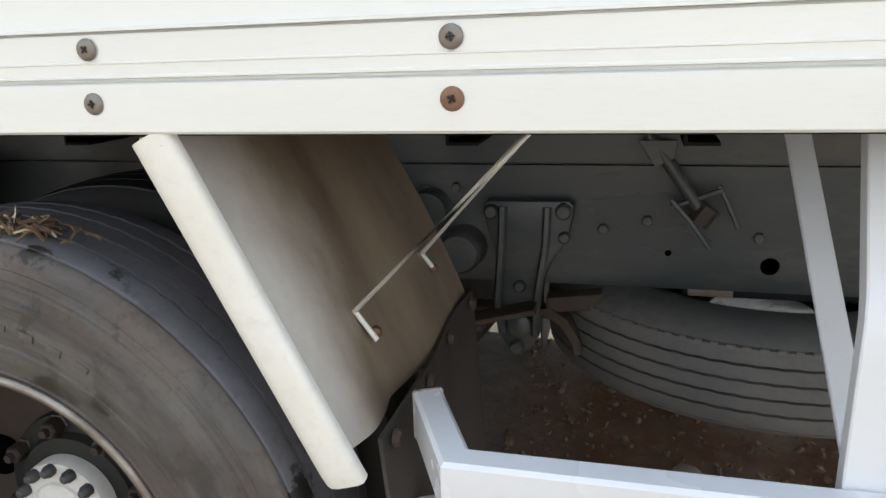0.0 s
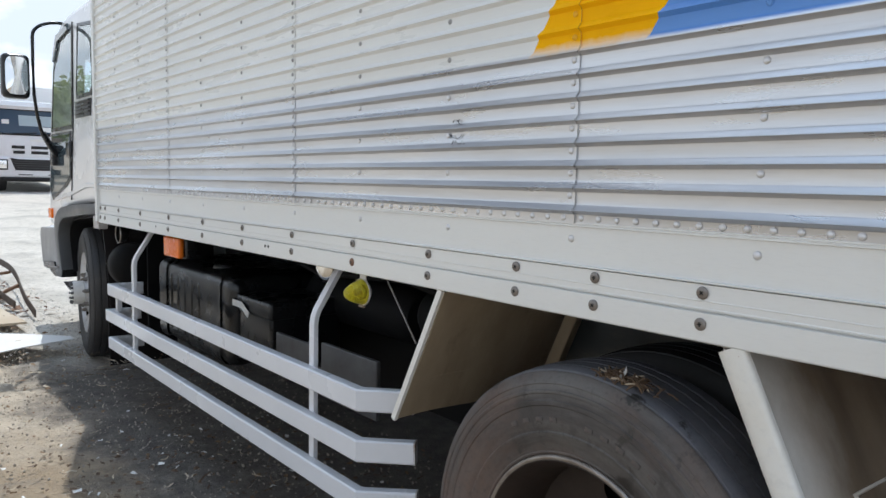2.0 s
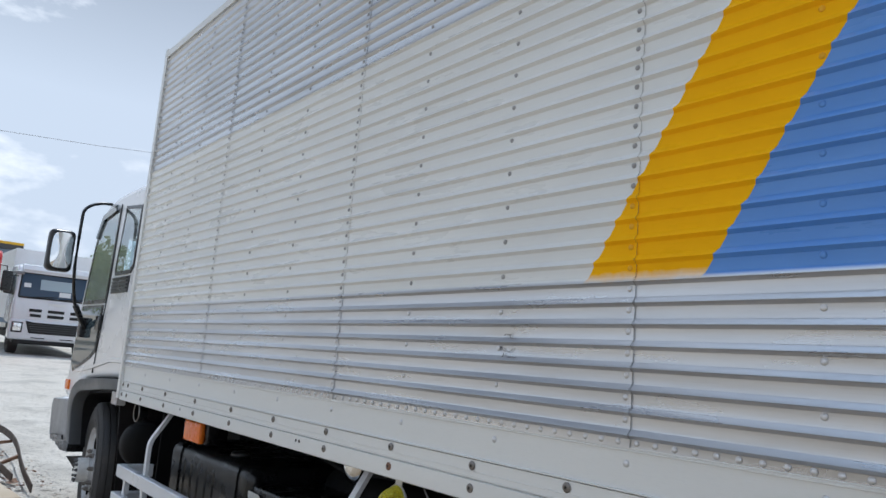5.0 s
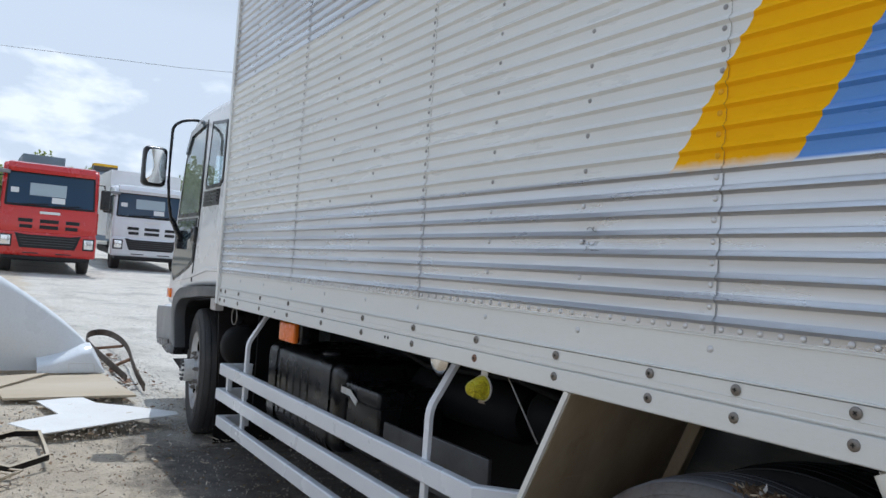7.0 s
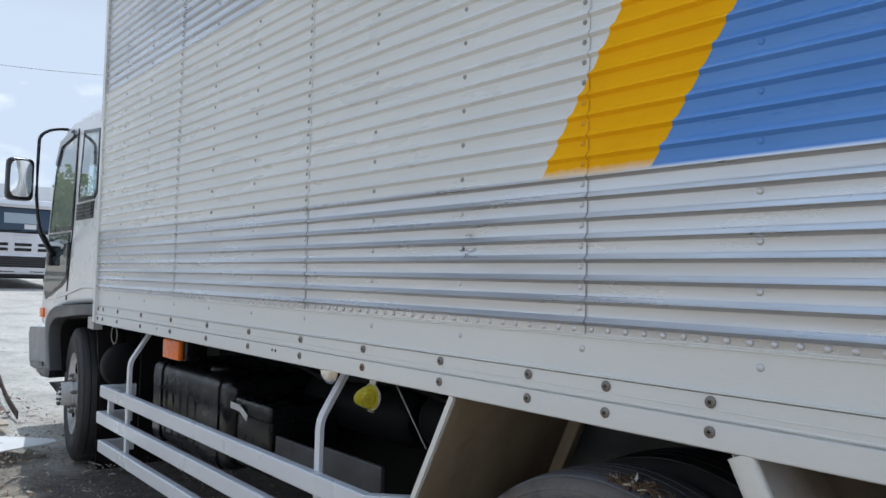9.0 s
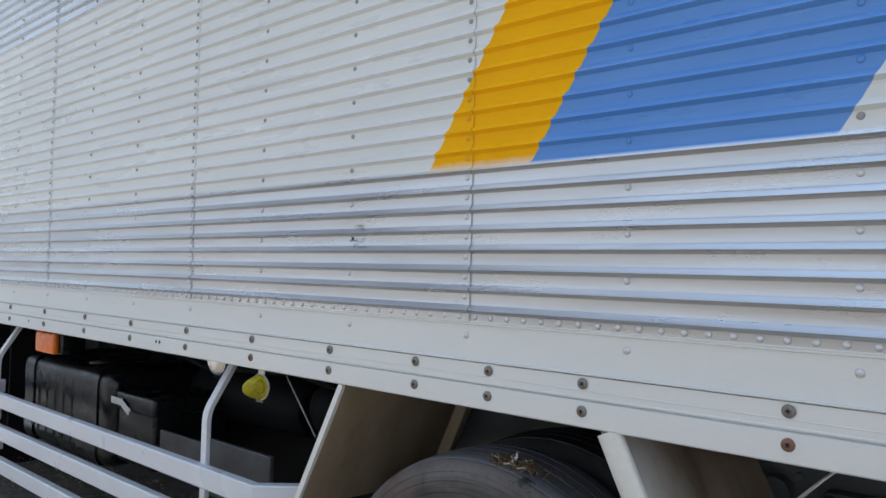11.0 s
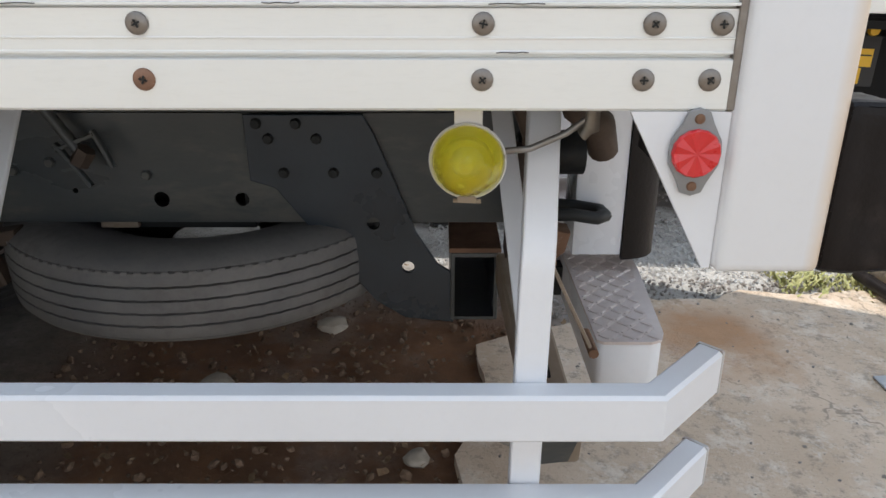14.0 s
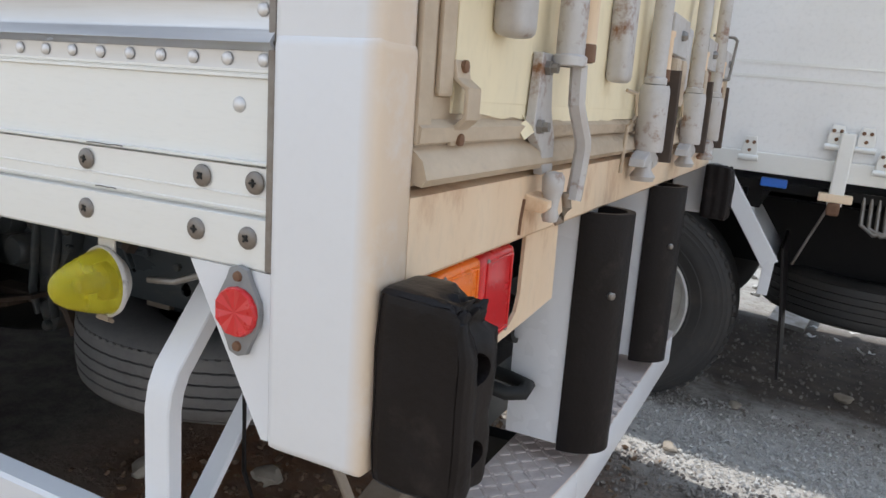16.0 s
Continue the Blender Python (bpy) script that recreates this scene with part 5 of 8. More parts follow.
# rolled white outer edge
edge_out = [(-0.027, -0.004), (0.026, -0.036), (0.034, -0.030), (0.036, -0.018), (0.034, -0.006), (0.029, 0.003), (0.021, 0.009), (0.010, 0.0118), (-0.018, 0.0125), (-0.025, 0.010), (-0.0275, 0.004)]
path = []
for i in range(15):
    f = i / 14
    path.append((0.377 + 0.195 * f, 0.012 + 0.010 * f, 1.154 - 0.414 * f))
path.append((0.578, 0.027, 0.722))
part("rolled_edge", sweep(path, edge_out, up=(0, -1, 0)), M_GEDGE, REARG, "cream rolled edge with chipped rusty corners", smooth=50)
FLAP_rows = []
for i in range(13):
    f = i / 12
    row = []
    for k in range(17):
        g = k / 16
        top = 0.762 + 0.007 * math.sin(9 * g) - 0.012 * (1 - g) ** 3
        z = top + (0.30 - top) * f
        row.append((0.604 + 0.016 * f + (0.010 + 0.02 * f) * math.sin(6.5 * g + 2.2 * f) * (1 - 0.6 * g), 0.085 + 0.555 * g - 0.02 * f * (1 - g), z))
    FLAP_rows.append(row)
FLAP = part("mud_flap", shell(FLAP_rows, 0.006), M_FLAP, TRUCK, "crooked grey-black rubber mud flap", smooth=60)
b0 = None
for g in (0.05, 0.34, 0.66, 0.94):
    m = Matrix.Translation((0.609 + 0.010 * math.sin(6.5 * g) * (1 - 0.6 * g), 0.085 + 0.555 * g, 0.744 + 0.007 * math.sin(9 * g) - 0.012 * (1 - g) ** 3))
    if b0 is None:
        b0 = part("flap_bolt", lathe([(0.013, 0), (0.013, 0.004), (0.008, 0.010), (0, 0.010)], 8, axis="x"), M_RUSTD, FLAP, "rusty flap bolt")
        b0.matrix_basis = m
    else:
        again(b0, m)
# two wires stay the guard
for y, low, top in ((0.19, (0.536, 0.19, 0.884), (0.800, 0.10, 1.150)), (0.50, (0.545, 0.50, 0.880), (0.795, 0.29, 1.150))):
    tail = 0.6 if y > 0.3 else 1.0
    part("stay_rod", rod([(low[0] + 0.028 * tail, y + 0.006, low[2] - 0.044 * tail), low, top], 0.0042, 8), M_WIRE, TRUCK, "thin bright steel stay wire", smooth=60)
    part("stay_bolt", lathe([(0.010, 0), (0.010, 0.006), (0.006, 0.012), (0, 0.012)], 6, (0.556, y + 0.014, 0.848), axis="x"), M_RUST, TRUCK)

FRONTG = part("front_mudguard", shell(guard_sheet(-0.455, 1.15, -0.662, 0.745, 0.012, 0.64, -0.004), 0.003), M_GUARDF, TRUCK, "dusty beige steel mudguard before the rear wheel", smooth=50)
part("rolled_edge", sweep([(-0.458, 0.010, 1.153), (-0.664, 0.006, 0.742)], [(-0.004, -0.003), (0.014, -0.003), (0.016, 0.0), (0.014, 0.008), (-0.004, 0.008)], up=(0, -1, 0)), M_GEDGE, FRONTG, "cream rolled edge")
part("guard_brace", sweep([(-0.40, 0.55, 1.15), (-0.56, 0.55, 0.80)], rect(0.035, 0.045, 0.003)), M_GUARDF, FRONTG, "dusty steel brace")
part("guard_seam", sweep([(-0.602, 0.02, 0.875), (-0.602, 0.63, 0.872)], rect(0.006, 0.008, 0.001)), M_GUARDF, FRONTG)
part("wire_stay", rod([(-0.80, 0.06, 1.15), (-0.60, 0.03, 0.98)], 0.003, 6), M_STEEL, TRUCK, smooth=60)
# chassis clutter over the rear axle
part("brake_pot", lathe([(0, 0.0), (0.05, 0.0), (0.085, 0.02), (0.09, 0.05), (0.09, 0.09), (0.07, 0.12), (0.03, 0.15), (0, 0.15)], 20, (0.16, 0.72, 0.80)), M_FRAME, TRUCK, smooth=50)
part("air_hose", rod([(-0.05, 0.62, 1.0), (0.05, 0.58, 1.03), (0.2, 0.6, 1.0), (0.28, 0.68, 0.94), (0.36, 0.8, 0.93)], 0.010), M_RUBBER, TRUCK, smooth=60)
part("shock_absorber", rod([(0.38, 0.76, 0.56), (0.30, 0.78, 0.95)], 0.035, 14), M_FRAME, TRUCK, smooth=60)

# ---- side guards ----
BAR = rect(0.040, 0.072, 0.005)
POST = [(-0.0215, -0.010), (-0.0195, -0.012), (0.0195, -0.012), (0.0215, -0.010), (0.0215, 0.010), (0.0195, 0.012), (-0.0195, 0.012), (-0.0215, 0.010)]


def end_cap(p, d, parent):
    """A welded plate over a bar's open end."""
    d = Vector(d).normalized()
    bm = sweep([Vector(p) - d * 0.001, Vector(p) + d * 0.004], rect(0.042, 0.074, 0.003))
    part("end_cap", bm, M_GREYP, parent, "bare grey end plate")


for i, z in enumerate((0.752, 0.586, 0.420)):
    pts = [(0.650, 0.150, z + 0.004), (0.722, 0.006, z), (2.135, 0.006, z), (2.240, 0.112, z + 0.004)]
    bar = part("guard_bar", sweep(pts, BAR), M_WHITE, TRUCK, "white box-section side guard bar with bent ends", smooth=20)
    end_cap(pts[0], Vector(pts[0]) - Vector(pts[1]), bar)
    end_cap(pts[3], Vector(pts[3]) - Vector(pts[2]), bar)
for i, z in enumerate((0.752, 0.586, 0.420)):
    pts = [(-3.66 - 0.05 * (i == 1), 0.20, z), (-3.68 - 0.05 * (i == 1), 0.022, z), (-0.87, 0.014, z), (-0.735, 0.125 + 0.01 * i, z + 0.004)]
    bar = part("guard_bar", sweep(pts, BAR), M_WHITE, TRUCK, "white box-section side guard bar with bent ends", smooth=20)
    end_cap(pts[3], Vector(pts[3]) - Vector(pts[2]), bar)
part("bar_stub", box(-3.64, -3.605, 0.03, 0.06, 0.62, 0.717, 0.003), M_WHITE, TRUCK)


def guard_post(x, lean, wide=1.0):
    """A flat post that drops from the deck, kinks outward and runs down behind the bars, with a brace to the rear."""
    part("guard_post", sweep([(x + lean, 0.160 + 0.015 * (lean > 0), 1.156), (x + 0.34 * lean, 0.052, 0.985), (x + 0.28 * lean, 0.043, 0.962), (x + 0.22 * lean, 0.039, 0.935), (x, 0.038, 0.385)], [(p * wide, q * wide) for p, q in POST], up=(0, 1, 0)), M_WHITE, TRUCK, "white flat guard post, kinked near its head", smooth=20)


guard_post(1.148, 0.022)
guard_post(1.967, 0.022)
guard_post(-1.212, 0.0, 0.78)
guard_post(-3.285, 0.0, 0.85)
part("guard_brace", sweep([(1.128, 0.47, 1.15), (1.166, 0.052, 0.74)], rect(0.034, 0.010, 0.002), up=(0, 1, 0)), M_WHITE, TRUCK)
part("guard_brace", sweep([(1.943, 0.474, 1.15), (1.984, 0.052, 0.738)], rect(0.034, 0.010, 0.002), up=(0, 1, 0)), M_WHITE, TRUCK)


# the same guards on the far side
for z in (0.752, 0.586, 0.420):
    for pts in ([(0.650, 2.23, z), (0.722, 2.374, z), (2.135, 2.374, z), (2.240, 2.268, z)], [(-3.68, 2.36, z), (-0.87, 2.366, z), (-0.735, 2.255, z)]):
        part("guard_bar", sweep(pts, BAR), M_WHITE, TRUCK, "white box-section side guard bar with bent ends", smooth=20)
for x in (1.148, 1.967, -1.212, -3.285):
    part("guard_post", sweep([(x, 2.22, 1.156), (x, 2.340, 0.962), (x, 2.342, 0.385)], POST, up=(0, 1, 0)), M_WHITE, TRUCK, "white flat guard post, kinked near its head", smooth=20)
part("mud_flap", box(0.604, 0.612, 1.74, 2.30, 0.14, 0.80, 0.003), M_FLAP, TRUCK, "grey-black rubber mud flap")
part("rear_mudguard", shell([[(0.40 + 0.2 * f, y, 1.15 - 0.40 * f) for y in (1.75, 2.05, 2.36)] for f in (0, 0.5, 1)], 0.004), M_GUARD, TRUCK, "dusty beige steel mudguard behind the rear wheel")
part("front_mudguard", shell([[(-0.455 - 0.2 * f, y, 1.15 - 0.40 * f) for y in (1.75, 2.05, 2.36)] for f in (0, 0.5, 1)], 0.004), M_GUARD, TRUCK, "dusty beige steel mudguard before the rear wheel")
# unseen box, added to block the bright ground beyond and darken the underside
part("tool_box", box(-2.9, -1.0, 1.86, 2.30, 0.50, 1.02, 0.02), M_DEEP, TRUCK, "dark box added on the far side")

# ---- lamps ----
def marker_lamp(x, y, z, turn, size=0.645):
    """A yellow cone lamp on a short bracket; the cone points along -y before the turn."""
    root = part("marker_lamp", lathe([(0.066, 0.0), (0.071, -0.004), (0.0725, -0.010), (0.070, -0.0155), (0.066, -0.012), (0.063, 0.004), (0.045, 0.022), (0, 0.026)], 36), M_HUB, TRUCK, "yellow cone marker lamp with a pale rim", smooth=40)
    root.matrix_basis = Matrix.Translation((x, y, z)) @ Matrix.Rotation(radians(turn), 4, "Z") @ Matrix.Scale(size, 4)
    cone = [(0.066, -0.012), (0.064, -0.022), (0.0595, -0.038), (0.053, -0.058), (0.045, -0.078), (0.036, -0.095), (0.026, -0.108), (0.014, -0.115), (0, -0.117)]
    bm = lathe(cone, 72)
    for v in bm.verts:
        r = math.hypot(v.co.x, v.co.z)
        if 0.02 < r < 0.0655:
            k = 1 - 0.020 * (0.5 + 0.5 * math.cos(18 * math.atan2(v.co.z, v.co.x)))
            v.co.x, v.co.z = v.co.x * k, v.co.z * k
    part("lens", bm, M_YLENS, root, "yellow fluted plastic lens", smooth=60)
    part("bulb_holder", lathe([(0.030, 0.0), (0.030, -0.018), (0.017, -0.022), (0.017, -0.050), (0.009, -0.062), (0, -0.064)], 16), M_TAN, root, smooth=40)
    part("clamp", box(-0.018, 0.018, -0.016, -0.004, -0.080, -0.066, 0.003), M_TAN, root)
    part("clamp_screw", rod([(-0.026, -0.010, -0.077), (0.026, -0.010, -0.077)], 0.004, 6), M_TAN, root)
    part("bracket", box(-0.026, 0.026, -0.004, 0.002, 0.060, 0.11, 0.002), M_GUARD, root)
    return root


marker_lamp(1.882, 0.035, 1.090, -6)
marker_lamp(-0.866, 0.020, 1.098, 4, 0.60)
part("lamp_cable", rod([(1.925, 0.06, 1.094), (1.96, 0.07, 1.095), (2.005, 0.08, 1.112), (2.028, 0.075, 1.13)], 0.0045), M_STEEL, TRUCK, "thin grey lamp cable", smooth=60)
part("cable_conduit", rod([(2.035, 0.07, 1.16), (2.035, 0.07, 1.122), (2.024, 0.075, 1.112)], 0.009, 10), M_STEEL, TRUCK, smooth=60)
OL = part("side_indicator", box(-2.875, -2.63, 0.10, 0.16, 1.03, 1.14, 0.012, 3), M_BLACK, TRUCK, "square orange side lamp in a black holder", smooth=40)
part("lens", box(-2.872, -2.65, 0.068, 0.101, 1.032, 1.138, 0.014, 3), M_OLENS, OL, smooth=40)
WL = part("work_lamp", lathe([(0.070, 0.0), (0.074, 0.01), (0.066, 0.04), (0.04, 0.07), (0, 0.08)], 28, (-1.42, 0.20, 1.12)), M_BLACK, TRUCK, "round clear lamp in a dark shell", smooth=50)
part("lens", lathe([(0.066, 0.0), (0.055, -0.012), (0.03, -0.02), (0, -0.022)], 28, (-1.42, 0.20, 1.12)), M_CHROME, WL, "clear lamp glass over a bright reflector", smooth=50)
HL = part("horn_lamp", lathe([(0.055, 0.0), (0.058, 0.012), (0.045, 0.05), (0, 0.06)], 24, (-3.72, 0.08, 1.09)), M_BLACK, TRUCK, smooth=50)
part("rim", lathe([(0.055, 0.0), (0.060, -0.004), (0.055, -0.008), (0.05, -0.004)], 24, (-3.72, 0.08, 1.09)), M_STEEL, HL, smooth=60)

# ---- fuel tank, boxes under the deck ----
TANK = part("fuel_tank", box(-3.46, -2.36, 0.22, 0.80, 0.50, 0.962, 0.075, 5), M_BLACK, TRUCK, "black plastic fuel tank with pressed ribs", smooth=50)
for x in (-3.34, -2.66, -2.55):
    part("strap", box(x, x + 0.045, 0.213, 0.806, 0.494, 0.969, 0.078, 5), M_BLACK, TANK, smooth=50)
for i in range(5):
    x = -3.22 + i * 0.105
    part("pressed_rib", box(x, x + 0.05, 0.214, 0.30, 0.56, 0.90, 0.03, 4), M_BLACK, TANK, smooth=60)
part("filler_cap", lathe([(0, 0.0), (0.045, 0.0), (0.048, 0.008), (0.048, 0.022), (0.038, 0.030), (0, 0.030)], 20, (-2.72, 0.33, 0.955), axis="z"), M_ARCH, TANK, smooth=40)
BAT = part("battery_box", box(-2.33, -1.98, 0.25, 0.62, 0.56, 0.86, 0.02, 3), M_BLACK, TRUCK, "black battery box with a pale strap", smooth=50)
part("lid", box(-2.34, -1.97, 0.24, 0.63, 0.80, 0.885, 0.02, 3), M_BLACK, BAT, smooth=50)
part("strap", sweep([(-2.37, 0.236, 0.838), (-2.26, 0.232, 0.838), (-2.18, 0.232, 0.80)], rect(0.004, 0.032, 0.001), up=(0, 0, 1)), M_HUB, BAT, "dirty pale strap")
part("chock_box", box(-1.91, -1.57, 0.24, 0.258, 0.58, 0.765, 0.005), M_BOXGREY, TRUCK, "low grey sheet metal panel")
part("tool_tray", box(-1.476, -1.08, 0.22, 0.238, 0.58, 0.80, 0.005), M_BOXGREY, TRUCK, "grey sheet metal front of a tool tray")
part("air_tank", lathe([(0, -2.3), (0.10, -2.29), (0.125, -2.25), (0.125, -1.45), (0.10, -1.41), (0, -1.40)], 24, (0, 0.70, 0.86), axis="x"), M_DEEP, TRUCK, smooth=50)
part("air_tank", lathe([(0, -1.3), (0.10, -1.29), (0.125, -1.25), (0.125, -0.75), (0.10, -0.71), (0, -0.70)], 24, (0, 0.66, 0.90), axis="x"), M_DEEP, TRUCK, smooth=50)
part("rear_splash", box(-3.9, -3.88, 0.30, 0.75, 0.42, 1.10, 0.005), M_DEEP, TRUCK)
part("air_tank", lathe([(0, -4.20), (0.12, -4.19), (0.15, -4.15), (0.15, -4.06), (0.135, -4.025), (0.08, -4.008), (0, -4.0)], 28, (0, 0.27, 0.85), axis="x"), M_DEEP, TRUCK, "round black tank end behind the front wheel", smooth=50)
# one flat dark panel closes off the open view beneath the deck
part("underfloor_panel", box(-3.8, -0.75, 0.80, 0.83, 0.40, 1.06, 0.004), M_DEEP, TRUCK, "flat dark panel under the deck")
part("cable_loom", rod([(-2.4, 0.5, 1.08), (-1.9, 0.45, 1.02), (-1.3, 0.5, 1.05), (-0.9, 0.5, 1.0), (-0.7, 0.6, 1.05)], 0.014), M_DEEP, TRUCK, smooth=60)

# ---- clasp plate on the side ----
CL = part("lashing_clasp", box(1.312, 1.364, -0.022, -0.016, 1.352, 1.405, 0.003), M_ZINC, TRUCK, "pressed steel clasp plate with a slot")
part("top_tab", box(1.316, 1.362, -0.018, -0.004, 1.402, 1.422, 0.003), M_ZINC, CL)
part("foot_tab", box(1.312, 1.362, -0.010, -0.004, 1.333, 1.352, 0.003), M_WORNALU, CL)
bm = bmesh.new()
box(1.322, 1.354, -0.0232, -0.0212, 1.3885, 1.3930, 0.0015, bm=bm)
part("slot", bm, M_FIELD, CL, "dark slot")
part("slot_stem", box(1.3345, 1.3420, -0.0228, -0.0212, 1.369, 1.3885, 0.0012), M_STEEL, CL, "grey slot below it")
for x in (1.325, 1.348):
    b = part("rivet", lathe([(0.006, 0), (0.005, -0.003), (0, -0.004)], 10), M_SCREW, CL)
    b.matrix_basis = Matrix.Translation((x, -0.010, 1.342))
    b = part("rivet", lathe([(0.005, 0), (0.004, -0.003), (0, -0.004)], 10), M_RIVET, CL)
    b.matrix_basis = Matrix.Translation((x, -0.018, 1.414))
# scuffs: torn sheet edges
for x0, x1, z, d in ((1.22, 1.36, 1.588, 0.0095), (1.29, 1.33, 1.2705, 0.0045), (1.36, 1.42, 1.2700, 0.0042), (1.90, 1.96, 1.2700, 0.0042), (1.91, 1.945, 1.2195, 0.002), (1.66, 1.70, 1.2706, 0.0042), (-0.39, -0.36, 1.545, 0.009)):
    pts = [(x0 + (x1 - x0) * i / 5, -d, z + 0.0005 * math.sin(i * 2.3 + x0 * 9)) for i in range(6)]
    part("scrape", sweep(pts, rect(0.0006, 0.0013, 0.0002)), M_SEAM, TRUCK, "dark scraped edge")

# scratches where something has struck the sheet
for k, (x, z, r, a0, a1) in enumerate(((-0.40, 1.575, 0.016, 3.6, 6.0), (-0.405, 1.60, 0.007, 0.5, 3.0), (-0.385, 1.602, 0.006, 2.0, 5.0), (-0.43, 1.555, 0.012, 5.2, 6.4))):
    pts = [(x + r * 1.4 * math.cos(a0 + (a1 - a0) * i / 7), -0.0028, z + r * math.sin(a0 + (a1 - a0) * i / 7)) for i in range(8)]
    part("scratch", sweep(pts, rect(0.0008, 0.0022, 0.0002), up=(0, -1, 0)), M_SEAM, TRUCK, "dark curved scratch")

# ---- tail: corner post, gusset, reflector, buffers ----
POSTC = part("corner_post", box(2.176, 2.302, -0.008, 0.060, 0.964, 3.47, 0.012, 3), M_POST, TRUCK, "white steel rear corner post", smooth=40)
part("post_sleeve", box(2.1785, 2.3045, -0.012, 0.062, 0.962, 1.40, 0.012, 3), M_POST, POSTC, smooth=40)
part("post_seal", box(2.168, 2.177, -0.004, 0.03, 1.157, 3.44, 0.002), M_SCREW, POSTC, "dirty sealing strip")
part("corner_post", box(2.176, 2.302, FAR - 0.06, FAR + 0.008, 0.964, 3.47, 0.012, 3), M_WHITE, TRUCK, "white steel rear corner post", smooth=40)
part("gusset_plate", prism([(2.062, 1.1555), (2.1755, 1.1555), (2.1755, 0.966), (2.166, 0.966)], -0.002, 0.006, "y"), M_WHITE, TRUCK, "white triangular gusset plate")
back_line = [(2.138 + x, 1.110 + z) for x, z in ((-0.012, 0.047), (0.0, 0.051), (0.012, 0.047), (0.017, 0.035), (0.0285, 0.014), (0.030, 0.0), (0.0285, -0.014), (0.017, -0.035), (0.012, -0.047), (0.0, -0.051), (-0.012, -0.047), (-0.017, -0.035), (-0.0285, -0.014), (-0.030, 0.0), (-0.0285, 0.014), (-0.017, 0.035))]
RF = part("side_reflector", prism(back_line, -0.010, -0.0025, "y", bevel=0.002), M_GREYC, TRUCK, "round red reflector on a grey backing", smooth=30)
lens = lathe([(0.0280, -0.010), (0.0280, -0.0135), (0.0262, -0.0155), (0, -0.0155)], 16, (2.138, 0, 1.110))
for v in lens.verts:
    if v.co.y < -0.015:
        w = round(math.atan2(v.co.z - 1.110, v.co.x - 2.138) / (math.pi / 8))
        v.co.y -= 0.0022 if w % 2 and (v.co.x - 2.138) ** 2 + (v.co.z - 1.110) ** 2 > 1e-5 else 0.0
part("lens", lens, M_RLENS, RF, "faceted red lens")
for z in (1.149, 1.071):
    b = part("rivet", lathe([(0.006, 0), (0.005, -0.003), (0, -0.004)], 10), M_RUST, RF)
    b.matrix_basis = Matrix.Translation((2.138, -0.010, z))


def buffer_block(y0, y1):
    """A moulded block: broad ridges down its faces, a chewed head and two deep bolt holes."""
    x0, x1, z0, z1 = 2.304, 2.410, 0.957, 1.166
    bm = box(x0, x1, y0, y1, z0, z1, 0.014, 3)
    bmesh.ops.subdivide_edges(bm, edges=bm.edges[:], cuts=7, use_grid_fill=True)
    for v in bm.verts:
        p = v.co.copy()
        k = noise.noise(p * 22)
        v.co += Vector((0.003 * k, 0.0025 * noise.noise(p * 17 + Vector((3, 1, 2))), 0.003 * k))
        if p.y < y0 + 0.002:
            v.co.y += 0.0022 * (0.5 + 0.5 * math.cos((p.x - x0) / (x1 - x0) * 6.3 * 3))
        chew = max(0.0, (p.z - 1.115) / 0.053) * max(0.0, (p.x - 2.352) / 0.065) * (0.35 + 0.65 * (p.y - y0) / (y1 - y0))
        rag = 0.5 + 0.9 * abs(noise.noise(p * 46)) + 0.6 * noise.noise(p * 95)
        v.co.z -= 0.040 * chew * rag
        v.co.x -= 0.030 * chew * rag
        if p.x > x1 - 0.012:
            v.co.x -= 0.006 * (0.5 + 0.5 * math.cos((p.y - y0) * 150)) + 0.008 * max(0.0, noise.noise(p * 30))
        low = max(0.0, (1.0 - p.z) / 0.05) * max(0.0, (p.x - 2.38) / 0.035)
        v.co.x -= 0.012 * min(1.0, low) * abs(noise.noise(p * 38))
    B = part("rubber_buffer", bm, M_RUBBER, TRUCK, "chewed black rubber buffer block", smooth=35)
    holes = bmesh.new()
    for z in (1.092, 1.000):
        lathe([(0, -0.05), (0.015, -0.05), (0.017, 0.03), (0, 0.03)], 20, (2.412, (y0 + y1) / 2 - 0.002, z), axis="x", bm=holes)
    cut(B, holes)
    return B


buffer_block(-0.004, 0.082)
buffer_block(FAR - 0.154, FAR - 0.068)

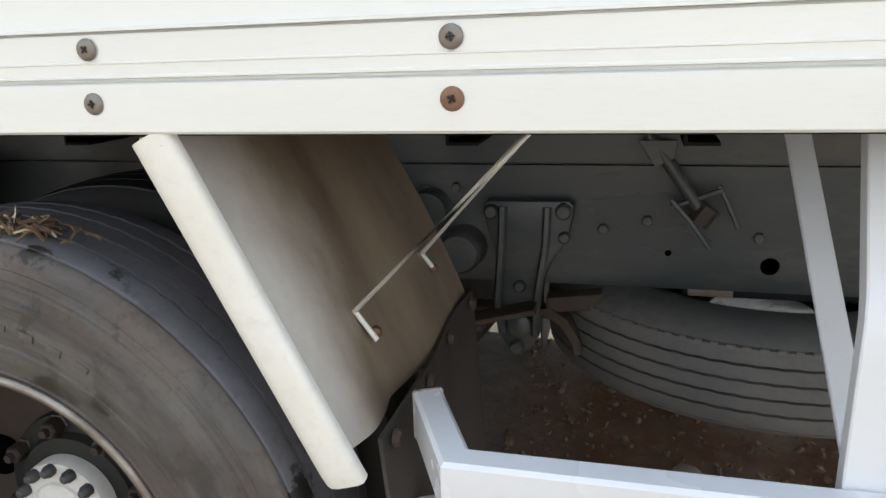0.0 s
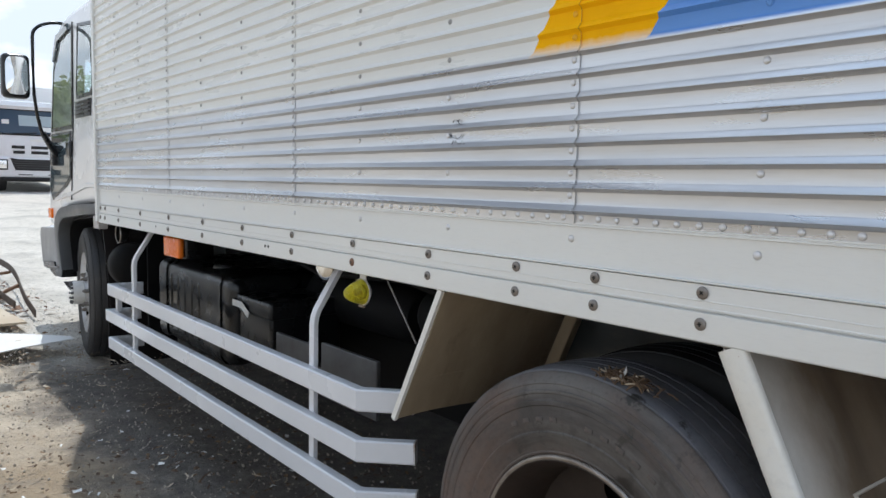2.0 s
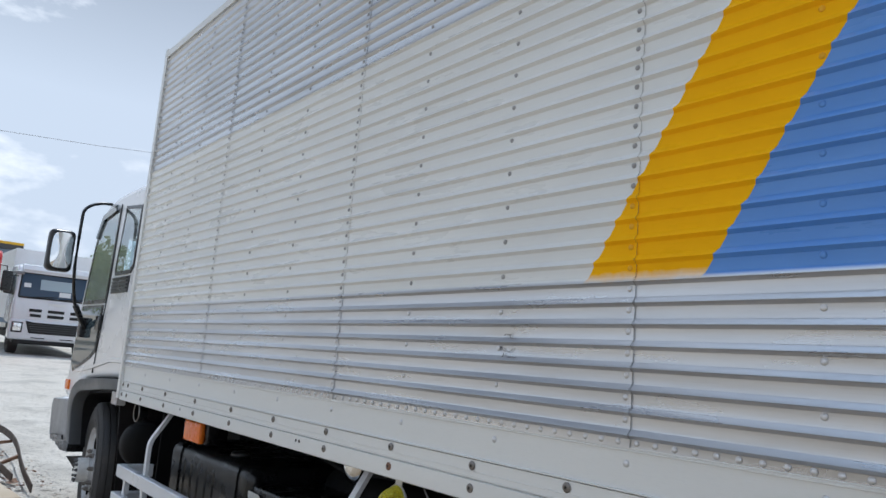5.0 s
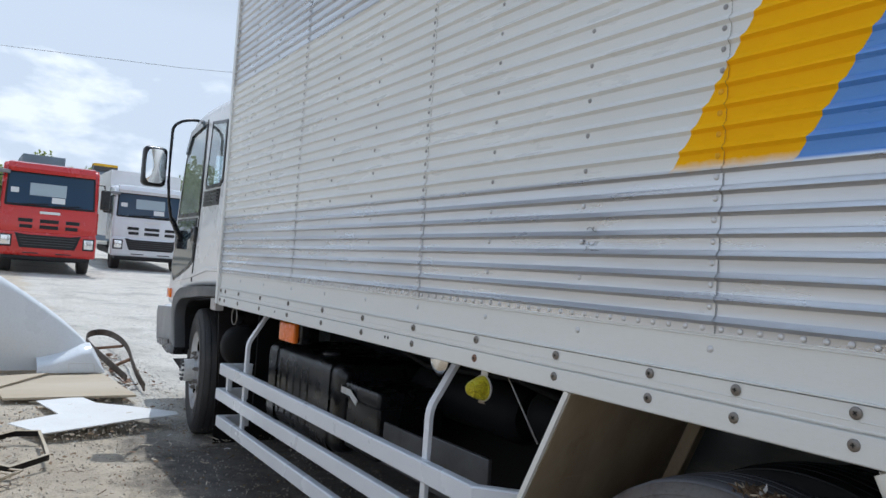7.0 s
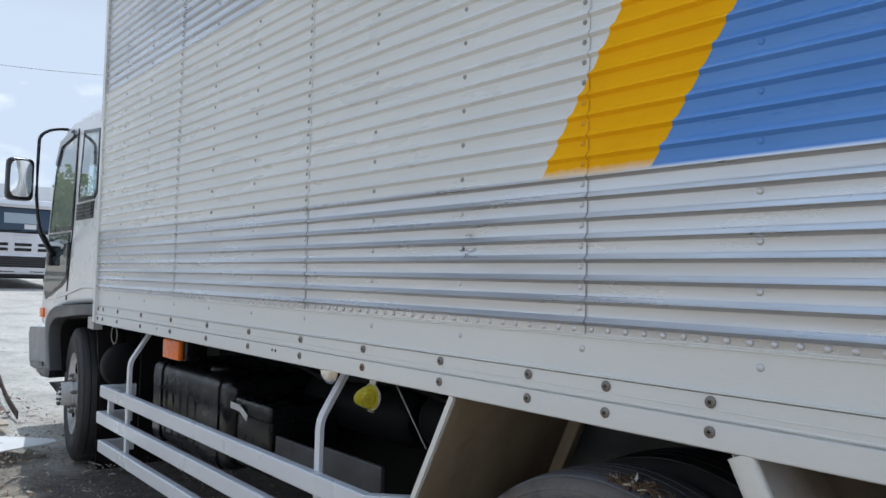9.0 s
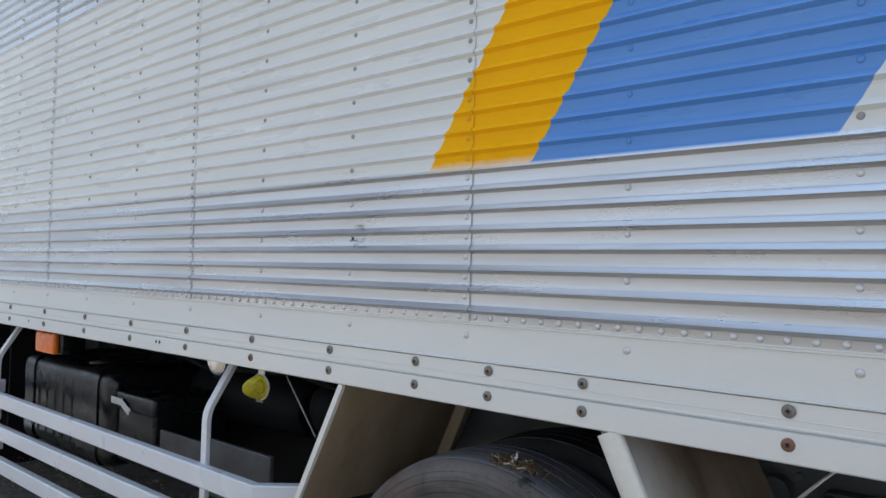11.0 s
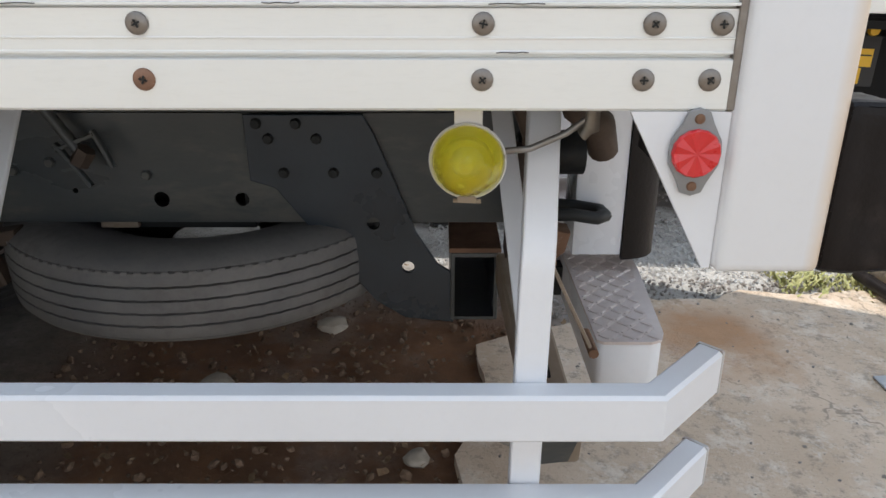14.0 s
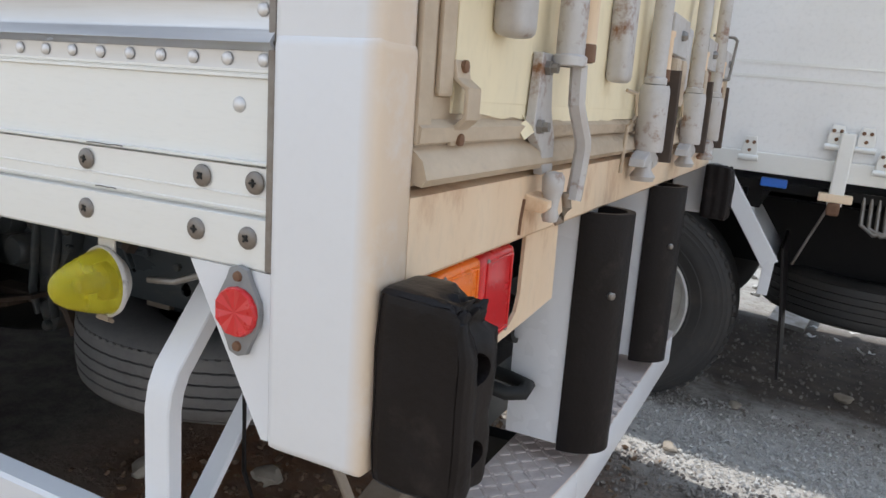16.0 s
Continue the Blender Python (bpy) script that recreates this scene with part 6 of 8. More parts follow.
# rear sill, lamps, doors
part("rear_sill", prism([(2.20, 1.150), (2.292, 1.150), (2.302, 1.158), (2.302, 1.246), (2.286, 1.250), (2.20, 1.250)], 0.061, FAR - 0.061, "y"), M_CREAM, TRUCK, "cream painted rear sill with rust runs")
part("lamp_housing", box(2.20, 2.262, 0.13, 0.464, 1.000, 1.149, 0.004), M_FIELD, TRUCK, "black tail lamp housing")
for name, y0, y1, mat, lab in (("tail_lamp", 0.168, 0.297, M_OLENS, "orange tail lamp lens"), ("tail_lamp", 0.302, 0.420, M_RLENS, "red tail lamp lens")):
    L = part(name, box(2.262, 2.288, y0, y1, 1.008 if y1 > 0.4 else 1.045, 1.143, 0.012, 3), mat, TRUCK, lab, smooth=40)
    zf = 1.018 if y1 > 0.4 else 1.055
    part("bezel", sweep([(2.2885, y0 + 0.014, zf), (2.2885, y1 - 0.014, zf), (2.2885, y1 - 0.014, 1.130), (2.2885, y0 + 0.014, 1.130), (2.2885, y0 + 0.014, zf)], rect(0.004, 0.004, 0.001), up=(1, 0, 0)), mat, L)
    for y, z in ((y0 + 0.016, 1.132), (y1 - 0.016, zf - 0.002)):
        part("lens_screw", lathe([(0.005, 0), (0.004, 0.002), (0, 0.0025)], 8, (2.288, y, z), axis="x"), M_STEEL, L)
part("lamp_guard", prism([(0.466, 1.15), (0.625, 1.15), (0.630, 1.012), (0.50, 1.003), (0.374, 0.996), (0.374, 1.008), (0.425, 1.014), (0.450, 1.028), (0.462, 1.055)], 2.280, 2.286), M_CREAM, TRUCK, "cream sheet lamp guard with a sloping foot")
for y0, y1 in ((0.797, 0.930), (1.45, 1.583)):
    part("rear_channel", box(2.160, 2.276, y0, y1, 0.655, 1.149, 0.005), M_WHITE, TRUCK, "white upright buffer channel", smooth=30)


def tube_buffer(y):
    outer = [(2.277 + 0.090 * math.sin(a), y - 0.072 * math.cos(a)) for a in [math.pi * i / 14 for i in range(15)]]
    inner = [(2.277 + 0.074 * math.sin(a), y - 0.056 * math.cos(a)) for a in [math.pi * i / 14 for i in range(15)]][::-1]
    T = part("tube_buffer", prism(outer + inner, 0.645, 1.148, "z"), M_RUBBER, TRUCK, "upright black rubber half-pipe buffer", smooth=50)
    part("bolt", lathe([(0.0085, 0.004), (0.0085, -0.002), (0.006, -0.005), (0, -0.006)], 8), M_STEEL, T, "bright bolt head").matrix_basis = Matrix.Translation((2.277 + 0.092 * math.sin(0.9), y - 0.074 * math.cos(0.9), 0.985)) @ Matrix.Rotation(0.9, 4, "Z")
    return T


for y in (0.864, 1.516):
    tube_buffer(y)
# step with chequered top
step_plan = [(2.160, 0.462), (2.172, 0.452), (2.262, 0.452), (2.285, 0.462), (2.296, 0.49), (2.325, 0.82), (2.325, 1.93), (2.160, 1.93)]
STEP = part("rear_step", prism(step_plan, 0.482, 0.606, "z", bevel=0.020), M_WHITE, TRUCK, "white steel rear step with rounded ends", smooth=50)
part("tread_plate", prism([(x + (0.002 if x > 2.2 else -0.002), y - 0.002 * (y < 1)) for x, y in step_plan], 0.606, 0.612, "z"), M_CHECK, STEP, "worn chequer plate tread")
bar_bm = box(-0.0135, 0.0135, -0.0035, 0.0035, 0, 0.0024, 0.0022, 1)
lug = None
for i in range(7):
    for k in range(34):
        x, y = 2.174 + i * 0.0245, 0.470 + k * 0.0275
        if y > 1.91 or x > 2.275 + 0.08 * (y - 0.46):
            continue
        m = Matrix.Translation((x, y, 0.612)) @ Matrix.Rotation(radians(45 if (i + k) % 2 else -45), 4, "Z")
        if lug is None:
            lug = part("tread_lug", bar_bm, M_CHECK, STEP)
            lug.matrix_basis = m
        else:
            again(lug, m)
for y in (0.9, 1.5):
    part("step_arm", box(1.99, 2.165, y, y + 0.05, 0.50, 0.58, 0.004), M_FRAME, TRUCK)
part("tow_hook", sweep([(2.08, 0.70, 0.79), (2.14, 0.70, 0.79), (2.19, 0.70, 0.782), (2.215, 0.73, 0.778), (2.21, 0.77, 0.778), (2.16, 0.785, 0.782), (2.08, 0.785, 0.79)], ring(0.015, 8)), M_FRAME, TRUCK, "curved black steel tow hook", smooth=60)
part("hook_plate", box(2.06, 2.08, 0.60, 0.90, 0.70, 0.98, 0.006), M_FRAME, TRUCK)
part("hook_bracket", prism([(1.99, 0.70), (2.09, 0.74), (2.10, 0.84), (2.06, 0.93), (2.00, 0.95)], 0.66, 0.74, "y", bevel=0.01), M_RUSTD, TRUCK, "rusty tow hook bracket")
for x, z in ((2.03, 0.80), (2.07, 0.80)):
    part("hook_bolt", lathe([(0, 0.640), (0.014, 0.641), (0.014, 0.66), (0, 0.66)], 6, (x, 0, z)), M_RUST, TRUCK)
part("hose", rod([(1.99, 0.60, 1.10), (2.03, 0.58, 0.99), (2.01, 0.62, 0.90), (2.06, 0.66, 0.85)], 0.022, 10), M_RUSTD, TRUCK, smooth=60)
part("pipe_elbow", rod([(2.08, 0.50, 1.13), (2.10, 0.52, 1.06), (2.15, 0.56, 1.02), (2.17, 0.60, 0.96)], 0.03, 12), M_RUSTD, TRUCK, "rusty brown pipe elbow", smooth=60)
part("exhaust_end", lathe([(0.045, 2.02), (0.05, 2.03), (0.05, 2.17), (0.04, 2.172), (0.04, 2.03)], 18, (0, 0.80, 0.905), axis="x"), M_FRAME, TRUCK, smooth=50)
# folding stay and slung beam under the tail
BEAM = part("slung_beam", sweep([(2.052, 0.23, 0.527), (2.020, 0.80, 0.625)], rect(0.080, 0.074, 0.006)), M_TAN, TRUCK, "tan steel beam slung across under the tail", smooth=20)
part("beam_cap", sweep([(2.0522, 0.227, 0.5265), (2.0518, 0.2295, 0.527)], rect(0.076, 0.070, 0.004)), M_CHASS, BEAM)
part("stay_strut", sweep([(2.045, 0.300, 0.895), (2.030, 0.300, 0.850), (2.070, 0.296, 0.765), (2.112, 0.300, 0.680)], rect(0.006, 0.020, 0.001), up=(0, 1, 0)), M_TAN, TRUCK, "tan steel folding stay", smooth=20)
part("stay_plate", prism([(1.995, 0.850), (2.02, 0.865), (2.030, 0.905), (2.060, 0.900), (2.052, 0.866), (2.020, 0.842)], 0.29, 0.34, "y", bevel=0.003), M_RUST, TRUCK)
for x, z in ((2.030, 0.852), (2.112, 0.682)):
    part("stay_pin", lathe([(0, 0.280), (0.009, 0.281), (0.009, 0.36), (0, 0.361)], 10, (x, 0, z)), M_RUST, TRUCK, smooth=40)
part("brake_cable", rod([(2.0, 0.2, 1.1), (1.99, 0.17, 0.95), (2.0, 0.16, 0.80), (2.02, 0.18, 0.70)], 0.0035), M_RUBBER, TRUCK, smooth=60)

# ---- rear doors ----
for y0, y1 in ((0.064, 1.186), (1.194, FAR - 0.064)):
    D = part("rear_door", box(2.262, 2.296, y0, y1, 1.256, 3.42, 0.004), M_WORNALU, TRUCK, "cargo door with a cream sheet and worn aluminium frame")
    part("door_sheet", box(2.296, 2.300, y0 + 0.085, y1 - 0.05, 1.345, 3.36, 0.002), M_SHEET, D, "cream sheet, torn and curling at its foot")
    tear = [(y0 + 0.085, 1.348)]
    for i in range(34):
        f = i / 33
        y = y0 + 0.085 + (y1 - y0 - 0.135) * f
        tear.append((y, 1.336 - 0.010 * math.sin(3.1 * f + y0) - 0.012 * abs(noise.noise(Vector((y * 9, y0, 1)))) - 0.006 * abs(noise.noise(Vector((y * 45, y0, 3))))))
    tear.append((y1 - 0.05, 1.348))
    part("torn_edge", prism(tear, 2.2962, 2.2996), M_SHEET, D, "torn edge of the cream sheet")
    curl = [[(2.2996 + 0.016 * f * f, y0 + 0.30 + 0.016 * g + 0.01 * f, 1.334 - 0.004 * g - 0.018 * f) for g in (0, 1, 2)] for f in (0, 0.5, 1)]
    part("curled_flap", shell(curl, 0.0006), M_SHEET, D, "curled torn corner")
    part("door_seal", prism([(2.297, 1.262), (2.312, 1.258), (2.318, 1.266), (2.312, 1.285), (2.297, 1.298)], y0, y1, "y"), M_WORNALU, D, "dirty rubber and aluminium foot moulding", smooth=40)
    part("door_seal_upper", prism([(2.297, 1.300), (2.306, 1.302), (2.308, 1.318), (2.297, 1.326)], y0 + 0.002, y1, "y"), M_WORNALU, D, smooth=40)
    part("edge_strip", box(2.296, 2.304, y0, y0 + 0.03, 1.30, 3.42, 0.003), M_WORNALU, D)
    part("quilted_strip", box(2.296, 2.303, y0 + 0.045, y0 + 0.078, 1.35, 3.30, 0.004), M_WORNALU, D)


def catch(y, z):
    c = part("door_catch", sweep([(2.302, y, z + 0.046), (2.305, y, z + 0.026), (2.319, y, z + 0.016), (2.319, y, z - 0.016), (2.305, y, z - 0.028), (2.302, y, z - 0.046)], rect(0.034, 0.005, 0.001), up=(1, 0, 0)), M_WORNALU, TRUCK, "bent steel door catch", smooth=20)
    for dz in (0.040, -0.040):
        part("bolt", lathe([(0.007, 0), (0.007, 0.005), (0, 0.007)], 8, (2.305, y, z + dz), axis="x"), M_RUST, c)


catch(0.158, 1.344)


def lock_bar(y, fat=False):
    """A vertical locking tube with its guide plate, bent lever and keeper; the fat kind ends in a thick sleeve and a cam plate."""
    L = part("lock_bar", lathe([(0, 1.41), (0.019, 1.41), (0.020, 1.42), (0.020, 3.38), (0, 3.38)], 18, (2.338, y + 0.036, 0), axis="z"), M_GREYP, TRUCK, "grey vertical locking bar with rusty fittings", smooth=60)
    part("collar", lathe([(0.020, 1.402), (0.0245, 1.404), (0.0245, 1.416), (0.020, 1.419)], 18, (2.338, y + 0.036, 0), axis="z"), M_GREYP, L, smooth=40)
    if fat:
        part("sleeve", lathe([(0, 1.262), (0.030, 1.262), (0.0315, 1.268), (0.0315, 1.392), (0.028, 1.402), (0, 1.402)], 22, (2.340, y + 0.036, 0), axis="z"), M_GREYP, L, "thick grey sleeve", smooth=50)
        part("cam_plate", prism([(y - 0.040, 1.232), (y + 0.000, 1.228), (y + 0.004, 1.240), (y + 0.050, 1.240), (y + 0.056, 1.224), (y + 0.105, 1.232), (y + 0.112, 1.244), (y + 0.060, 1.262), (y + 0.010, 1.264), (y - 0.034, 1.248)], 2.318, 2.352, bevel=0.003), M_GREYP, L, "forked cam plate")
        part("cam_foot", lathe([(0, 1.196), (0.024, 1.198), (0.028, 1.208), (0.018, 1.222), (0.018, 1.262), (0, 1.262)], 16, (2.336, y + 0.030, 0), axis="z"), M_GREYP, L, smooth=50)
        part("square_plate", box(2.342, 2.352, y + 0.10, y + 0.30, 1.475, 1.560, 0.003), M_GREYP, L, "grey square plate")
        part("bolt", lathe([(0.013, 0), (0.013, 0.006), (0.008, 0.013), (0, 0.013)], 6, (2.352, y + 0.21, 1.520), axis="x"), M_STEEL, L)
        part("rust_patch", box(2.330, 2.345, y + 0.17, y + 0.27, 1.425, 1.474, 0.003), M_RUST, L, "rusted strap end")
        part("hanging_lever", sweep([(2.350, y + 0.16, 1.44), (2.352, y + 0.155, 1.34), (2.354, y + 0.135, 1.235)], rect(0.010, 0.040, 0.004), up=(1, 0, 0)), M_RUSTD, L, "dark hanging lever", smooth=30)
        part("wire_clip", rod([(2.312, y - 0.10, 1.385), (2.325, y - 0.07, 1.380), (2.328, y - 0.06, 1.335), (2.318, y - 0.085, 1.315), (2.315, y - 0.09, 1.22)], 0.004, 6), M_WORNALU, L, smooth=60)
    else:
        part("guide_plate", prism([(y - 0.012, 1.418), (y + 0.030, 1.418), (y + 0.046, 1.34), (y + 0.070, 1.300), (y + 0.074, 1.252), (y + 0.030, 1.248), (y + 0.018, 1.282), (y - 0.018, 1.306), (y - 0.022, 1.322)], 2.302, 2.316, bevel=0.002), M_GREYP, L, "grey guide plate")
        part("bent_lever", sweep([(2.350, y + 0.044, 1.405), (2.352, y + 0.044, 1.352), (2.354, y + 0.050, 1.338), (2.358, y + 0.074, 1.302), (2.358, y + 0.078, 1.288), (2.356, y + 0.076, 1.250), (2.354, y + 0.070, 1.212)], rect(0.016, 0.024, 0.006), up=(1, 0, 0)), M_GREYP, L, "bent flat steel lever", smooth=20)
        for dy, z in ((0.008, 1.398), (-0.006, 1.318)):
            part("bolt", lathe([(0.011, 0), (0.011, 0.007), (0.0075, 0.008), (0.0075, 0.016), (0, 0.016)], 6, (2.316, y + dy, z), axis="x"), M_STEEL, L)
        part("torn_scrap", shell([[(2.303, y - 0.052, 1.318), (2.306, y - 0.030, 1.326)], [(2.312, y - 0.046, 1.300), (2.316, y - 0.014, 1.312)]], 0.0006), M_SHEET, L, "curled scrap of sheet")
        part("keeper", prism([(2.300, 1.196), (2.330, 1.196), (2.338, 1.204), (2.338, 1.214), (2.300, 1.222)], y + 0.004, y + 0.060, "y", bevel=0.003), M_CREAM, L, "stained keeper on the sill")
        part("keeper_pin", lathe([(0, 1.180), (0.010, 1.182), (0.013, 1.190), (0.010, 1.200), (0.012, 1.216), (0.016, 1.228), (0.0165, 1.246), (0.012, 1.254), (0, 1.256)], 14, (2.334, y + 0.030, 0), axis="z"), M_GREYP, L, smooth=50)
        part("keeper_hook", rod([(2.343, y + 0.066, 1.222), (2.346, y + 0.070, 1.200), (2.340, y + 0.064, 1.182), (2.332, y + 0.058, 1.178)], 0.007), M_TAN, L, smooth=60)
        part("rust_run", sweep([(2.3032, y - 0.002, 1.214), (2.3032, y - 0.010, 1.185), (2.3032, y - 0.012, 1.163)], rect(0.0016, 0.006, 0.0004), up=(1, 0, 0)), M_RUST, L, "rust run on the sill")
    part("side_sleeve", lathe([(0, 1.428), (0.0185, 1.428), (0.0185, 1.505), (0.021, 1.510), (0.021, 1.520), (0, 1.524)], 16, (2.335, y + 0.105, 0), axis="z"), M_CREAM, L, smooth=50)
    part("rust_collar", lathe([(0.015, 1.412), (0.0195, 1.414), (0.0195, 1.436), (0.018, 1.440)], 16, (2.335, y + 0.105, 0), axis="z"), M_RUST, L, "rusted collar", smooth=60)
    part("sleeve_lug", prism([(y + 0.122, 1.440), (y + 0.150, 1.452), (y + 0.172, 1.446), (y + 0.172, 1.428), (y + 0.122, 1.424)], 2.305, 2.325, bevel=0.003), M_GREYP, L)
    for dz in (1.436, 1.478):
        part("lug_bolt", lathe([(0.010, 0), (0.010, 0.008), (0.006, 0.016), (0, 0.016)], 6, (2.318, y + 0.152, dz), axis="x"), M_STEEL, L)


lock_bar(0.395)
for y in (1.003, 1.56, 1.98):
    lock_bar(y, True)
for y, z in ((0.262, 1.425), (0.790, 1.395), (1.42, 1.40)):
    part("handle_block", box(2.300, 2.340, y - 0.028, y + 0.03, z, z + 0.16, 0.014, 3), M_GREYP, TRUCK, "grey hinge block", smooth=40)
part("handle_bar", sweep([(2.325, 0.12, 1.515), (2.328, 0.17, 1.505), (2.33, 0.30, 1.515)], rect(0.03, 0.05, 0.008)), M_GREYP, TRUCK, smooth=30)
for y in (1.16, 1.24, 1.62, 2.1):
    part("hinge", box(2.30, 2.36, y, y + 0.05, 1.36, 1.47, 0.01), M_WORNALU, TRUCK, smooth=40)
part("grab_loop", sweep([(2.31, 2.02, 1.600), (2.375, 2.03, 1.595), (2.385, 2.03, 1.585), (2.375, 2.03, 1.462), (2.31, 2.02, 1.455)], ring(0.0045, 6), up=(0, 1, 0)), M_STEEL, TRUCK, smooth=60)

# ---- cab ----
arch_out = [(-4.16, 1.262), (-4.60, 1.245), (-5.00, 1.220), (-5.24, 1.200), (-5.37, 1.166), (-5.46, 1.115), (-5.505, 1.05), (-5.50, 0.985), (-5.455, 0.86), (-5.40, 0.72)]
arch_in = [(-4.16, 1.190), (-4.60, 1.165), (-4.95, 1.135), (-5.18, 1.115), (-5.28, 1.085), (-5.34, 1.045), (-5.365, 0.99), (-5.36, 0.93), (-5.32, 0.82), (-5.28, 0.70)]
cab_line = [(-3.98, 1.30), (-3.98, 2.50), (-4.02, 2.58), (-4.12, 2.63), (-4.5, 2.66), (-5.05, 2.655), (-5.30, 2.62), (-5.46, 2.55), (-5.56, 2.44), (-5.66, 2.20), (-5.77, 1.80), (-5.83, 1.45), (-5.86, 1.20), (-5.87, 1.03), (-5.50, 1.03)]
cab_line += [(x, z + 0.004) for x, z in arch_out[6::-1]] + [(-4.08, 1.275)]
CABBM = prism(cab_line, 0.115, 2.265, "y")
bmesh.ops.recalc_face_normals(CABBM, faces=CABBM.faces)
caps = [e for e in CABBM.edges if all(abs(v.co.y - e.verts[0].co.y) < 1e-5 for v in e.verts)]
bmesh.ops.bevel(CABBM, geom=caps, offset=0.06, segments=4, affect="EDGES", profile=0.55)
rear_win = [(-4.36, 2.46), (-4.72, 2.50), (-4.80, 2.06), (-4.78, 2.02), (-4.44, 2.02), (-4.38, 2.06)]
door_win = [(-4.92, 2.50), (-5.34, 2.46), (-5.50, 2.26), (-5.60, 1.92), (-5.62, 1.82), (-4.98, 1.82)]
CAB = part("cab", CABBM, M_CAB, TRUCK, "white forward-control cab", smooth=40)
cut(CAB, prism([(-4.06, 1.50), (-4.06, 2.50), (-4.30, 2.58), (-5.10, 2.58), (-5.36, 2.50), (-5.48, 2.36), (-5.62, 2.00), (-5.70, 1.70), (-5.72, 1.50)], 0.165, 2.215, "y"))
for line in (rear_win, door_win):
    cut(CAB, prism(line, 0.05, 0.30, "y"))
    cut(CAB, prism(line, 2.08, 2.33, "y"))
cut(CAB, prism([(-5.40, 2.38), (-5.56, 1.80), (-5.95, 1.80), (-5.80, 2.38)], 0.30, 2.08, "y"))


def side_pane(name, line, y, mat, depth=0.010, label=""):
    return part(name, prism(line, y, y + depth, "y", bevel=0.002), mat, CAB, label)


def grown(line, d):
    """The outline pushed out from its middle by about d."""
    cx, cz = sum(p[0] for p in line) / len(line), sum(p[1] for p in line) / len(line)
    return [(x + d * (1 if x > cx else -1), z + d * (1 if z > cz else -1)) for x, z in line]


for line, grow, name, label in ((rear_win, 0.025, "cab_window", "clear rear side window"), (door_win, 0.028, "door_window", "clear door window")):
    for y in (0.106, 2.264):
        cut(side_pane("window_rubber", grown(line, grow), y, M_BLACK, label="black window rubber"), prism(line, y - 0.05, y + 0.06, "y"))
        side_pane(name, line, y + 0.002, M_PANE, 0.005, label).visible_shadow = False
for y in (0.55, 1.50):
    ST = part("seat", prism([(-4.45, 1.52), (-4.36, 2.05), (-4.40, 2.10), (-4.50, 2.08), (-4.60, 1.66), (-5.05, 1.62), (-5.06, 1.52)], y, y + 0.46, "y", bevel=0.03), M_ARCH, CAB, "grey cab seat", smooth=40)
    part("headrest", box(-4.46, -4.36, y + 0.10, y + 0.36, 2.12, 2.28, 0.03, 3), M_ARCH, ST, smooth=40)
part("steering_wheel", lathe([(0.20, -0.012), (0.212, 0.0), (0.20, 0.012), (0.188, 0.0), (0.20, -0.012)], 28, axis="z"), M_BLACK, CAB, smooth=60).matrix_basis = pose(-5.28, 1.72, 1.78, 0, 35, 0)
vent = [(-4.42, 1.98), (-4.84, 1.98), (-4.86, 1.86), (-4.44, 1.86)]
side_pane("vent_panel", vent, 0.108, M_BLACK)
for i in range(4):
    side_pane("vent_slat", [(-4.45, 1.885 + i * 0.026), (-4.83, 1.885 + i * 0.026), (-4.83, 1.897 + i * 0.026), (-4.45, 1.897 + i * 0.026)], 0.098, M_BLACK)
low_win = [(-5.03, 1.76), (-5.64, 1.76), (-5.74, 1.34), (-5.66, 1.26), (-5.20, 1.38), (-5.06, 1.44)]
side_pane("window_rubber", grown(low_win, 0.018), 0.108, M_BLACK)
side_pane("lower_door_window", low_win, 0.104, M_GLASS, label="low kerb-side door window")
side_pane("visor", [(-4.98, 2.56), (-5.36, 2.52), (-5.50, 2.34), (-5.46, 2.33), (-5.32, 2.47), (-4.98, 2.51)], 0.092, M_GLASS, 0.012, "smoked rain visor")
part("door_line", sweep([(-4.90, 0.112, 2.56), (-4.93, 0.112, 1.90), (-5.02, 0.112, 1.42), (-5.05, 0.112, 1.26)], rect(0.006, 0.008, 0.001), up=(0, 1, 0)), M_FRAME, CAB)
part("door_handle", box(-5.10, -4.98, 0.088, 0.118, 1.58, 1.70, 0.012, 3), M_BLACK, CAB, smooth=40)
part("waist_crease", sweep([(-3.99, 0.114, 1.385), (-4.6, 0.108, 1.375), (-5.1, 0.112, 1.30), (-5.6, 0.116, 1.25)], [(-0.006, -0.012), (0.0, -0.016), (0.006, 0.0), (0.0, 0.016), (-0.006, 0.012)], up=(0, 0, 1)), M_CAB, CAB, smooth=40)
part("front_indicator", box(-5.80, -5.70, 0.095, 0.12, 1.09, 1.17, 0.008), M_OLENS, CAB, "small orange indicator", smooth=40)
# windscreen and grille
part("windscreen", prism([(-5.560, 2.42), (-5.640, 2.22), (-5.775, 1.72), (-5.781, 1.722), (-5.646, 2.223), (-5.566, 2.425)], 0.26, 2.12, "y"), M_PANE, CAB).visible_shadow = False
part("grille", box(-5.90, -5.84, 0.45, 1.93, 1.06, 1.36, 0.02), M_BLACK, CAB)
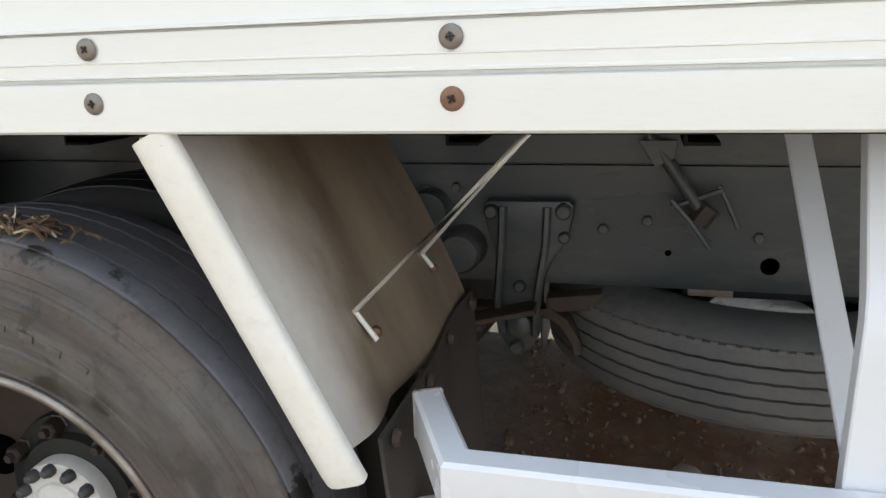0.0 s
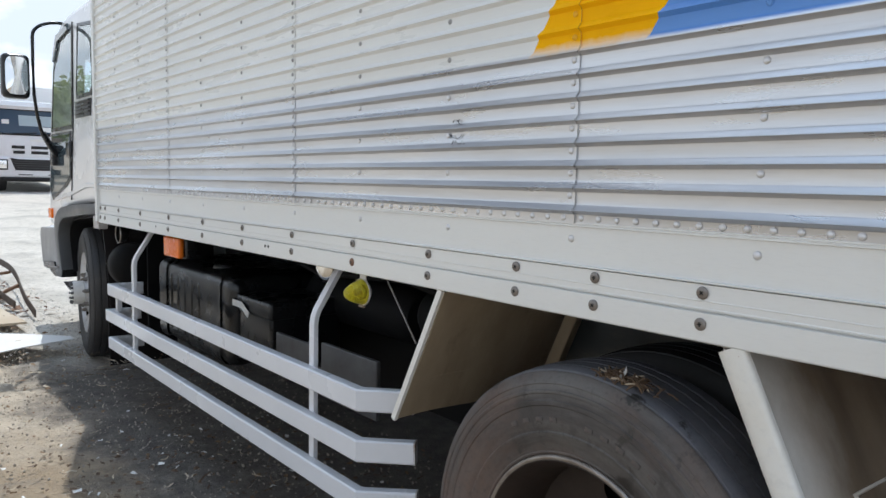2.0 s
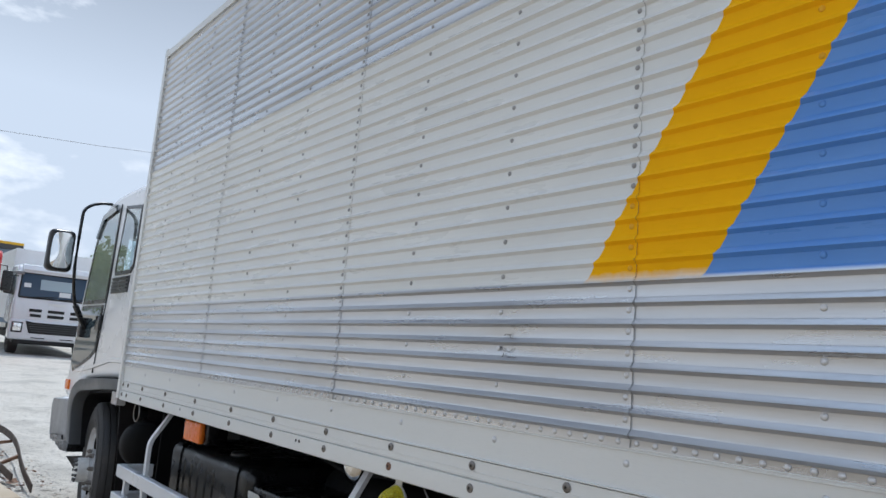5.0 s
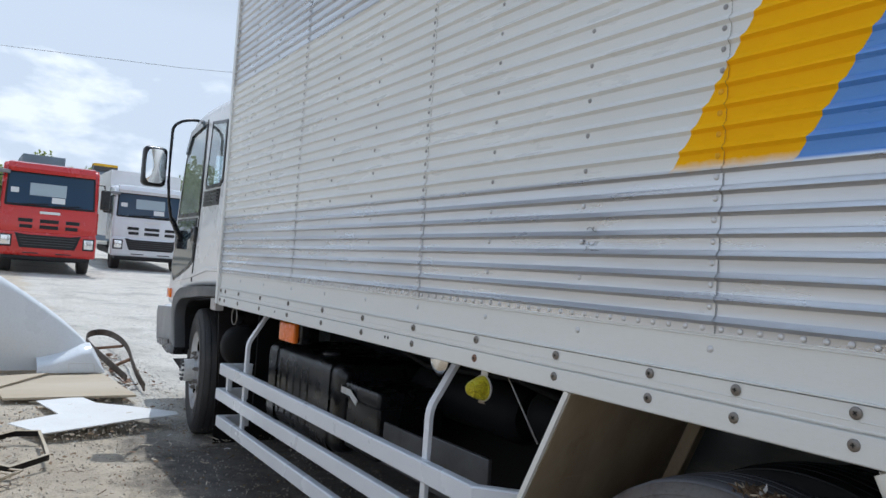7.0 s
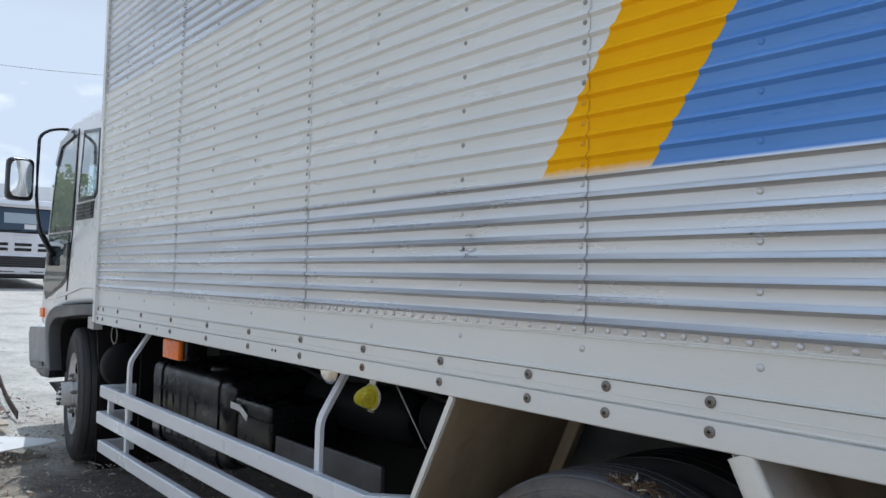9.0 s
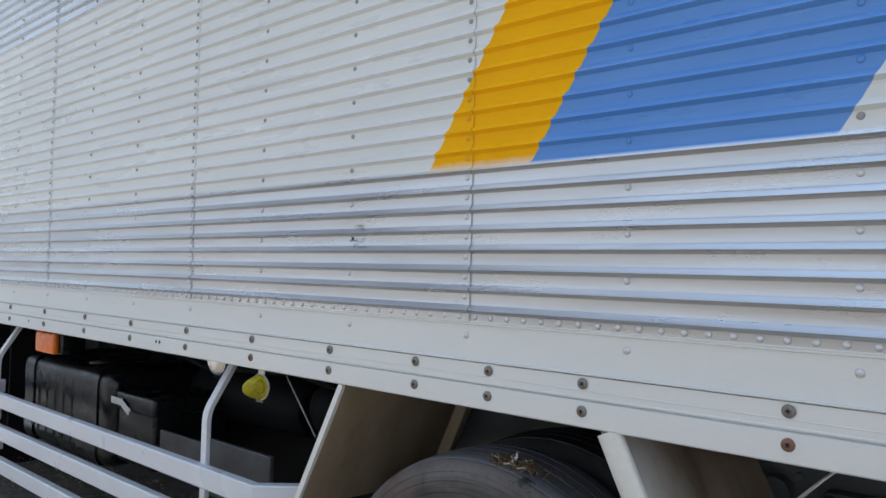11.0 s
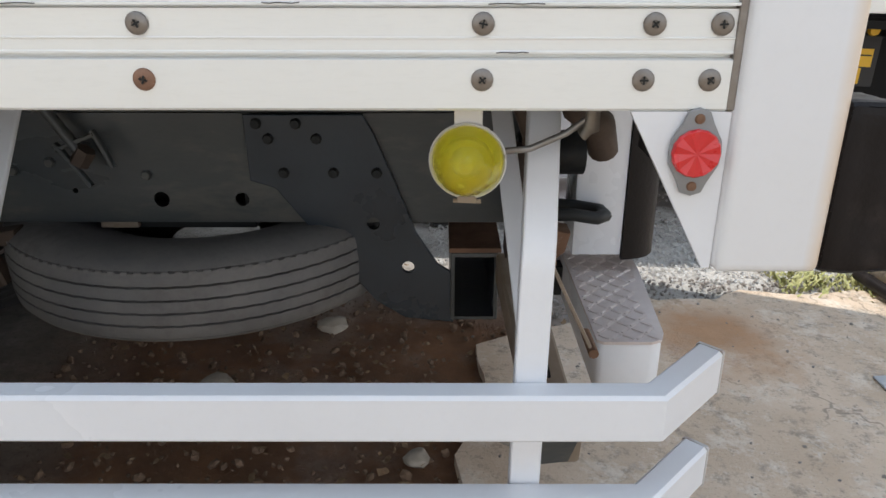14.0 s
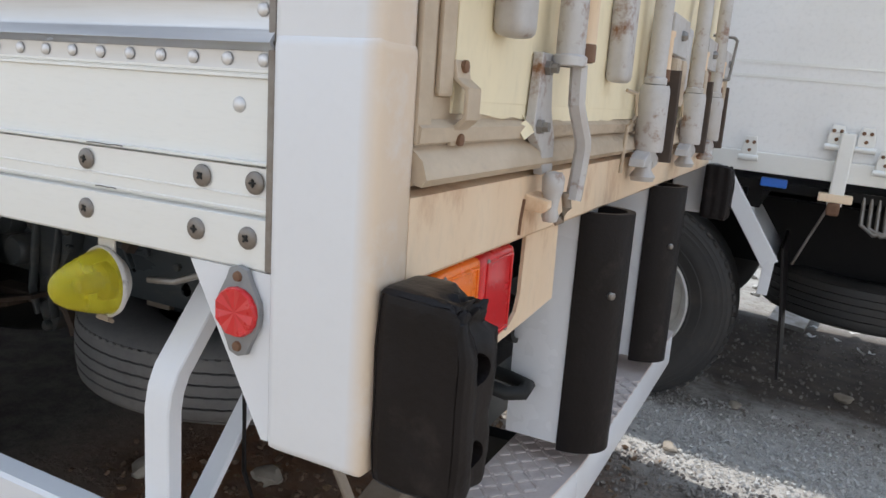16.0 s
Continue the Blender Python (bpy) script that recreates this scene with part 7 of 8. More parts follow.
# wheel arch and lower body
part("wheel_arch", prism(arch_out + arch_in[::-1], 0.075, 0.30, "y", bevel=0.010), M_ARCH, CAB, "dark grey plastic wheel arch flare", smooth=40)
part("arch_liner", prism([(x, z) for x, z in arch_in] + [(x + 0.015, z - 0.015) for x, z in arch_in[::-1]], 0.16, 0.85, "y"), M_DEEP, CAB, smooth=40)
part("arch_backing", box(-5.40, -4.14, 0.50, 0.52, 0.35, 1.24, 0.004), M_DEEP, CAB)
part("arch_bracket", box(-4.40, -4.26, 0.10, 0.16, 1.085, 1.17, 0.006), M_GREYP, CAB)
part("splash_sheet", shell([[(-4.34 + 0.10 * math.sin(f * 1.6), 0.135 + 0.03 * f, 1.19 - 0.78 * f), (-4.32 + 0.10 * math.sin(f * 1.6), 0.40, 1.19 - 0.78 * f), (-4.30 + 0.10 * math.sin(f * 1.6), 0.70, 1.19 - 0.78 * f)] for f in [i / 8 for i in range(9)]], 0.008), M_RUBBER, CAB, "black rubber splash sheet behind the front wheel", smooth=50)
part("mud_flap", shell([[(-4.345 + 0.03 * math.sin(2.2 * f), y, 1.10 - 0.98 * f) for y in (0.150 + 0.02 * f, 0.30, 0.46, 0.64)] for f in [i / 8 for i in range(9)]], 0.008), M_RUBBER, CAB, "black rubber flap behind the front wheel", smooth=50)
BUMP = part("front_bumper", box(-6.12, -5.80, 0.13, 2.25, 0.66, 1.01, 0.06, 4), M_CAB, TRUCK, "white front bumper with grey corner steps", smooth=40)
part("corner_step", prism([(-6.20, 0.93), (-6.16, 0.99), (-5.70, 1.012), (-5.54, 1.000), (-5.52, 0.72), (-5.56, 0.69), (-5.98, 0.64), (-6.12, 0.68)], 0.10, 0.46, "y", bevel=0.02), M_GREYC, BUMP, "grey plastic bumper corner", smooth=40)
part("step_tread", prism([(-6.02, 0.70), (-5.60, 0.735), (-5.58, 0.70), (-6.0, 0.655)], 0.088, 0.30, "y", bevel=0.004), M_BLACK, BUMP)
part("corner_skirt", prism([(-6.10, 0.655), (-5.56, 0.70), (-5.60, 0.60), (-5.84, 0.585), (-6.02, 0.61)], 0.14, 0.44, "y", bevel=0.01), M_BLACK, BUMP, smooth=40)
part("tow_bracket", prism([(-5.95, 0.52), (-5.55, 0.56), (-5.20, 0.53), (-5.26, 0.47), (-5.60, 0.46)], 0.22, 0.40, "y", bevel=0.01), M_DEEP, BUMP)
part("under_scoop", box(-6.02, -5.85, 0.40, 2.0, 0.48, 0.655, 0.03, 3), M_BLACK, BUMP, smooth=40)
# mirror on its bowed arm
MIR = part("wing_mirror", box(-5.22, -5.10, -0.314, -0.128, 1.998, 2.322, 0.056, 8), M_BLACK, TRUCK, "tall black wing mirror on a bowed arm", smooth=50)
glass = []
for k in range(7):
    f = 1 - k / 6 * 0.999
    glass.append([(-5.098 + 0.010 * (1 - f * f), -0.22 + 0.073 * f * math.copysign(abs(math.cos(a)) ** 0.5, math.cos(a)), 2.16 + 0.136 * f * math.copysign(abs(math.sin(a)) ** 0.5, math.sin(a))) for a in [2 * math.pi * i / 32 for i in range(33)]])
part("mirror_glass", shell(glass), M_MIRROR, MIR, "domed mirror glass", smooth=80)
arm = []
for f in [i / 7 for i in range(8)]:
    a = f * math.pi / 2
    arm.append((-5.24 + 0.05 * f, 0.12 - 0.215 * math.sin(a), 2.60 - 0.13 * (1 - math.cos(a))))
arm += [(-5.185, -0.098, 2.30), (-5.185, -0.096, 2.05), (-5.20, -0.078, 1.90), (-5.24, -0.045, 1.78), (-5.32, 0.02, 1.68), (-5.45, 0.10, 1.60)]
part("mirror_arm", rod(arm, 0.0125, 10), M_BLACK, TRUCK, smooth=60)
part("lower_arm_grip", rod([(-5.26, -0.03, 1.76), (-5.34, 0.04, 1.66), (-5.44, 0.095, 1.60)], 0.022, 10), M_BLACK, TRUCK, smooth=60)
part("mirror_arm_foot", box(-5.50, -5.42, 0.06, 0.12, 1.52, 1.68, 0.01), M_BLACK, TRUCK)
part("engine_block", box(-5.2, -4.0, 0.86, 1.54, 0.55, 1.15, 0.05), M_FRAME, TRUCK)

# ---- concrete apron behind the truck ----
edge_pts = [(1.70, -0.62), (1.76, -0.3), (1.80, 0.0), (1.92, 0.55), (1.90, 0.95), (2.00, 1.30), (1.98, 1.62), (2.16, 1.74), (2.34, 1.80), (2.50, 1.92), (2.62, 1.95), (2.72, 2.12), (2.80, 2.06), (3.05, 2.10), (3.20, 2.20), (3.45, 2.17), (3.80, 2.24), (4.3, 2.20), (5.2, 2.28), (9.0, 2.2), (9.0, -0.65)]
rough = []
for (x0, y0), (x1, y1) in zip(edge_pts, edge_pts[1:]):
    for i in range(6):
        f = i / 6
        x, y = x0 + (x1 - x0) * f, y0 + (y1 - y0) * f
        j = 0.02 if -3.9 < y and x < 8 else 0
        rough.append((x + j * noise.noise(Vector((x * 9, y * 9, 1))), y + j * noise.noise(Vector((x * 9, y * 9, 7)))))
tagged(link("pavement", prism(rough, -0.06, 0.022, "z"), M_CONC), "cracked brown stained concrete apron with a broken edge", "pavement", kind="structure")


def lump(r, seed, flat=0.6, sub=2):
    bm = bmesh.new()
    bmesh.ops.create_icosphere(bm, subdivisions=sub, radius=r)
    for v in bm.verts:
        k = 1 + 0.45 * noise.noise(v.co / r * 1.1 + Vector((seed, seed * 2, 3)))
        v.co = Vector((v.co.x * k * 1.2, v.co.y * k, v.co.z * k * flat))
    return bm


def stone(x, y, r, seed, label="rough grey stone lying in the gravel"):
    ob = link("stone", lump(r, seed), M_PEBBLE, smooth=35)
    ob.matrix_basis = Matrix.Translation((x, y, r * 0.32)) @ Matrix.Rotation(seed, 4, "Z")
    return tagged(ob, label, "stone", "loose stones")


for i, (x, y, r) in enumerate(((4.66, 4.05, 0.085), (4.50, 3.98, 0.05), (1.42, 1.75, 0.05), (1.95, 1.2, 0.03), (1.78, 0.95, 0.035), (1.62, 1.2, 0.035), (3.4, 4.0, 0.035), (3.0, 3.7, 0.04), (2.5, 3.2, 0.03), (1.1, 1.3, 0.05), (2.3, 2.5, 0.035), (2.05, 1.02, 0.03), (0.72, 1.1, 0.05))):
    stone(x, y, r, i * 1.7 + 0.4)


def scatter(name, count, zone, size, mat, label, category, flat=0.7, seed=3, base_z=0.0):
    """Many small lumps on the ground as one object."""
    rnd = random.Random(seed)
    base = [[v.co.copy() for v in b.verts] for b in (lump(1.0, s, flat, 1) for s in range(4))]
    b0 = lump(1.0, 0, flat, 1)
    faces = [[v.index for v in f.verts] for f in b0.faces]
    b0.free()
    vs, fs = [], []
    for _ in range(count):
        x, y = rnd.uniform(zone[0], zone[1]), rnd.uniform(zone[2], zone[3])
        r = size * (0.3 + rnd.random() ** 3 * 1.6)
        t = Matrix.Translation((x, y, base_z + r * 0.2)) @ Euler((rnd.random(), rnd.random(), rnd.random() * 6)).to_matrix().to_4x4() @ Matrix.Scale(r, 4)
        o = len(vs)
        vs += [tuple(t @ v) for v in rnd.choice(base)]
        fs += [[o + i for i in f] for f in faces]
    me = bpy.data.meshes.new(name)
    me.from_pydata(vs, [], fs)
    me.materials.append(mat)
    return tagged(new(name, me), label, category, kind="stuff")


# duller stones along the slab put the shade beside the sun strip into colour
scatter("gravel", 2600, (1.75, 4.3, 1.9, 2.36), 0.0066, M_DULLSTONE, "dull brown gravel along the broken concrete edge", "gravel", seed=25)
scatter("gravel", 2600, (2.0, 5.0, 3.1, 5.0), 0.0070, M_DULLSTONE, "dull stones under the parked truck", "gravel", seed=26)
scatter("gravel", 11000, (1.75, 4.6, 2.32, 3.22), 0.0052, M_LANESTONE, "loose grey gravel between the trucks", "gravel", seed=5)
scatter("debris", 420, (1.95, 4.3, 0.3, 2.05), 0.0040, M_DULLSTONE, "crumbs of dirt lying on the concrete apron", "debris", seed=15, base_z=0.022)
scatter("rubble", 420, (2.3, 6.5, 5.6, 7.8), 0.055, M_LANESTONE, "sunlit pale rubble beyond the parked truck", "rubble", seed=16)
scatter("gravel", 1900, (0.5, 2.2, 0.2, 2.4), 0.009, M_SOILSTONE, "small stones on red soil under the tail", "gravel", seed=6)
scatter("gravel", 9000, (-5.5, -0.4, -1.6, 1.0), 0.0040, M_PEBBLE, "scattered small stones beside the truck", "gravel", seed=7)


def litter(name, count, zone, size, mat, label, seed):
    """Curled scraps lying about, as one object."""
    rnd = random.Random(seed)
    vs, fs = [], []
    for _ in range(count):
        x, y, a = rnd.uniform(zone[0], zone[1]), rnd.uniform(zone[2], zone[3]), rnd.uniform(0, 6.3)
        w, h = size * rnd.uniform(0.4, 1.6), size * rnd.uniform(0.2, 0.8)
        t = Matrix.Translation((x, y, 0.012)) @ Matrix.Rotation(a, 4, "Z") @ Matrix.Rotation(rnd.uniform(-0.5, 0.5), 4, "X")
        o = len(vs)
        for j, (px, py) in enumerate(((-w, -h), (0, -h * 1.2), (w, -h * 0.6), (w * 0.8, h), (0, h * 0.8), (-w, h))):
            vs.append(tuple(t @ Vector((px, py, rnd.uniform(-0.2, 0.5) * size))))
        fs += [[o, o + 1, o + 4, o + 5], [o + 1, o + 2, o + 3, o + 4]]
    me = bpy.data.meshes.new(name)
    me.from_pydata(vs, [], fs)
    me.materials.append(mat)
    return tagged(new(name, me), label, "litter", kind="stuff")


litter("leaf_litter", 420, (-4.9, -0.5, -1.3, 1.1), 0.011, M_LEAFDRY, "dry leaves and twigs on packed earth", 11)
litter("paper_scraps", 16, (-4.6, -0.6, -0.6, 1.2), 0.016, M_PAPER, "pale paper and plastic scraps", 12)
litter("paper_scraps", 120, (-2.9, -0.3, -1.3, 0.7), 0.012, M_PAPER, "small pale scraps on packed earth", 18)
litter("leaf_litter", 800, (-2.8, -0.3, -1.4, 0.8), 0.012, M_NEST, "dark leaf litter on packed earth", 19)
litter("leaf_litter", 350, (0.6, 2.4, 0.1, 2.4), 0.013, M_LEAFDRY, "dry leaves on the soil under the tail", 13)
litter("paper_scraps", 60, (2.6, 4.6, 4.4, 6.4), 0.04, M_PAPER, "pale scraps beyond the parked truck", 14)
scatter("gravel", 3000, (-8.5, -4.6, -2.2, 0.3), 0.0048, M_LANESTONE, "small tan stones on dusty ground", "gravel", seed=27)
litter("leaf_litter", 220, (-7.5, -3.8, -1.8, 0.2), 0.016, M_LEAFDRY, "dry straw and leaves on dusty ground", 15)

def straw(name, count, zone, size, mat, label, seed):
    """Thin bent stalks lying about, as one object."""
    rs = random.Random(seed)
    vs, fs = [], []
    for _ in range(count):
        x, y, a = rs.uniform(zone[0], zone[1]), rs.uniform(zone[2], zone[3]), rs.uniform(0, 6.3)
        half, w, bend = size * rs.uniform(0.3, 1.3), rs.uniform(0.0012, 0.0035), rs.uniform(-0.35, 0.35)
        o = len(vs)
        for k in (-1, 0, 1):
            p = Vector((x + math.cos(a + bend * k) * half * k, y + math.sin(a + bend * k) * half * k, 0.010 + 0.012 * rs.random()))
            q = Vector((-math.sin(a), math.cos(a), 0)) * w
            vs += [tuple(p - q), tuple(p + q + Vector((0, 0, w)))]
        fs += [[o, o + 1, o + 3, o + 2], [o + 2, o + 3, o + 5, o + 4]]
    me = bpy.data.meshes.new(name)
    me.from_pydata(vs, [], fs)
    me.materials.append(mat)
    return tagged(new(name, me), label, "straw", kind="stuff")


straw("straw", 420, (-5.6, -0.6, -1.7, 0.3), 0.022, M_PLY, "pale dry straw scattered on packed earth", 41)
straw("straw", 450, (-8.6, -4.2, -2.4, 0.3), 0.045, M_PLY, "pale dry straw scattered on dusty ground", 42)
straw("straw", 260, (-4.2, -0.4, -1.5, 0.9), 0.040, M_NEST, "dark stalks and twigs on packed earth", 43)

# ---- twigs caught on the tyre ----
TW = thing("twig_nest", RAKE @ pose(0.08, 0.075, 1.014), "dry twigs and leaves caught on the rear tyre", "twigs")
rnd = random.Random(21)
for i in range(120):
    a, b = rnd.gauss(0.01, 0.042), rnd.uniform(-0.018, 0.03)
    d = Vector((rnd.uniform(-0.016, 0.016), rnd.uniform(-0.012, 0.012), rnd.uniform(-0.004, 0.012)))
    p = Vector((a, b, 0.004 + rnd.uniform(0, 0.012) - 0.9 * a * a))
    part("twig", sweep([p - d, p + Vector((0, 0, 0.003)), p + d], ring(rnd.uniform(0.0011, 0.0030), 4)), M_NEST if i % 9 else M_PLY, TW)
part("dry_leaf", shell([[(0, 0, 0), (0.012, 0.004, 0.012), (0.022, 0, 0.026)], [(-0.01, 0.012, 0.008), (0.004, 0.016, 0.022), (0.012, 0.012, 0.036)]], 0.0006), M_PAPER, TW, "pale curled leaf")

# ---- scrap lying in the yard ahead ----
FAIR = thing("roof_fairing", pose(0, 0, 0), "white fibreglass roof fairing lying on boards", "fairing")
def fair_height(w):
    """Height of the fairing's rim above the boards at the place w across it."""
    d = max(0.0, -0.205 - w)
    return 0.90 * (d / 0.975) ** 0.68 if d < 0.975 else 0.90 + 0.20 * (1 - math.exp(-(d - 0.975) / 0.5))


across = [-0.205 - 2.5 * (k / 40) ** 1.7 for k in range(41)]
rows = []
for i in range(8):
    f = i / 7
    rows.append([(-6.985 + 0.05 * math.sin(math.pi * f), w, 0.03 + fair_height(w) * 0.90 * f) for w in across])
for i in range(1, 8):
    a = math.pi / 2 * i / 7
    rows.append([(-6.985 - 0.10 * (1 - math.cos(a)), w, 0.03 + fair_height(w) * (0.90 + 0.10 * math.sin(a))) for w in across])
for i in range(1, 7):
    f = i / 6
    rows.append([(-7.085 - 1.1 * f, w - 0.10 * f, 0.03 + fair_height(w) * (1 - 0.30 * f * f)) for w in across])
part("skin", shell(rows, 0.006), M_FRP, FAIR, smooth=60)
lip = [(-0.800, 0.145), (-0.690, 0.172), (-0.583, 0.205), (-0.500, 0.240), (-0.420, 0.275), (-0.345, 0.285), (-0.285, 0.190), (-0.212, 0.036)]
part("foot_lip", shell([[(-6.99, y, z + 0.012) for y, z in lip], [(-6.90, y, z) for y, z in lip], [(-6.815, y, max(0.034, z - 0.050)) for y, z in lip], [(-6.80, y, max(0.033, z - 0.075)) for y, z in lip], [(-6.80, y, 0.032) for y, z in lip]], 0.004), M_FRP, FAIR, "sloping moulded lip", smooth=50)
rec = [(-0.535, 0.042), (-0.300, 0.042), (-0.315, 0.122), (-0.535, 0.128)]
part("lamp_recess", sweep([(-6.796, y, z) for y, z in rec + rec[:1]], rect(0.006, 0.006, 0.001), up=(1, 0, 0)), M_PAPER, FAIR)
PLYB = prism([(-6.71, -0.7), (-6.75, -0.23), (-5.75, -0.1), (-5.77, -1.1), (-6.11, -1.14)], 0.012, 0.030, "z")
tagged(link("plywood_board", PLYB, M_PLY), "stained plywood board lying on the ground", "board", "boards under the fairing")
PLYC = prism([(-6.58, -1.25), (-6.74, -0.71), (-6.13, -1.13), (-5.94, -1.25), (-6.04, -2.25), (-6.78, -2.25)], 0.031, 0.049, "z")
tagged(link("plywood_board", PLYC, M_PLY), "pale plywood board lapping over the stained one", "board", "boards under the fairing")
PAP = prism([(-5.68, -0.87), (-5.79, -0.53), (-5.54, -0.45), (-5.36, -0.2), (-5.12, 0.09), (-5.02, 0.09), (-4.93, -0.25), (-4.79, -0.55), (-4.65, -0.89), (-4.98, -1.09), (-5.21, -0.75)], 0.014, 0.022, "z")
tagged(link("white_sheet", PAP, M_PAPER), "torn white plastic sheet lying flat on the ground", "sheet")
def rounded(points, times=2):
    """An open line with its corners cut again and again."""
    pts = [Vector(p) for p in points]
    for _ in range(times):
        pts = [pts[0]] + [p.lerp(q, f) for p, q in zip(pts, pts[1:]) for f in (0.25, 0.75)] + [pts[-1]]
    return pts


SCR = thing("leaf_spring_scrap", pose(0, 0, 0), "rusty bent scrap frame lying on dusty ground", "scrap")
part("bent_strip", sweep(rounded([(-6.05, 0.02, 0.03), (-6.6, 0.02, 0.10), (-7.6, 0.12, 0.18), (-8.6, 0.12, 0.16), (-9.0, 0.02, 0.14), (-8.8, -0.16, 0.12), (-8.2, -0.20, 0.10), (-7.2, -0.12, 0.06), (-6.5, -0.06, 0.03)]), rect(0.010, 0.075, 0.003)), M_RUSTD, SCR, smooth=30)
part("cross_strip", sweep([(-7.0, -0.10, 0.06), (-7.1, 0.08, 0.12)], rect(0.03, 0.03, 0.004)), M_RUST, SCR)
part("cross_strip", sweep([(-8.0, -0.18, 0.08), (-7.8, 0.10, 0.14)], rect(0.04, 0.03, 0.004)), M_RUST, SCR)
litter("scrap_bits", 34, (-8.0, -6.0, -0.25, 0.2), 0.04, M_RUST, "rusty bits and broken plastic", 17)
FRM = thing("window_frame_scrap", pose(0, 0, 0), "old bent window frame lying on gravel", "scrap")
FRAME_LINE = [Vector(p) for p in ((-4.27, -1.44, 0.03), (-4.48, -1.26, 0.03), (-4.65, -1.06, 0.03), (-4.62, -0.92, 0.03), (-4.24, -0.91, 0.03), (-4.04, -0.91, 0.03), (-3.84, -1.12, 0.03), (-4.01, -1.26, 0.03), (-4.19, -1.43, 0.03))]
# near-black sides carry the frame's own shade in colour; tan dirt lies on top
part("frame_strip", sweep(FRAME_LINE, rect(0.016, 0.036, 0.003)), M_RUBBER, FRM, smooth=20)
part("dusty_edge", sweep([p + Vector((0, 0, 0.0205)) for p in FRAME_LINE], rect(0.020, 0.004, 0.001)), M_PLY, FRM, smooth=20)
for i in range(7):
    y = -1.2 - 0.05 * i
    rodp = [(-3.95 + 0.12 * i * 0.3, y, 0.02), (-3.75 + 0.05 * i, y + 0.14, 0.05), (-3.55, y - 0.05, 0.03)]
    tagged(link("dry_stick", rod(rodp, 0.006 + 0.002 * (i % 3), 6), M_PLY, smooth=60), "pale dry stick lying on the ground", "stick", "dry sticks")
tagged(link("metal_sheet", prism([(3.408, 1.462), (3.80, 1.51), (3.95, 0.75), (3.40, 0.80)], 0.026, 0.032, "z"), M_SHEETP), "grey scuffed metal sheet lying on concrete", "sheet")
tagged(link("black_pipe", rod([(3.80, 2.32, 0.07), (3.86, 1.70, 0.07), (3.92, 1.0, 0.07)], 0.03, 10), M_RUBBER, smooth=60), "black plastic pipe lying on concrete", "pipe")
tagged(link("white_beam", sweep([(3.78, 2.42, 0.05), (4.35, 2.75, 0.30)], rect(0.07, 0.07, 0.006)), M_WHITE, smooth=20), "white steel beam leaning on rubble", "beam")
tagged(link("concrete_chunk", lump(0.22, 4.2, 0.8, 3), M_CONC, smooth=40), "broken lump of concrete", "rubble").matrix_basis = pose(4.15, 2.28, 0.10)
tagged(link("timber_plank", box(-0.3, 0.3, -0.07, 0.07, -0.015, 0.015, 0.003), M_PLY), "short weathered timber plank", "plank").matrix_basis = pose(4.15, 2.15, 0.24, 20, -35, 40)


# ---- weeds on the edge of the apron ----
def weeds(name, zone, count, seed):
    rw = random.Random(seed)
    vs, fs = [], []
    for _ in range(count):
        x, y = rw.uniform(zone[0], zone[1]), rw.gauss((zone[2] + zone[3]) / 2, (zone[3] - zone[2]) / 3)
        h, a = rw.uniform(0.012, 0.055), rw.uniform(0, 6.3)
        d = Vector((math.cos(a), math.sin(a), 0))
        s = Vector((-d.y, d.x, 0)) * rw.uniform(0.004, 0.010)
        p = Vector((x, y, 0.0))
        o = len(vs)
        vs += [tuple(p - s * 0.4), tuple(p + s * 0.4), tuple(p + d * h * 0.4 + s + Vector((0, 0, h * 0.7))), tuple(p + d * h * 0.4 - s + Vector((0, 0, h * 0.7))), tuple(p + d * h * 0.9 + Vector((0, 0, h)))]
        fs += [[o, o + 1, o + 2, o + 3], [o + 3, o + 2, o + 4]]
    me = bpy.data.meshes.new(name)
    me.from_pydata(vs, [], fs)
    me.materials.append(M_WEED)
    return tagged(new(name, me), "low green weeds along the broken concrete edge", "weeds", kind="stuff")


M_WEED = material("weed_leaf", (0.30, 0.31, 0.11), 0.6, 0.0, (0.42, 0.38, 0.18), 20.0, 0.9, 60.0, 0.05)
weeds("weeds", (3.42, 4.05, 2.20, 2.46), 520, 31)

# ---- the parked truck beyond ----
NB = thing("parked_box_truck", pose(2.08, 2.93, 0.0), "white box truck with dark underside parked alongside", "truck")
part("box_body", box(-5.6, 3.2, 0.0, 2.4, 1.282, 2.65, 0.01), M_BOXWHITE, NB, "smooth white box body")
for z in (1.60, 1.66, 2.2):
    part("body_seam", box(-5.6, 3.2, -0.003, 0.0, z, z + 0.012), M_RAIL, NB)
part("deck_rail", box(-5.6, 3.2, -0.02, 0.04, 1.198, 1.284, 0.005), M_RAIL, NB, "pale painted deck rail")
part("deck_floor", box(-5.6, 3.2, 0.04, 2.38, 1.12, 1.16), M_DEEP, NB)
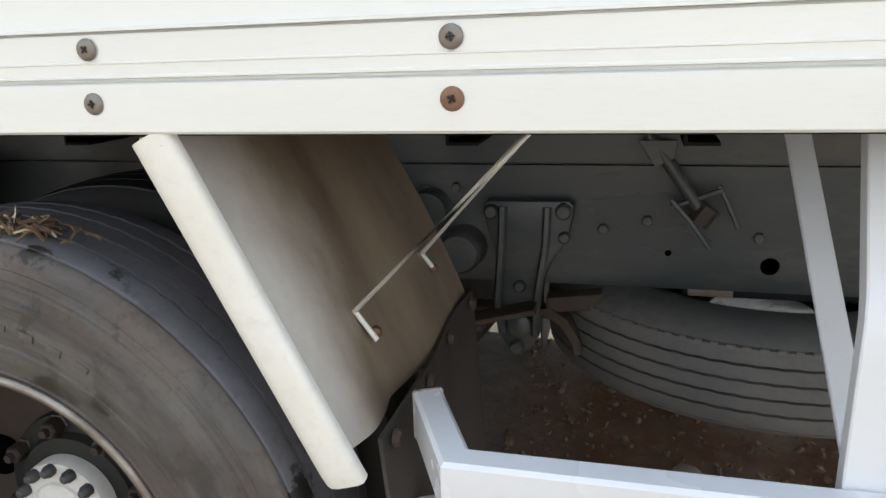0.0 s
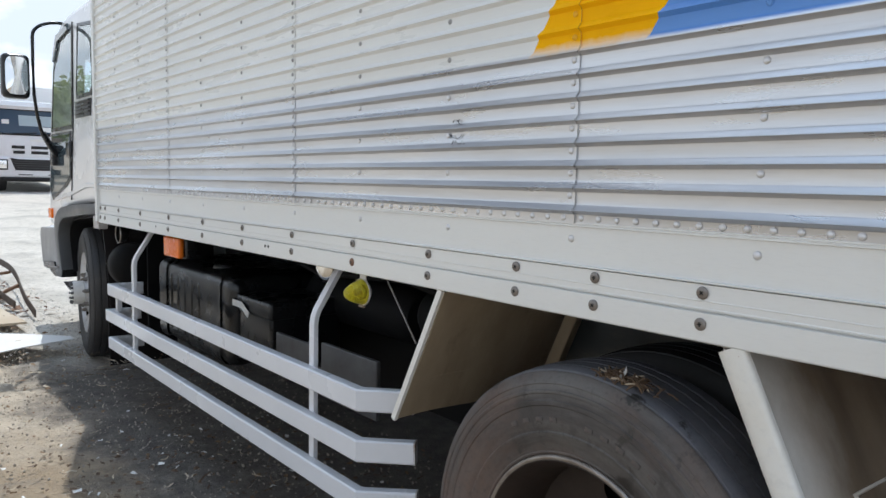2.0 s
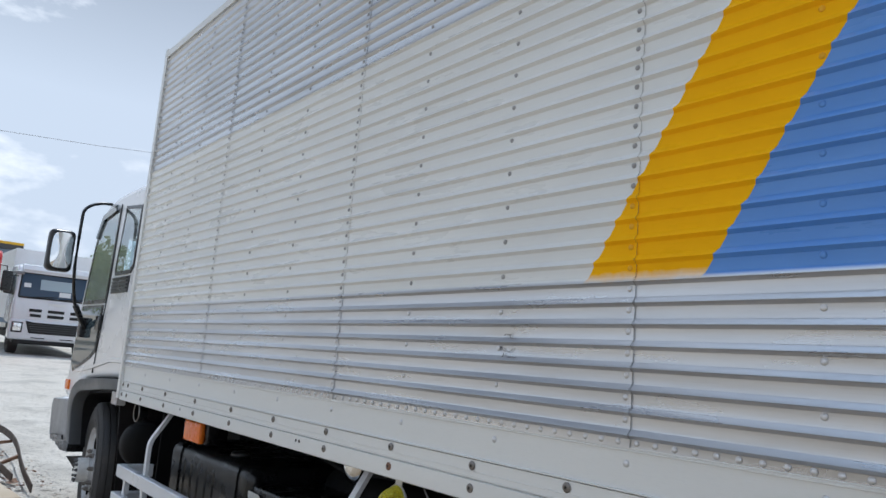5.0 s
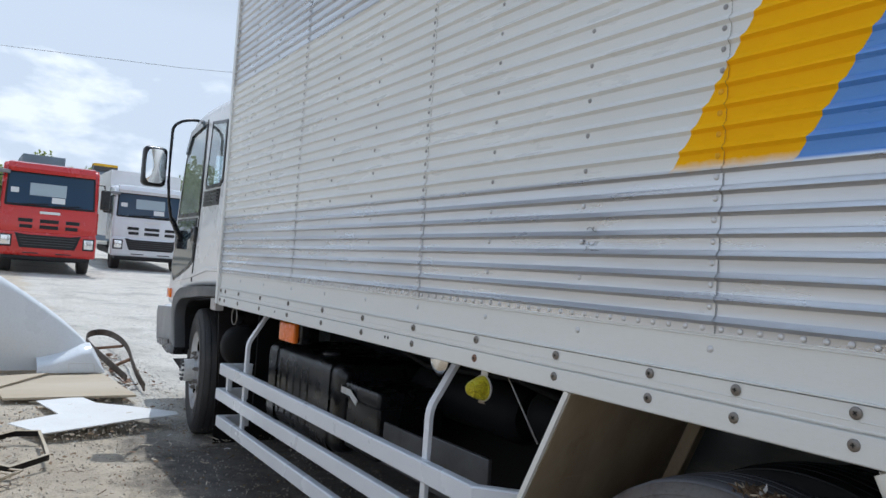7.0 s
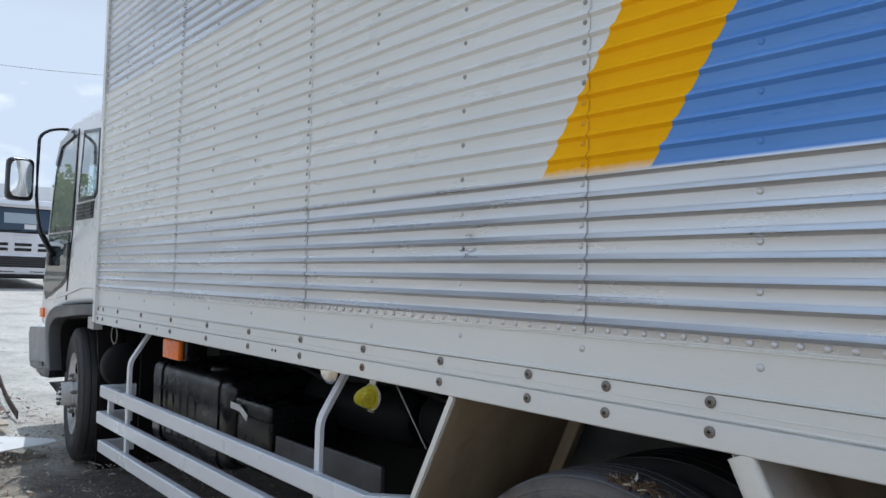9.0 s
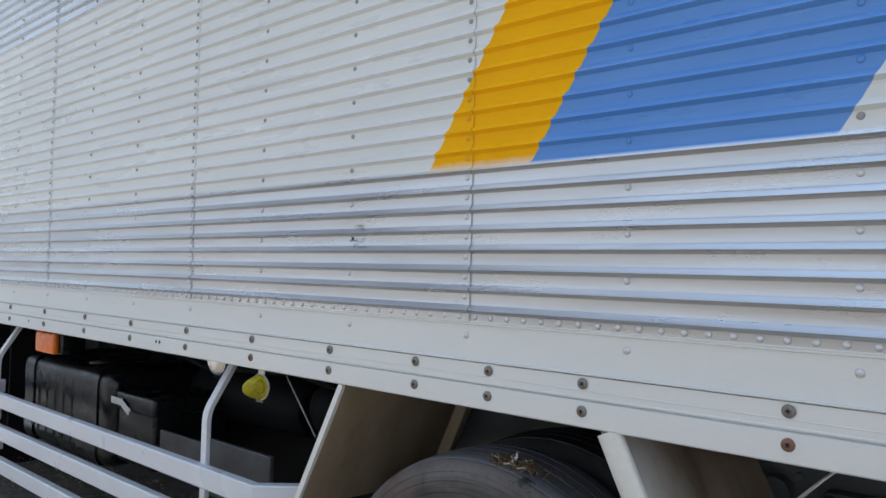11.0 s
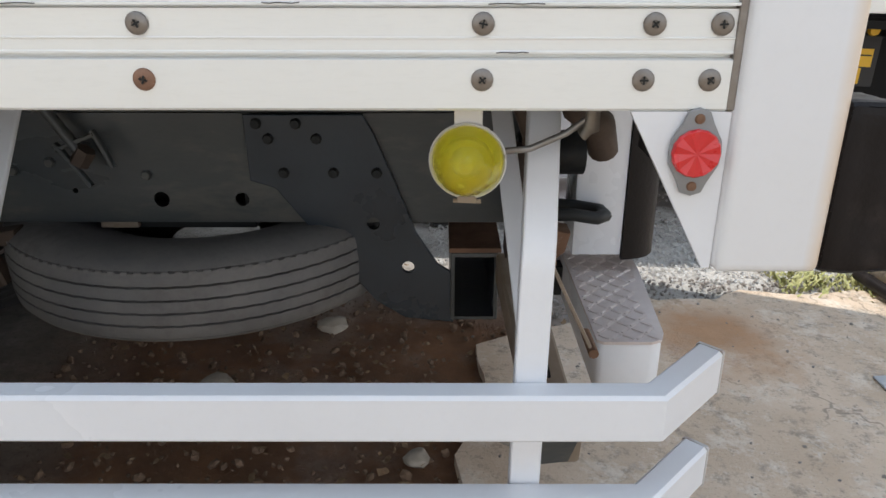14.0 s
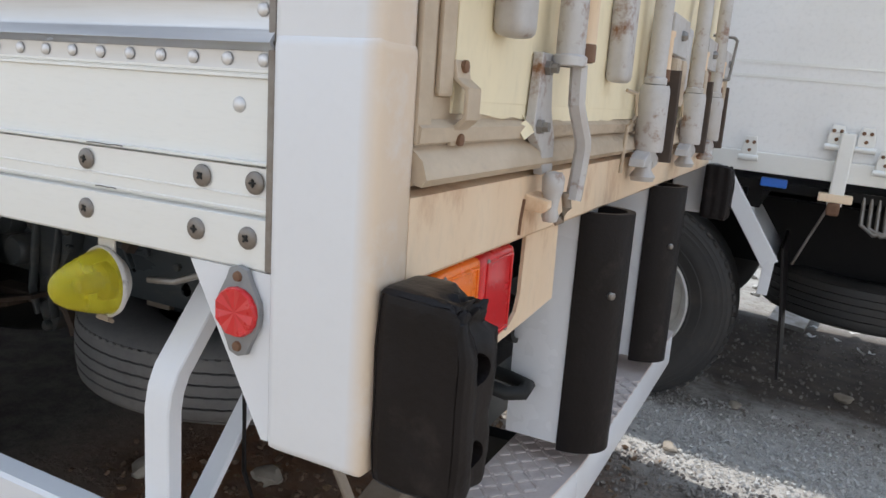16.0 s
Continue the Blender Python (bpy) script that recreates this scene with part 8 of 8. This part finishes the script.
for x, tall in ((0.255, 0), (0.580, 1), (0.690, 1), (0.775, 0), (1.40, 0), (2.1, 0), (-0.5, 0)):
    z0 = 1.33 if tall else 1.245
    h = part("side_hinge", prism([(x, z0), (x + 0.056, z0), (x + 0.062, z0 + 0.05), (x + 0.050, z0 + 0.105), (x + 0.006, z0 + 0.105), (x - 0.006, z0 + 0.05)], -0.034, -0.020, "y", bevel=0.004), M_RAIL, NB)
    part("hinge_knuckle", rod([(x - 0.012, -0.038, z0 + 0.012), (x + 0.068, -0.038, z0 + 0.012)], 0.013), M_RAIL, h, smooth=60)
    for dx, dz in ((0.014, 0.08), (0.042, 0.08), (0.028, 0.045)):
        part("bolt", lathe([(0.008, 0), (0.008, -0.005), (0, -0.008)], 8, (x + dx, -0.034, z0 + dz)), M_RUST, h)
part("grey_band", box(0.92, 3.2, -0.004, 0.0, 1.515, 1.620), M_BAND, NB, "pale grey painted band")
LATCH = part("side_latch", box(0.622, 0.680, -0.055, -0.02, 1.10, 1.405, 0.006), M_RAIL, NB)
part("latch_foot", box(0.585, 0.715, -0.06, 0.0, 1.115, 1.150, 0.006), M_CREAM, LATCH)
part("latch_hook", box(0.625, 0.675, -0.065, 0.0, 1.06, 1.115, 0.010), M_RUST, LATCH)
part("chassis_rail", box(-6.5, 2.9, 0.78, 0.86, 0.66, 1.02, 0.004), M_DEEP, NB)
part("chassis_rail", box(-6.5, 2.9, 1.54, 1.62, 0.66, 1.02, 0.004), M_DEEP, NB)
for i in range(12):
    part("cross_member", box(-5.3 + i * 0.7, -5.24 + i * 0.7, 0.1, 2.3, 1.03, 1.12), M_DEEP, NB)
for x in (-0.16, -4.3):
    for y, f in ((0.03, 1), (2.37, -1)):
        W = part("disc_wheel", lathe([(0.302, 0.03), (0.29, 0.012), (0.27, 0.06), (0.25, 0.13), (0.14, 0.14), (0, 0.12)], 40), M_HUB, NB, "pale steel disc wheel", smooth=40)
        W.matrix_basis = Matrix.Translation((x, y, 0.50)) @ (Matrix.Rotation(math.pi, 4, "Z") if f < 0 else Matrix.Identity(4))
        dress_tyre(W, 0.51, 0.30, 0.30, 4, False, M_TYREDARK, M_TYREDARK)
        teeth = None
        for i in range(60):
            m = Matrix.Rotation(2 * math.pi * i / 60, 4, "Y") @ Matrix.Translation((0.507, 0.022, 0))
            if teeth is None:
                teeth = part("shoulder_lug", box(-0.010, 0.006, -0.012, 0.014, -0.016, 0.016, 0.003, 1), M_TYREDARK, W)
                teeth.matrix_basis = m
            else:
                again(teeth, m)
G2 = part("mudguard", shell([[(0.235, y, 1.15) for y in (0.02, 0.3, 0.6)], [(0.475, y, 0.82) for y in (0.02, 0.3, 0.6)]], 0.004), M_WHITE, NB, "white mudguard behind the wheel")
part("rolled_edge", sweep([(0.205, -0.01, 1.16), (0.455, -0.01, 0.80)], rect(0.012, 0.075, 0.004), up=(1, 0, 1)), M_WHITE, G2)
part("guard_tail", sweep([(0.450, -0.005, 0.82), (0.445, -0.005, 0.66)], rect(0.012, 0.045, 0.003), up=(1, 0, 0)), M_WHITE, G2)
part("mud_flap", sweep([(0.492, 0.31, 0.88), (0.535, 0.31, 0.60), (0.575, 0.31, 0.28)], rect(0.62, 0.012, 0.002), up=(1, 0, 0)), M_RUBBER, NB)
part("stay_rod", rod([(0.66, 0.02, 1.16), (0.54, 0.1, 0.80)], 0.006, 6), M_STEEL, NB, smooth=60)
SP2 = part("spare_wheel", lathe([(0.12, 0.10), (0.25, 0.11), (0.30, 0.03), (0.24, 0.09), (0.12, 0.085)], 32, axis="z"), M_RIM, NB, "spare wheel slung flat under the frame", smooth=40)
SP2.matrix_basis = Matrix.Translation((0.92, 1.05, 0.43))
dress_tyre(SP2, 0.52, 0.25, 0.30, 4, False, M_TYREDARK, M_TYREDARK, Matrix.Rotation(radians(90), 3, "X"))
part("tail_stay", sweep([(1.57, 1.44, 1.15), (1.53, 1.44, 0.02)], rect(0.12, 0.03, 0.004), up=(0, 1, 0)), M_DEEP, NB)
part("tail_flap", box(1.24, 1.55, 1.60, 1.612, 0.05, 0.42, 0.003), M_RUBBER, NB)
for i in range(4):
    part("rope_hook", rod([(0.76 + i * 0.03, 0.05, 1.16), (0.77 + i * 0.03, 0.03, 1.03 - 0.01 * i), (0.82 + i * 0.03, 0.02, 0.995), (0.88 + i * 0.022, 0.03, 1.01), (0.90 + i * 0.02, 0.05, 1.06)], 0.0085, 8), M_STEEL, NB, "bent steel rope hook", smooth=60)
part("blue_lamp", box(0.350, 0.458, 0.0, 0.05, 1.140, 1.178, 0.006), M_BLUEP, NB, "small blue lamp")
part("white_tag", box(1.00, 1.11, 0.765, 0.779, 0.86, 0.92, 0.002), M_TAG, NB, "small white tag")
PB = part("tail_board", box(1.724, 2.195, 0.48, 0.51, 0.775, 1.055, 0.004), M_FIELD, NB, "black board with white and yellow panels")
part("white_panel", box(1.775, 2.060, 0.472, 0.48, 0.885, 1.040, 0.002), M_TAG, PB)
part("yellow_panel", box(1.765, 2.110, 0.471, 0.48, 0.790, 0.878, 0.002), M_YELP, PB)
part("yellow_panel", box(2.080, 2.160, 0.471, 0.48, 0.885, 0.985, 0.002), M_YELP, PB)
part("sign_bars", box(2.088, 2.152, 0.4695, 0.471, 0.945, 0.953), M_FIELD, PB)
part("board_lamp", box(1.850, 2.060, 0.46, 0.54, 1.058, 1.120, 0.006), M_STEEL, PB)
part("amber_knob", lathe([(0, 0.45), (0.028, 0.455), (0.032, 0.48), (0, 0.50)], 12, (2.13, 0, 1.085)), M_YELP, PB, smooth=50)
part("tail_strut", sweep([(2.3, 0.9, 0.55), (3.1, 0.9, 1.05)], rect(0.10, 0.12, 0.01)), M_RUSTD, NB)
part("axle_tangle", rod([(2.2, 0.9, 0.62), (2.35, 0.85, 0.5), (2.5, 0.9, 0.55), (2.45, 1.0, 0.66)], 0.02), M_DEEP, NB, smooth=60)
part("fuel_tank", box(-2.9, -1.6, 0.12, 0.72, 0.42, 0.98, 0.06, 4), M_BLACK, NB, smooth=50)
part("tool_box", box(-1.5, -0.75, 0.15, 0.7, 0.45, 1.0, 0.02, 3), M_BLACK, NB, smooth=50)
part("cab", box(-7.6, -5.75, 0.05, 2.35, 0.75, 2.9, 0.12, 4), M_CAB, NB, smooth=50)
# sunlit scrap beyond the parked truck
for i, (x, y, l, a, mat, lab, nm) in enumerate(((4.36, 5.22, 1.2, -41, M_PAPER, "long white panel lying on the ground", "panel_scrap"), (3.2, 6.4, 1.1, -20, M_PLY, "weathered plank lying on the ground", "plank"), (4.6, 6.3, 1.4, 30, M_STEEL, "crumpled bright sheet metal", "metal_scrap"), (5.3, 5.6, 1.2, -8, M_PAPER, "long white panel lying on the ground", "panel_scrap"), (2.71, 5.26, 0.9, 84, M_STEEL, "grey plate lying on the ground", "metal_scrap"), (4.2, 7.2, 1.6, 5, M_RUST, "rusty channel lying on the ground", "channel"), (5.2, 7.0, 1.3, -30, M_PAPER, "long white panel lying on the ground", "panel_scrap"))):
    ob = link(nm, box(-l / 2, l / 2, -0.12, 0.12, 0.0, 0.035, 0.006), mat)
    ob.matrix_basis = pose(x, y, 0.03 + 0.03 * (i % 3), 4, -3, a)
    tagged(ob, lab, "scrap", "scrap beyond the truck")


# ---- far vehicles ----
def far_truck(name, m, paint, label, high, box_h):
    """A heavy forward-control truck seen from the front; its face lies in x = 0 and looks along +x."""
    T = thing(name, m, label, "truck", "trucks across the yard")
    w = 1.245
    cabp = [(-1.9, 0.95), (-1.9, high - 0.12), (-1.7, high), (-0.45, high - 0.02), (-0.28, high - 0.14), (-0.06, 1.78), (0.0, 1.55), (0.02, 0.62), (-0.05, 0.50), (-0.5, 0.50), (-0.62, 0.95)]
    bm = prism(cabp, -w, w, "y")
    bmesh.ops.recalc_face_normals(bm, faces=bm.faces)
    bmesh.ops.bevel(bm, geom=[e for e in bm.edges if abs(e.verts[0].co.y - e.verts[1].co.y) < 1e-5], offset=0.08, segments=3, affect="EDGES", profile=0.55)
    part("cab", bm, paint, T, smooth=45)
    part("windscreen", prism([(-0.262, high - 0.30), (-0.065, 1.83), (-0.045, 1.83), (-0.243, high - 0.29)], -1.10, 1.10, "y"), M_WSCREEN, T, "dark windscreen")
    lean = math.atan2(0.197, high - 2.13)
    # pale patches painted on the screen for its reflections and cards
    for y0, y1, z0, z1, mat in ((-0.55, 0.38, 0.26, 0.60, M_INNER), (0.02, 0.36, 0.08, 0.24, M_TAG), (-1.02, -0.82, 0.30, 0.44, M_TAG)):
        part("screen_card", box(-0.004, 0.004, y0, y1, z0, z1), mat, T).matrix_basis = Matrix.Translation((-0.045, 0, 1.83)) @ Matrix.Rotation(-lean, 4, "Y") @ Matrix.Translation((0.006, 0, 0))
    part("screen_surround", sweep([(-0.052, -1.13, 1.80), (-0.052, 1.13, 1.80), (-0.250, 1.10, high - 0.27), (-0.250, -1.10, high - 0.27), (-0.052, -1.13, 1.80)], rect(0.05, 0.02, 0.004), up=(1, 0, 0.3)), M_FIELD, T)
    part("roof_visor", prism([(-0.42, high + 0.02), (-0.20, high - 0.02), (-0.12, high - 0.16), (-0.19, high - 0.26), (-0.30, high - 0.24)], -1.12, 1.12, "y", bevel=0.03), paint, T, smooth=40)
    BP = part("bumper", box(-0.55, 0.07, -1.26, 1.26, 0.46, 1.10, 0.09, 4), paint, T, "full-width bumper that wraps the corners", smooth=45)
    part("bumper_slot", box(0.064, 0.074, -0.62, -0.22, 0.53, 0.56, 0.004), M_FIELD, BP)
    part("bumper_slot", box(0.064, 0.074, 0.22, 0.62, 0.53, 0.56, 0.004), M_FIELD, BP)
    part("skirt", box(-0.5, 0.02, -1.12, 1.12, 0.36, 0.47, 0.03), M_FIELD, BP, "black under-skirt")
    for s in (-1, 1):
        part("corner_deflector", prism([(-0.16, 1.14), (-0.02, 1.14), (-0.05, 1.74), (-0.14, 1.74)], s * 1.255 - 0.012, s * 1.255 + 0.012, "y", bevel=0.006), paint, T, smooth=40)
        part("door_line", box(-0.62, -0.60, s * 1.247 - 0.004, s * 1.247 + 0.004, 1.15, high - 0.25), M_FIELD, T)
        part("side_window", prism([(-0.32, 1.85), (-0.42, high - 0.35), (-1.15, high - 0.35), (-1.15, 1.85)], s * 1.247 - 0.006, s * 1.247 + 0.006, "y"), M_WSCREEN, T)
    for dy in (-0.75, 0.05):
        part("wiper", rod([(-0.035, dy, 1.82), (-0.04, dy + 0.7, 1.88)], 0.016, 6), M_FIELD, T)
    for z0, rows in ((1.36, ((-0.78, -0.42), (-0.24, 0.24), (0.42, 0.78))), (1.20, ((-0.74, -0.42), (-0.24, 0.24), (0.42, 0.74)))):
        for a, c in rows:
            part("grille_slot", box(0.0, 0.024, a, c, z0, z0 + 0.095, 0.006), M_FIELD, T)
    part("lower_grille", prism([(-0.84, 1.07), (-0.60, 1.03), (0.60, 1.03), (0.84, 1.07), (0.70, 0.68), (-0.70, 0.68)], 0.03, 0.082), M_FIELD, T, "black lower grille")
    for i in range(4):
        part("grille_bar", box(0.080, 0.094, -0.74 + 0.03 * i, 0.74 - 0.03 * i, 0.96 - i * 0.07, 0.98 - i * 0.07), M_ARCH, T)
    for s in (-1, 1):
        H = part("headlamp", box(0.0, 0.080, s * 0.89 if s > 0 else -1.21, 1.21 if s > 0 else s * 0.89, 0.68, 1.02, 0.03, 3), M_FIELD, T, smooth=40)
        part("lens", box(0.070, 0.092, s * 0.93 if s > 0 else -1.17, 1.17 if s > 0 else s * 0.93, 0.73, 0.985, 0.02, 3), M_CHROME, H, "clear headlamp glass", smooth=40)
        part("mirror", box(-0.27, -0.12, s * 1.43 - 0.13, s * 1.43 + 0.13, 1.86, 2.42, 0.05, 4), M_BLACK, T, smooth=40)
        part("mirror_arm", rod([(-0.2, s * 1.2, high - 0.4), (-0.16, s * 1.38, high - 0.42), (-0.16, s * 1.42, 2.2)], 0.018, 6), M_BLACK, T, smooth=60)
        W = part("wheel", lathe([(0.30, 0.0), (0.26, 0.05), (0.10, 0.02), (0, 0.02)], 24), M_RIM, T, smooth=40)
        W.matrix_basis = Matrix.Translation((-0.95, s * 1.16, 0.50)) @ (Matrix.Rotation(math.pi, 4, "Z") if s > 0 else Matrix.Identity(4))
        dress_tyre(W, 0.51, 0.30, 0.30, 3, False, M_TYREDARK, M_TYREDARK)
    part("lamp_shield", box(-0.25, -0.14, -1.36, -1.06, high - 0.34, high - 0.24, 0.03, 3), M_GREYC, T, smooth=40)
    part("chassis", box(-7.5, -0.6, -0.45, 0.45, 0.6, 0.95), M_FRAME, T)
    # dark slab and axle beam, added to deepen the shade under the truck
    part("underbody", box(-7.0, -0.55, -1.0, 1.0, 0.40, 0.62, 0.02), M_DEEP, T)
    part("front_axle", box(-1.05, -0.85, -1.0, 1.0, 0.29, 0.398), M_FRAME, T)
    if box_h:
        part("cargo_box", box(-8.5, -2.1, -1.2, 1.2, 1.05, box_h, 0.02), M_BOXWHITE, T)
    part("name_bars", box(0.012, 0.030, -0.26, 0.26, 1.60, 1.67), M_TAG, T, "pale badge lettering")
    return T


far_truck("red_truck", pose(-21.4, 0.30, 0.0, 0, 0, -2) @ Matrix.Diagonal((1, 0.94, 1.0, 1)), M_RED, "red heavy truck cab facing across the sunny yard", 2.95, 0)
far_truck("white_truck", pose(-25.5, 3.72, 0.0, 0, 0, -2), M_CAB, "white heavy truck with box parked across the yard", 2.85, 3.45)
FB = thing("flatbed_truck", pose(-23.5, -2.55, 0), "dark flatbed truck standing beside the red truck", "truck", "trucks across the yard")
part("deck", box(-5.0, 0.0, -1.2, 1.2, 1.60, 1.72, 0.02), M_TAN, FB, "weathered deck boards")
part("deck_beam", box(-5.0, -0.02, -1.1, 1.1, 1.42, 1.60, 0.01), M_DEEP, FB)
part("chassis", box(-5.0, -0.1, -0.5, 0.5, 0.75, 1.40, 0.02), M_FRAME, FB)
part("tail_lamp_bar", box(-0.10, 0.0, -1.15, 1.15, 0.62, 0.78, 0.01), M_BLACK, FB)
for x in (-1.3, -2.6):
    for y in (-0.98, 0.98):
        part("wheel", lathe([(0, -0.15), (0.3, -0.15), (0.32, -0.10), (0.36, -0.16), (0.48, -0.15), (0.51, -0.11), (0.51, 0.11), (0.48, 0.15), (0.3, 0.15), (0, 0.12)], 28, (x, y, 0.51)), M_TYREDARK, FB, smooth=40)
CONT = thing("shipping_container", pose(-50, 1.9, 0), "blue-grey container stacked high beyond the yard", "container")
part("wall", box(-6, 0, -1.15, 1.15, 2.6, 5.30, 0.03), M_BLUEGREY, CONT)
for i in range(9):
    part("rib", box(0.0, 0.04, -1.1 + i * 0.26, -0.98 + i * 0.26, 2.7, 5.2), M_BLUEGREY, CONT)
part("lower_container", box(-6, 0.02, -1.15, 1.15, 0, 2.58, 0.03), M_STEEL, CONT)
YT = thing("far_truck", pose(-50, 5.35, 0), "pale truck with a yellow roof sign far off", "truck", "trucks across the yard")
part("body", box(-4, 0, -0.9, 0.9, 0.4, 4.80, 0.1), M_BLUEGREY, YT)
part("roof_sign", box(-1.0, 0.05, -0.70, 0.70, 5.10, 5.26, 0.03), M_YELP, YT)
part("sign_face", box(-0.9, 0.04, -0.70, 0.70, 4.80, 5.10), M_ARCH, YT)
for y in (-0.8, 0.8):
    part("wheel", lathe([(0, -0.15), (0.5, -0.15), (0.5, 0.15), (0, 0.15)], 20, (-1.0, y, 0.5)), M_TYREDARK, YT, smooth=40)


# ---- trees on the skyline ----
def tree(x, y, h, r, seed):
    rt = random.Random(seed)
    T = thing("tree", pose(x, y, 0), "leafy green tree on the skyline", "tree", "trees on the skyline")
    tr = sweep([(0, 0, 0), (0.1, 0.05, h * 0.35), (0.0, 0.1, h * 0.7)], ring(0.16, 8))
    for i in range(5):
        a = i * 1.3 + seed
        sweep([(0.05, 0.05, h * (0.4 + 0.06 * i)), (r * 0.5 * math.cos(a), r * 0.5 * math.sin(a), h * (0.6 + 0.05 * i))], ring(0.05, 5), bm=tr)
    part("trunk", tr, M_BARK, T, smooth=60)
    vs, fs = [], []
    for c in range(26):
        a, q = rt.uniform(0, 6.3), rt.random() ** 0.5 * r
        cx, cy, cz = q * math.cos(a), q * math.sin(a), h * rt.uniform(0.5, 0.98) - 0.25 * q
        cr = r * rt.uniform(0.22, 0.42)
        for _ in range(150):
            d = Vector((rt.gauss(0, 1), rt.gauss(0, 1), rt.gauss(0, 0.8))).normalized() * cr * rt.uniform(0.5, 1.05)
            p = Vector((cx, cy, cz)) + d
            u = Vector((rt.gauss(0, 1), rt.gauss(0, 1), rt.gauss(0, 1))).normalized() * rt.uniform(0.09, 0.22)
            v = u.orthogonal().normalized() * u.length * 0.6
            o = len(vs)
            vs += [tuple(p - u), tuple(p + v), tuple(p + u), tuple(p - v)]
            fs.append([o, o + 1, o + 2, o + 3])
    me = bpy.data.meshes.new("crown")
    me.from_pydata(vs, [], fs)
    me.materials.append(M_LEAF)
    cr = new("crown", me)
    cr.parent = T
    cr["kind"] = "stuff"
    return T


for i, (x, y, h, r) in enumerate(((-62, -3.5, 4.6, 2.4), (-60, -0.2, 5.2, 2.2), (-64, 3.8, 6.2, 2.6), (-66, 6.5, 6.0, 2.5), (-60, 9.0, 5.2, 2.2), (-62, 12.2, 5.6, 2.6), (-60, 15.5, 5.2, 2.4), (-34, -3.6, 4.3, 2.2), (-40, -6.5, 5.0, 2.8), (-66, -8, 5.5, 3.0), (-60, 20, 5.6, 3.0), (-62, -14, 5.6, 3.0), (-64, 26, 6.0, 3.2))):
    tree(x, y, h, r, i + 2)
WIRE = thing("utility_line", pose(0, 0, 0), "thin overhead wire between two far poles", "wire")
part("wire", rod([(-60, -16, 13.5), (-52, -4, 11.6), (-44, 8, 11.0), (-40, 20, 11.6)], 0.012, 6), M_STEEL, WIRE)
for x, y in ((-60, -16), (-40, 20)):
    part("pole", rod([(x, y, 0), (x, y, 14.0)], 0.12, 8), M_BARK, WIRE, smooth=60)
